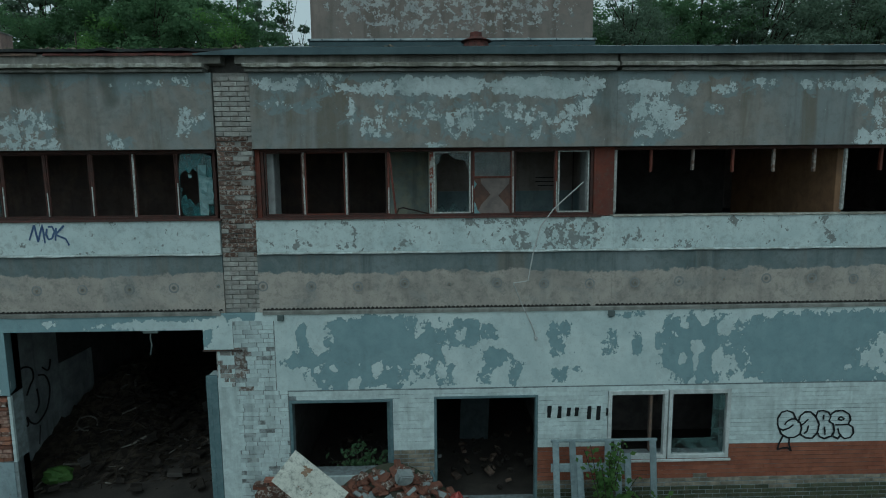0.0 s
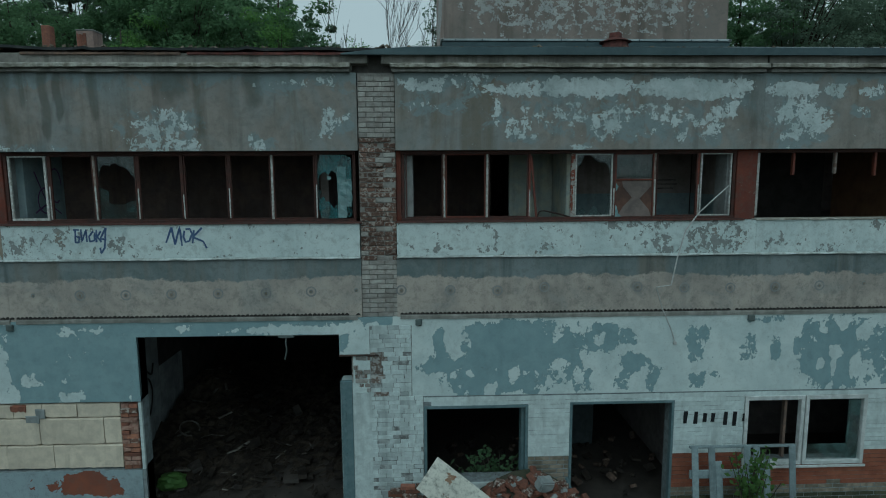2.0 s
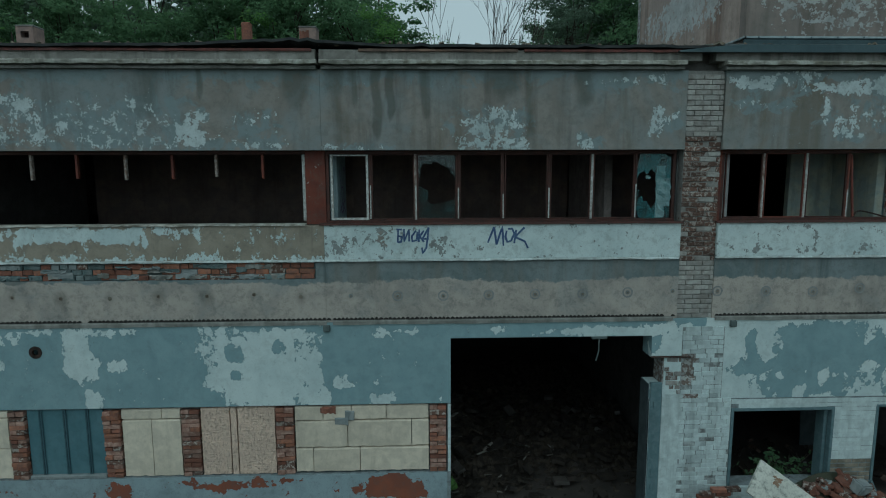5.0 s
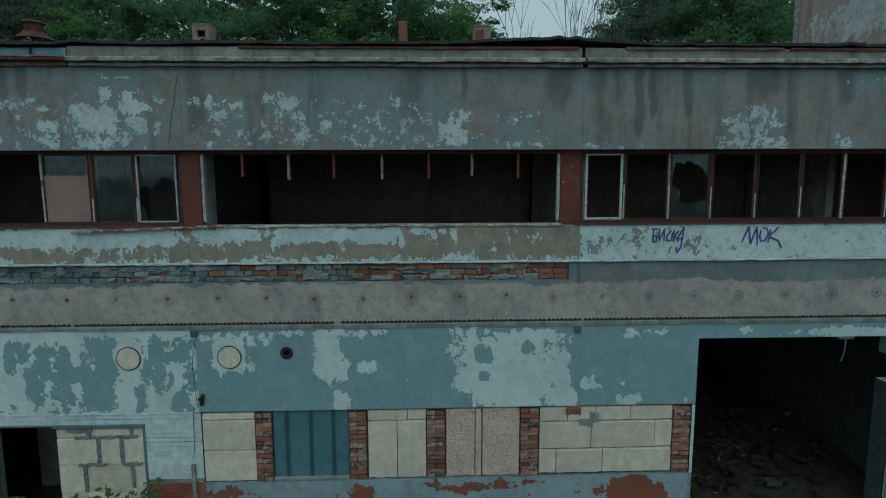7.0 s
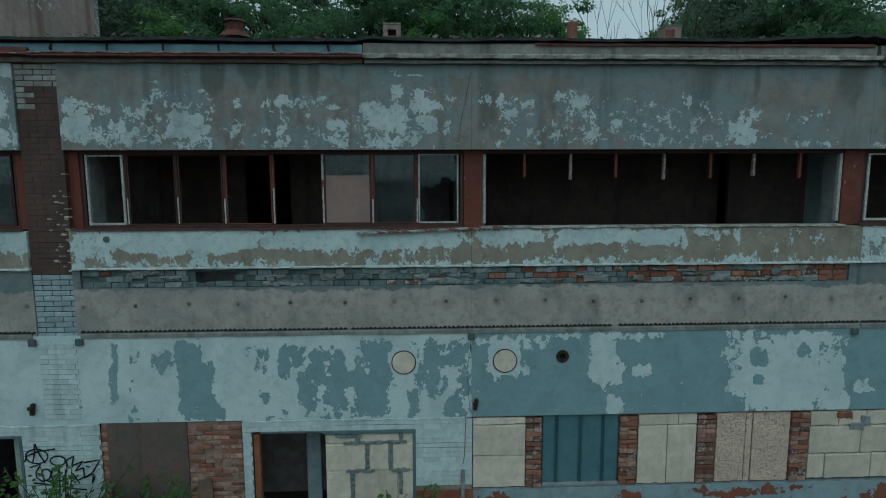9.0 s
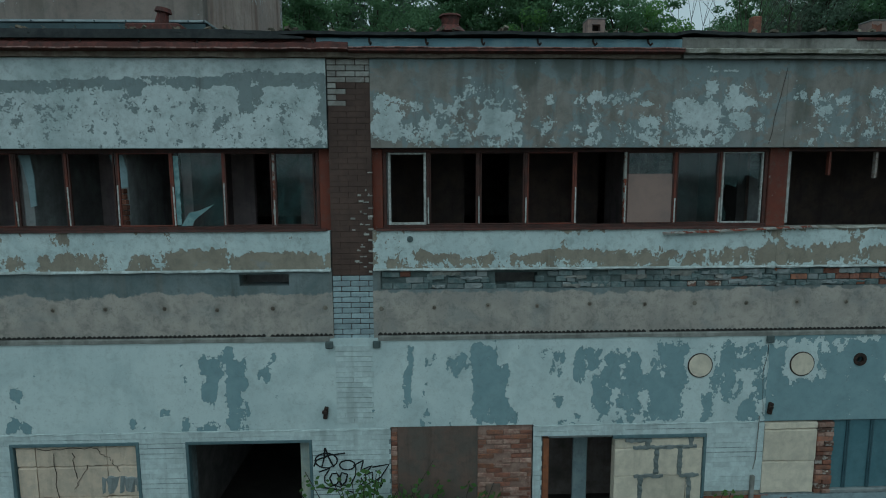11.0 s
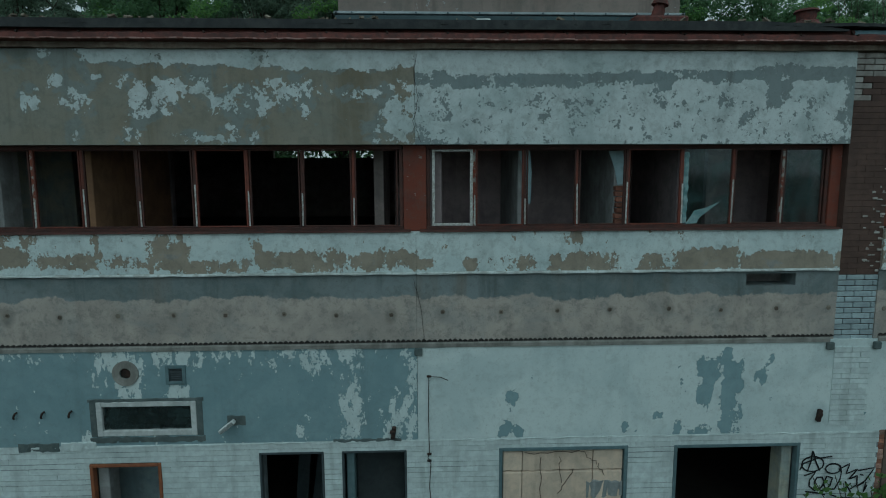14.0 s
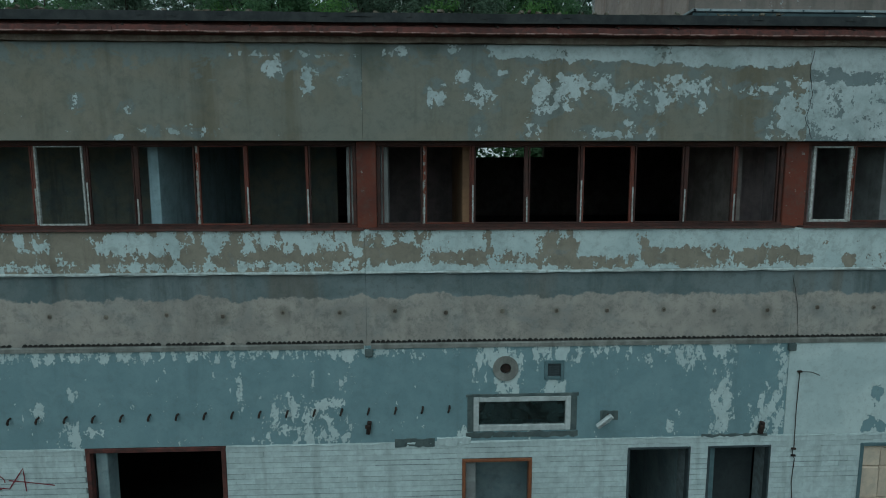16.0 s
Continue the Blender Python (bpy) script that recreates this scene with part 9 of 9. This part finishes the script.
# litter within the gate
litter = thing("litter", (-5.5, 12.5, 0), "rubbish and rubble strewn over the gate hall floor", "litter", kind="stuff")
r = random.Random(67)
for m, count, x0, x1 in ((M_DEBRIS, 70, -7.2, -2.9), (M_SHADEFLOOR, 14, -7.2, -2.9), (M_HEAP, 190, -8.0, -5.6), (M_SCRAP, 34, -8.0, -6.0), (M_SCRAP, 8, -5.6, -4.9)):
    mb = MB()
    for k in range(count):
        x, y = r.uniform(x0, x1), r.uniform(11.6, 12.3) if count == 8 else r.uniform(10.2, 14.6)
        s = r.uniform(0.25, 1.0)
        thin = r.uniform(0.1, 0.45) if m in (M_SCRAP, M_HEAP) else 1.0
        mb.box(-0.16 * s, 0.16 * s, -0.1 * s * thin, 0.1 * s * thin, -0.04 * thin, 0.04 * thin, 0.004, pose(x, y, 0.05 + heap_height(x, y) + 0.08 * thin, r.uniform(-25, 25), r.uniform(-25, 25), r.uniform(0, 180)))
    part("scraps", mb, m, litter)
mb = MB()
mb.tube([(-7.5 + 0.2 * math.cos(a * 0.4), 12.05 + 0.16 * math.sin(a * 0.4), 0.5 + heap_height(-7.5, 12.05) * 0.3 + 0.1 * math.sin(a * 0.4 - 0.5)) for a in range(14)], 0.017, 7)
solid("plastic_hoop", mb, M_SCRAP, "pale bent plastic hoop lying on the debris", "hoop")


# ---- odds and ends on the ground by the doorway ----
def lump(name, x, y, z, size, m, label, seed):
    """A crumpled bag or heap."""
    bm = bmesh.new()
    bmesh.ops.create_icosphere(bm, subdivisions=3, radius=1)
    for v in bm.verts:
        n = 1 + 0.35 * noise.noise(v.co * 1.7 + Vector((seed, 0, 0))) + 0.14 * noise.noise(v.co * 5 + Vector((seed, 0, 0)))
        v.co = Vector((v.co.x * size[0] * n, v.co.y * size[1] * n, max(-size[2] * 0.55, v.co.z * size[2] * n)))
    me = bpy.data.meshes.new(name)
    bm.to_mesh(me)
    bm.free()
    me.materials.append(m)
    ob = tagged(new(name, me), label, "litter")
    ob.matrix_basis = Matrix.Translation((x, y, z + size[2] * 0.5))
    return ob


M_BAGRED = plain("red_plastic", (0.36, 0.06, 0.05), (0.27, 0.05, 0.045), 8, 0.5, 0.6, spec=0.5)
M_BAGBLUE = plain("grey_blue_plastic", (0.33, 0.38, 0.42), (0.45, 0.50, 0.53), 8, 0.5, 0.6, spec=0.5)
M_INNERHEAP = plain("brown_rubbish", (0.15, 0.105, 0.08), (0.07, 0.055, 0.045), 8, 0.95, 2.0, dirt=0.6)
lump("plastic_bag", 0.28, F - 0.4, 0.0, (0.2, 0.16, 0.32), M_BAGRED, "crumpled red plastic bag by the doorway", 3)
lump("plastic_bag", 0.5, F - 0.55, 0.0, (0.24, 0.18, 0.3), M_BAGBLUE, "crumpled grey-blue plastic bag by the doorway", 8)
mb = MB()
mb.tube([(0.6, F - 0.35, 0.32), (0.8, F - 0.4, 0.34), (1.0, F - 0.5, 0.26), (1.15, F - 0.6, 0.03)], 0.028, 8)
solid("plastic_pipe", mb, M_WINWHITE, "bent white plastic pipe among the rubbish", "pipe")
mb = MB()
mb.tube([(-0.1, F - 0.1, 0.75), (0.15, F - 0.3, 0.0)], 0.03, 8)
solid("steel_bar", mb, M_TEAL, "teal steel bar leaning at the doorway", "bar")
inner = thing("litter", (0.0, 11.0, 0), "rubbish strewn over the dim inner floors", "litter", kind="stuff")
r = random.Random(99)
for m, count in ((M_INNERHEAP, 30), (M_DEBRIS, 70), (M_PLASTERW, 2)):
    mb = MB()
    for k in range(count):
        x, y = r.uniform(-2.5, 2.2), r.uniform(10.0, 12.5)
        s = r.uniform(0.2, 0.75)
        mb.box(-0.14 * s, 0.14 * s, -0.1 * s, 0.1 * s, -0.03, 0.03, 0.008, pose(x, y, 0.06 + 0.3 * max(0, noise.noise((x * 0.8, y * 0.8, 4))), r.uniform(-40, 40), r.uniform(-40, 40), r.uniform(0, 180)))
    part("scraps", mb, m, inner)
mb = MB()
mb.box(-0.32, 0.32, 0, 0.04, 0, 1.75, 0.01, pose(0.85, 12.2, 0, -8, 3, 0))
solid("leaning_panel", mb, M_TEALDARK, "blue-grey panel leaning in the dim room", "panel")
lump("rubbish_heap", 0.9, F - 0.5, -0.03, (0.8, 0.35, 0.16), M_EARTH, "low heap of dark rubbish by the doorway", 12)
lump("green_sack", -7.35, F + 1.15, 0.05, (0.27, 0.2, 0.17), plain("green_plastic", (0.075, 0.15, 0.035), (0.10, 0.19, 0.045), 6, 0.6, 0.5), "crumpled green sack on the gate floor", 15)
bm = bmesh.new()
bmesh.ops.create_cube(bm, size=1)
bmesh.ops.bevel(bm, geom=bm.edges[:], offset=0.12, segments=2, affect="EDGES")
bmesh.ops.subdivide_edges(bm, edges=bm.edges[:], cuts=2, use_grid_fill=True)
for v in bm.verts:
    v.co = Vector((v.co.x * 0.27, v.co.y * 0.2, v.co.z * 0.2)) * (1 + 0.16 * noise.noise(v.co * 3))
me = bpy.data.meshes.new("concrete_lump")
bm.to_mesh(me)
bm.free()
me.materials.append(M_CEMENT)
tagged(new("concrete_lump", me), "grey broken concrete lump lying on the rubble", "block").matrix_basis = pose(-0.55, F - 0.45, 0.84, 18, 12, 22)
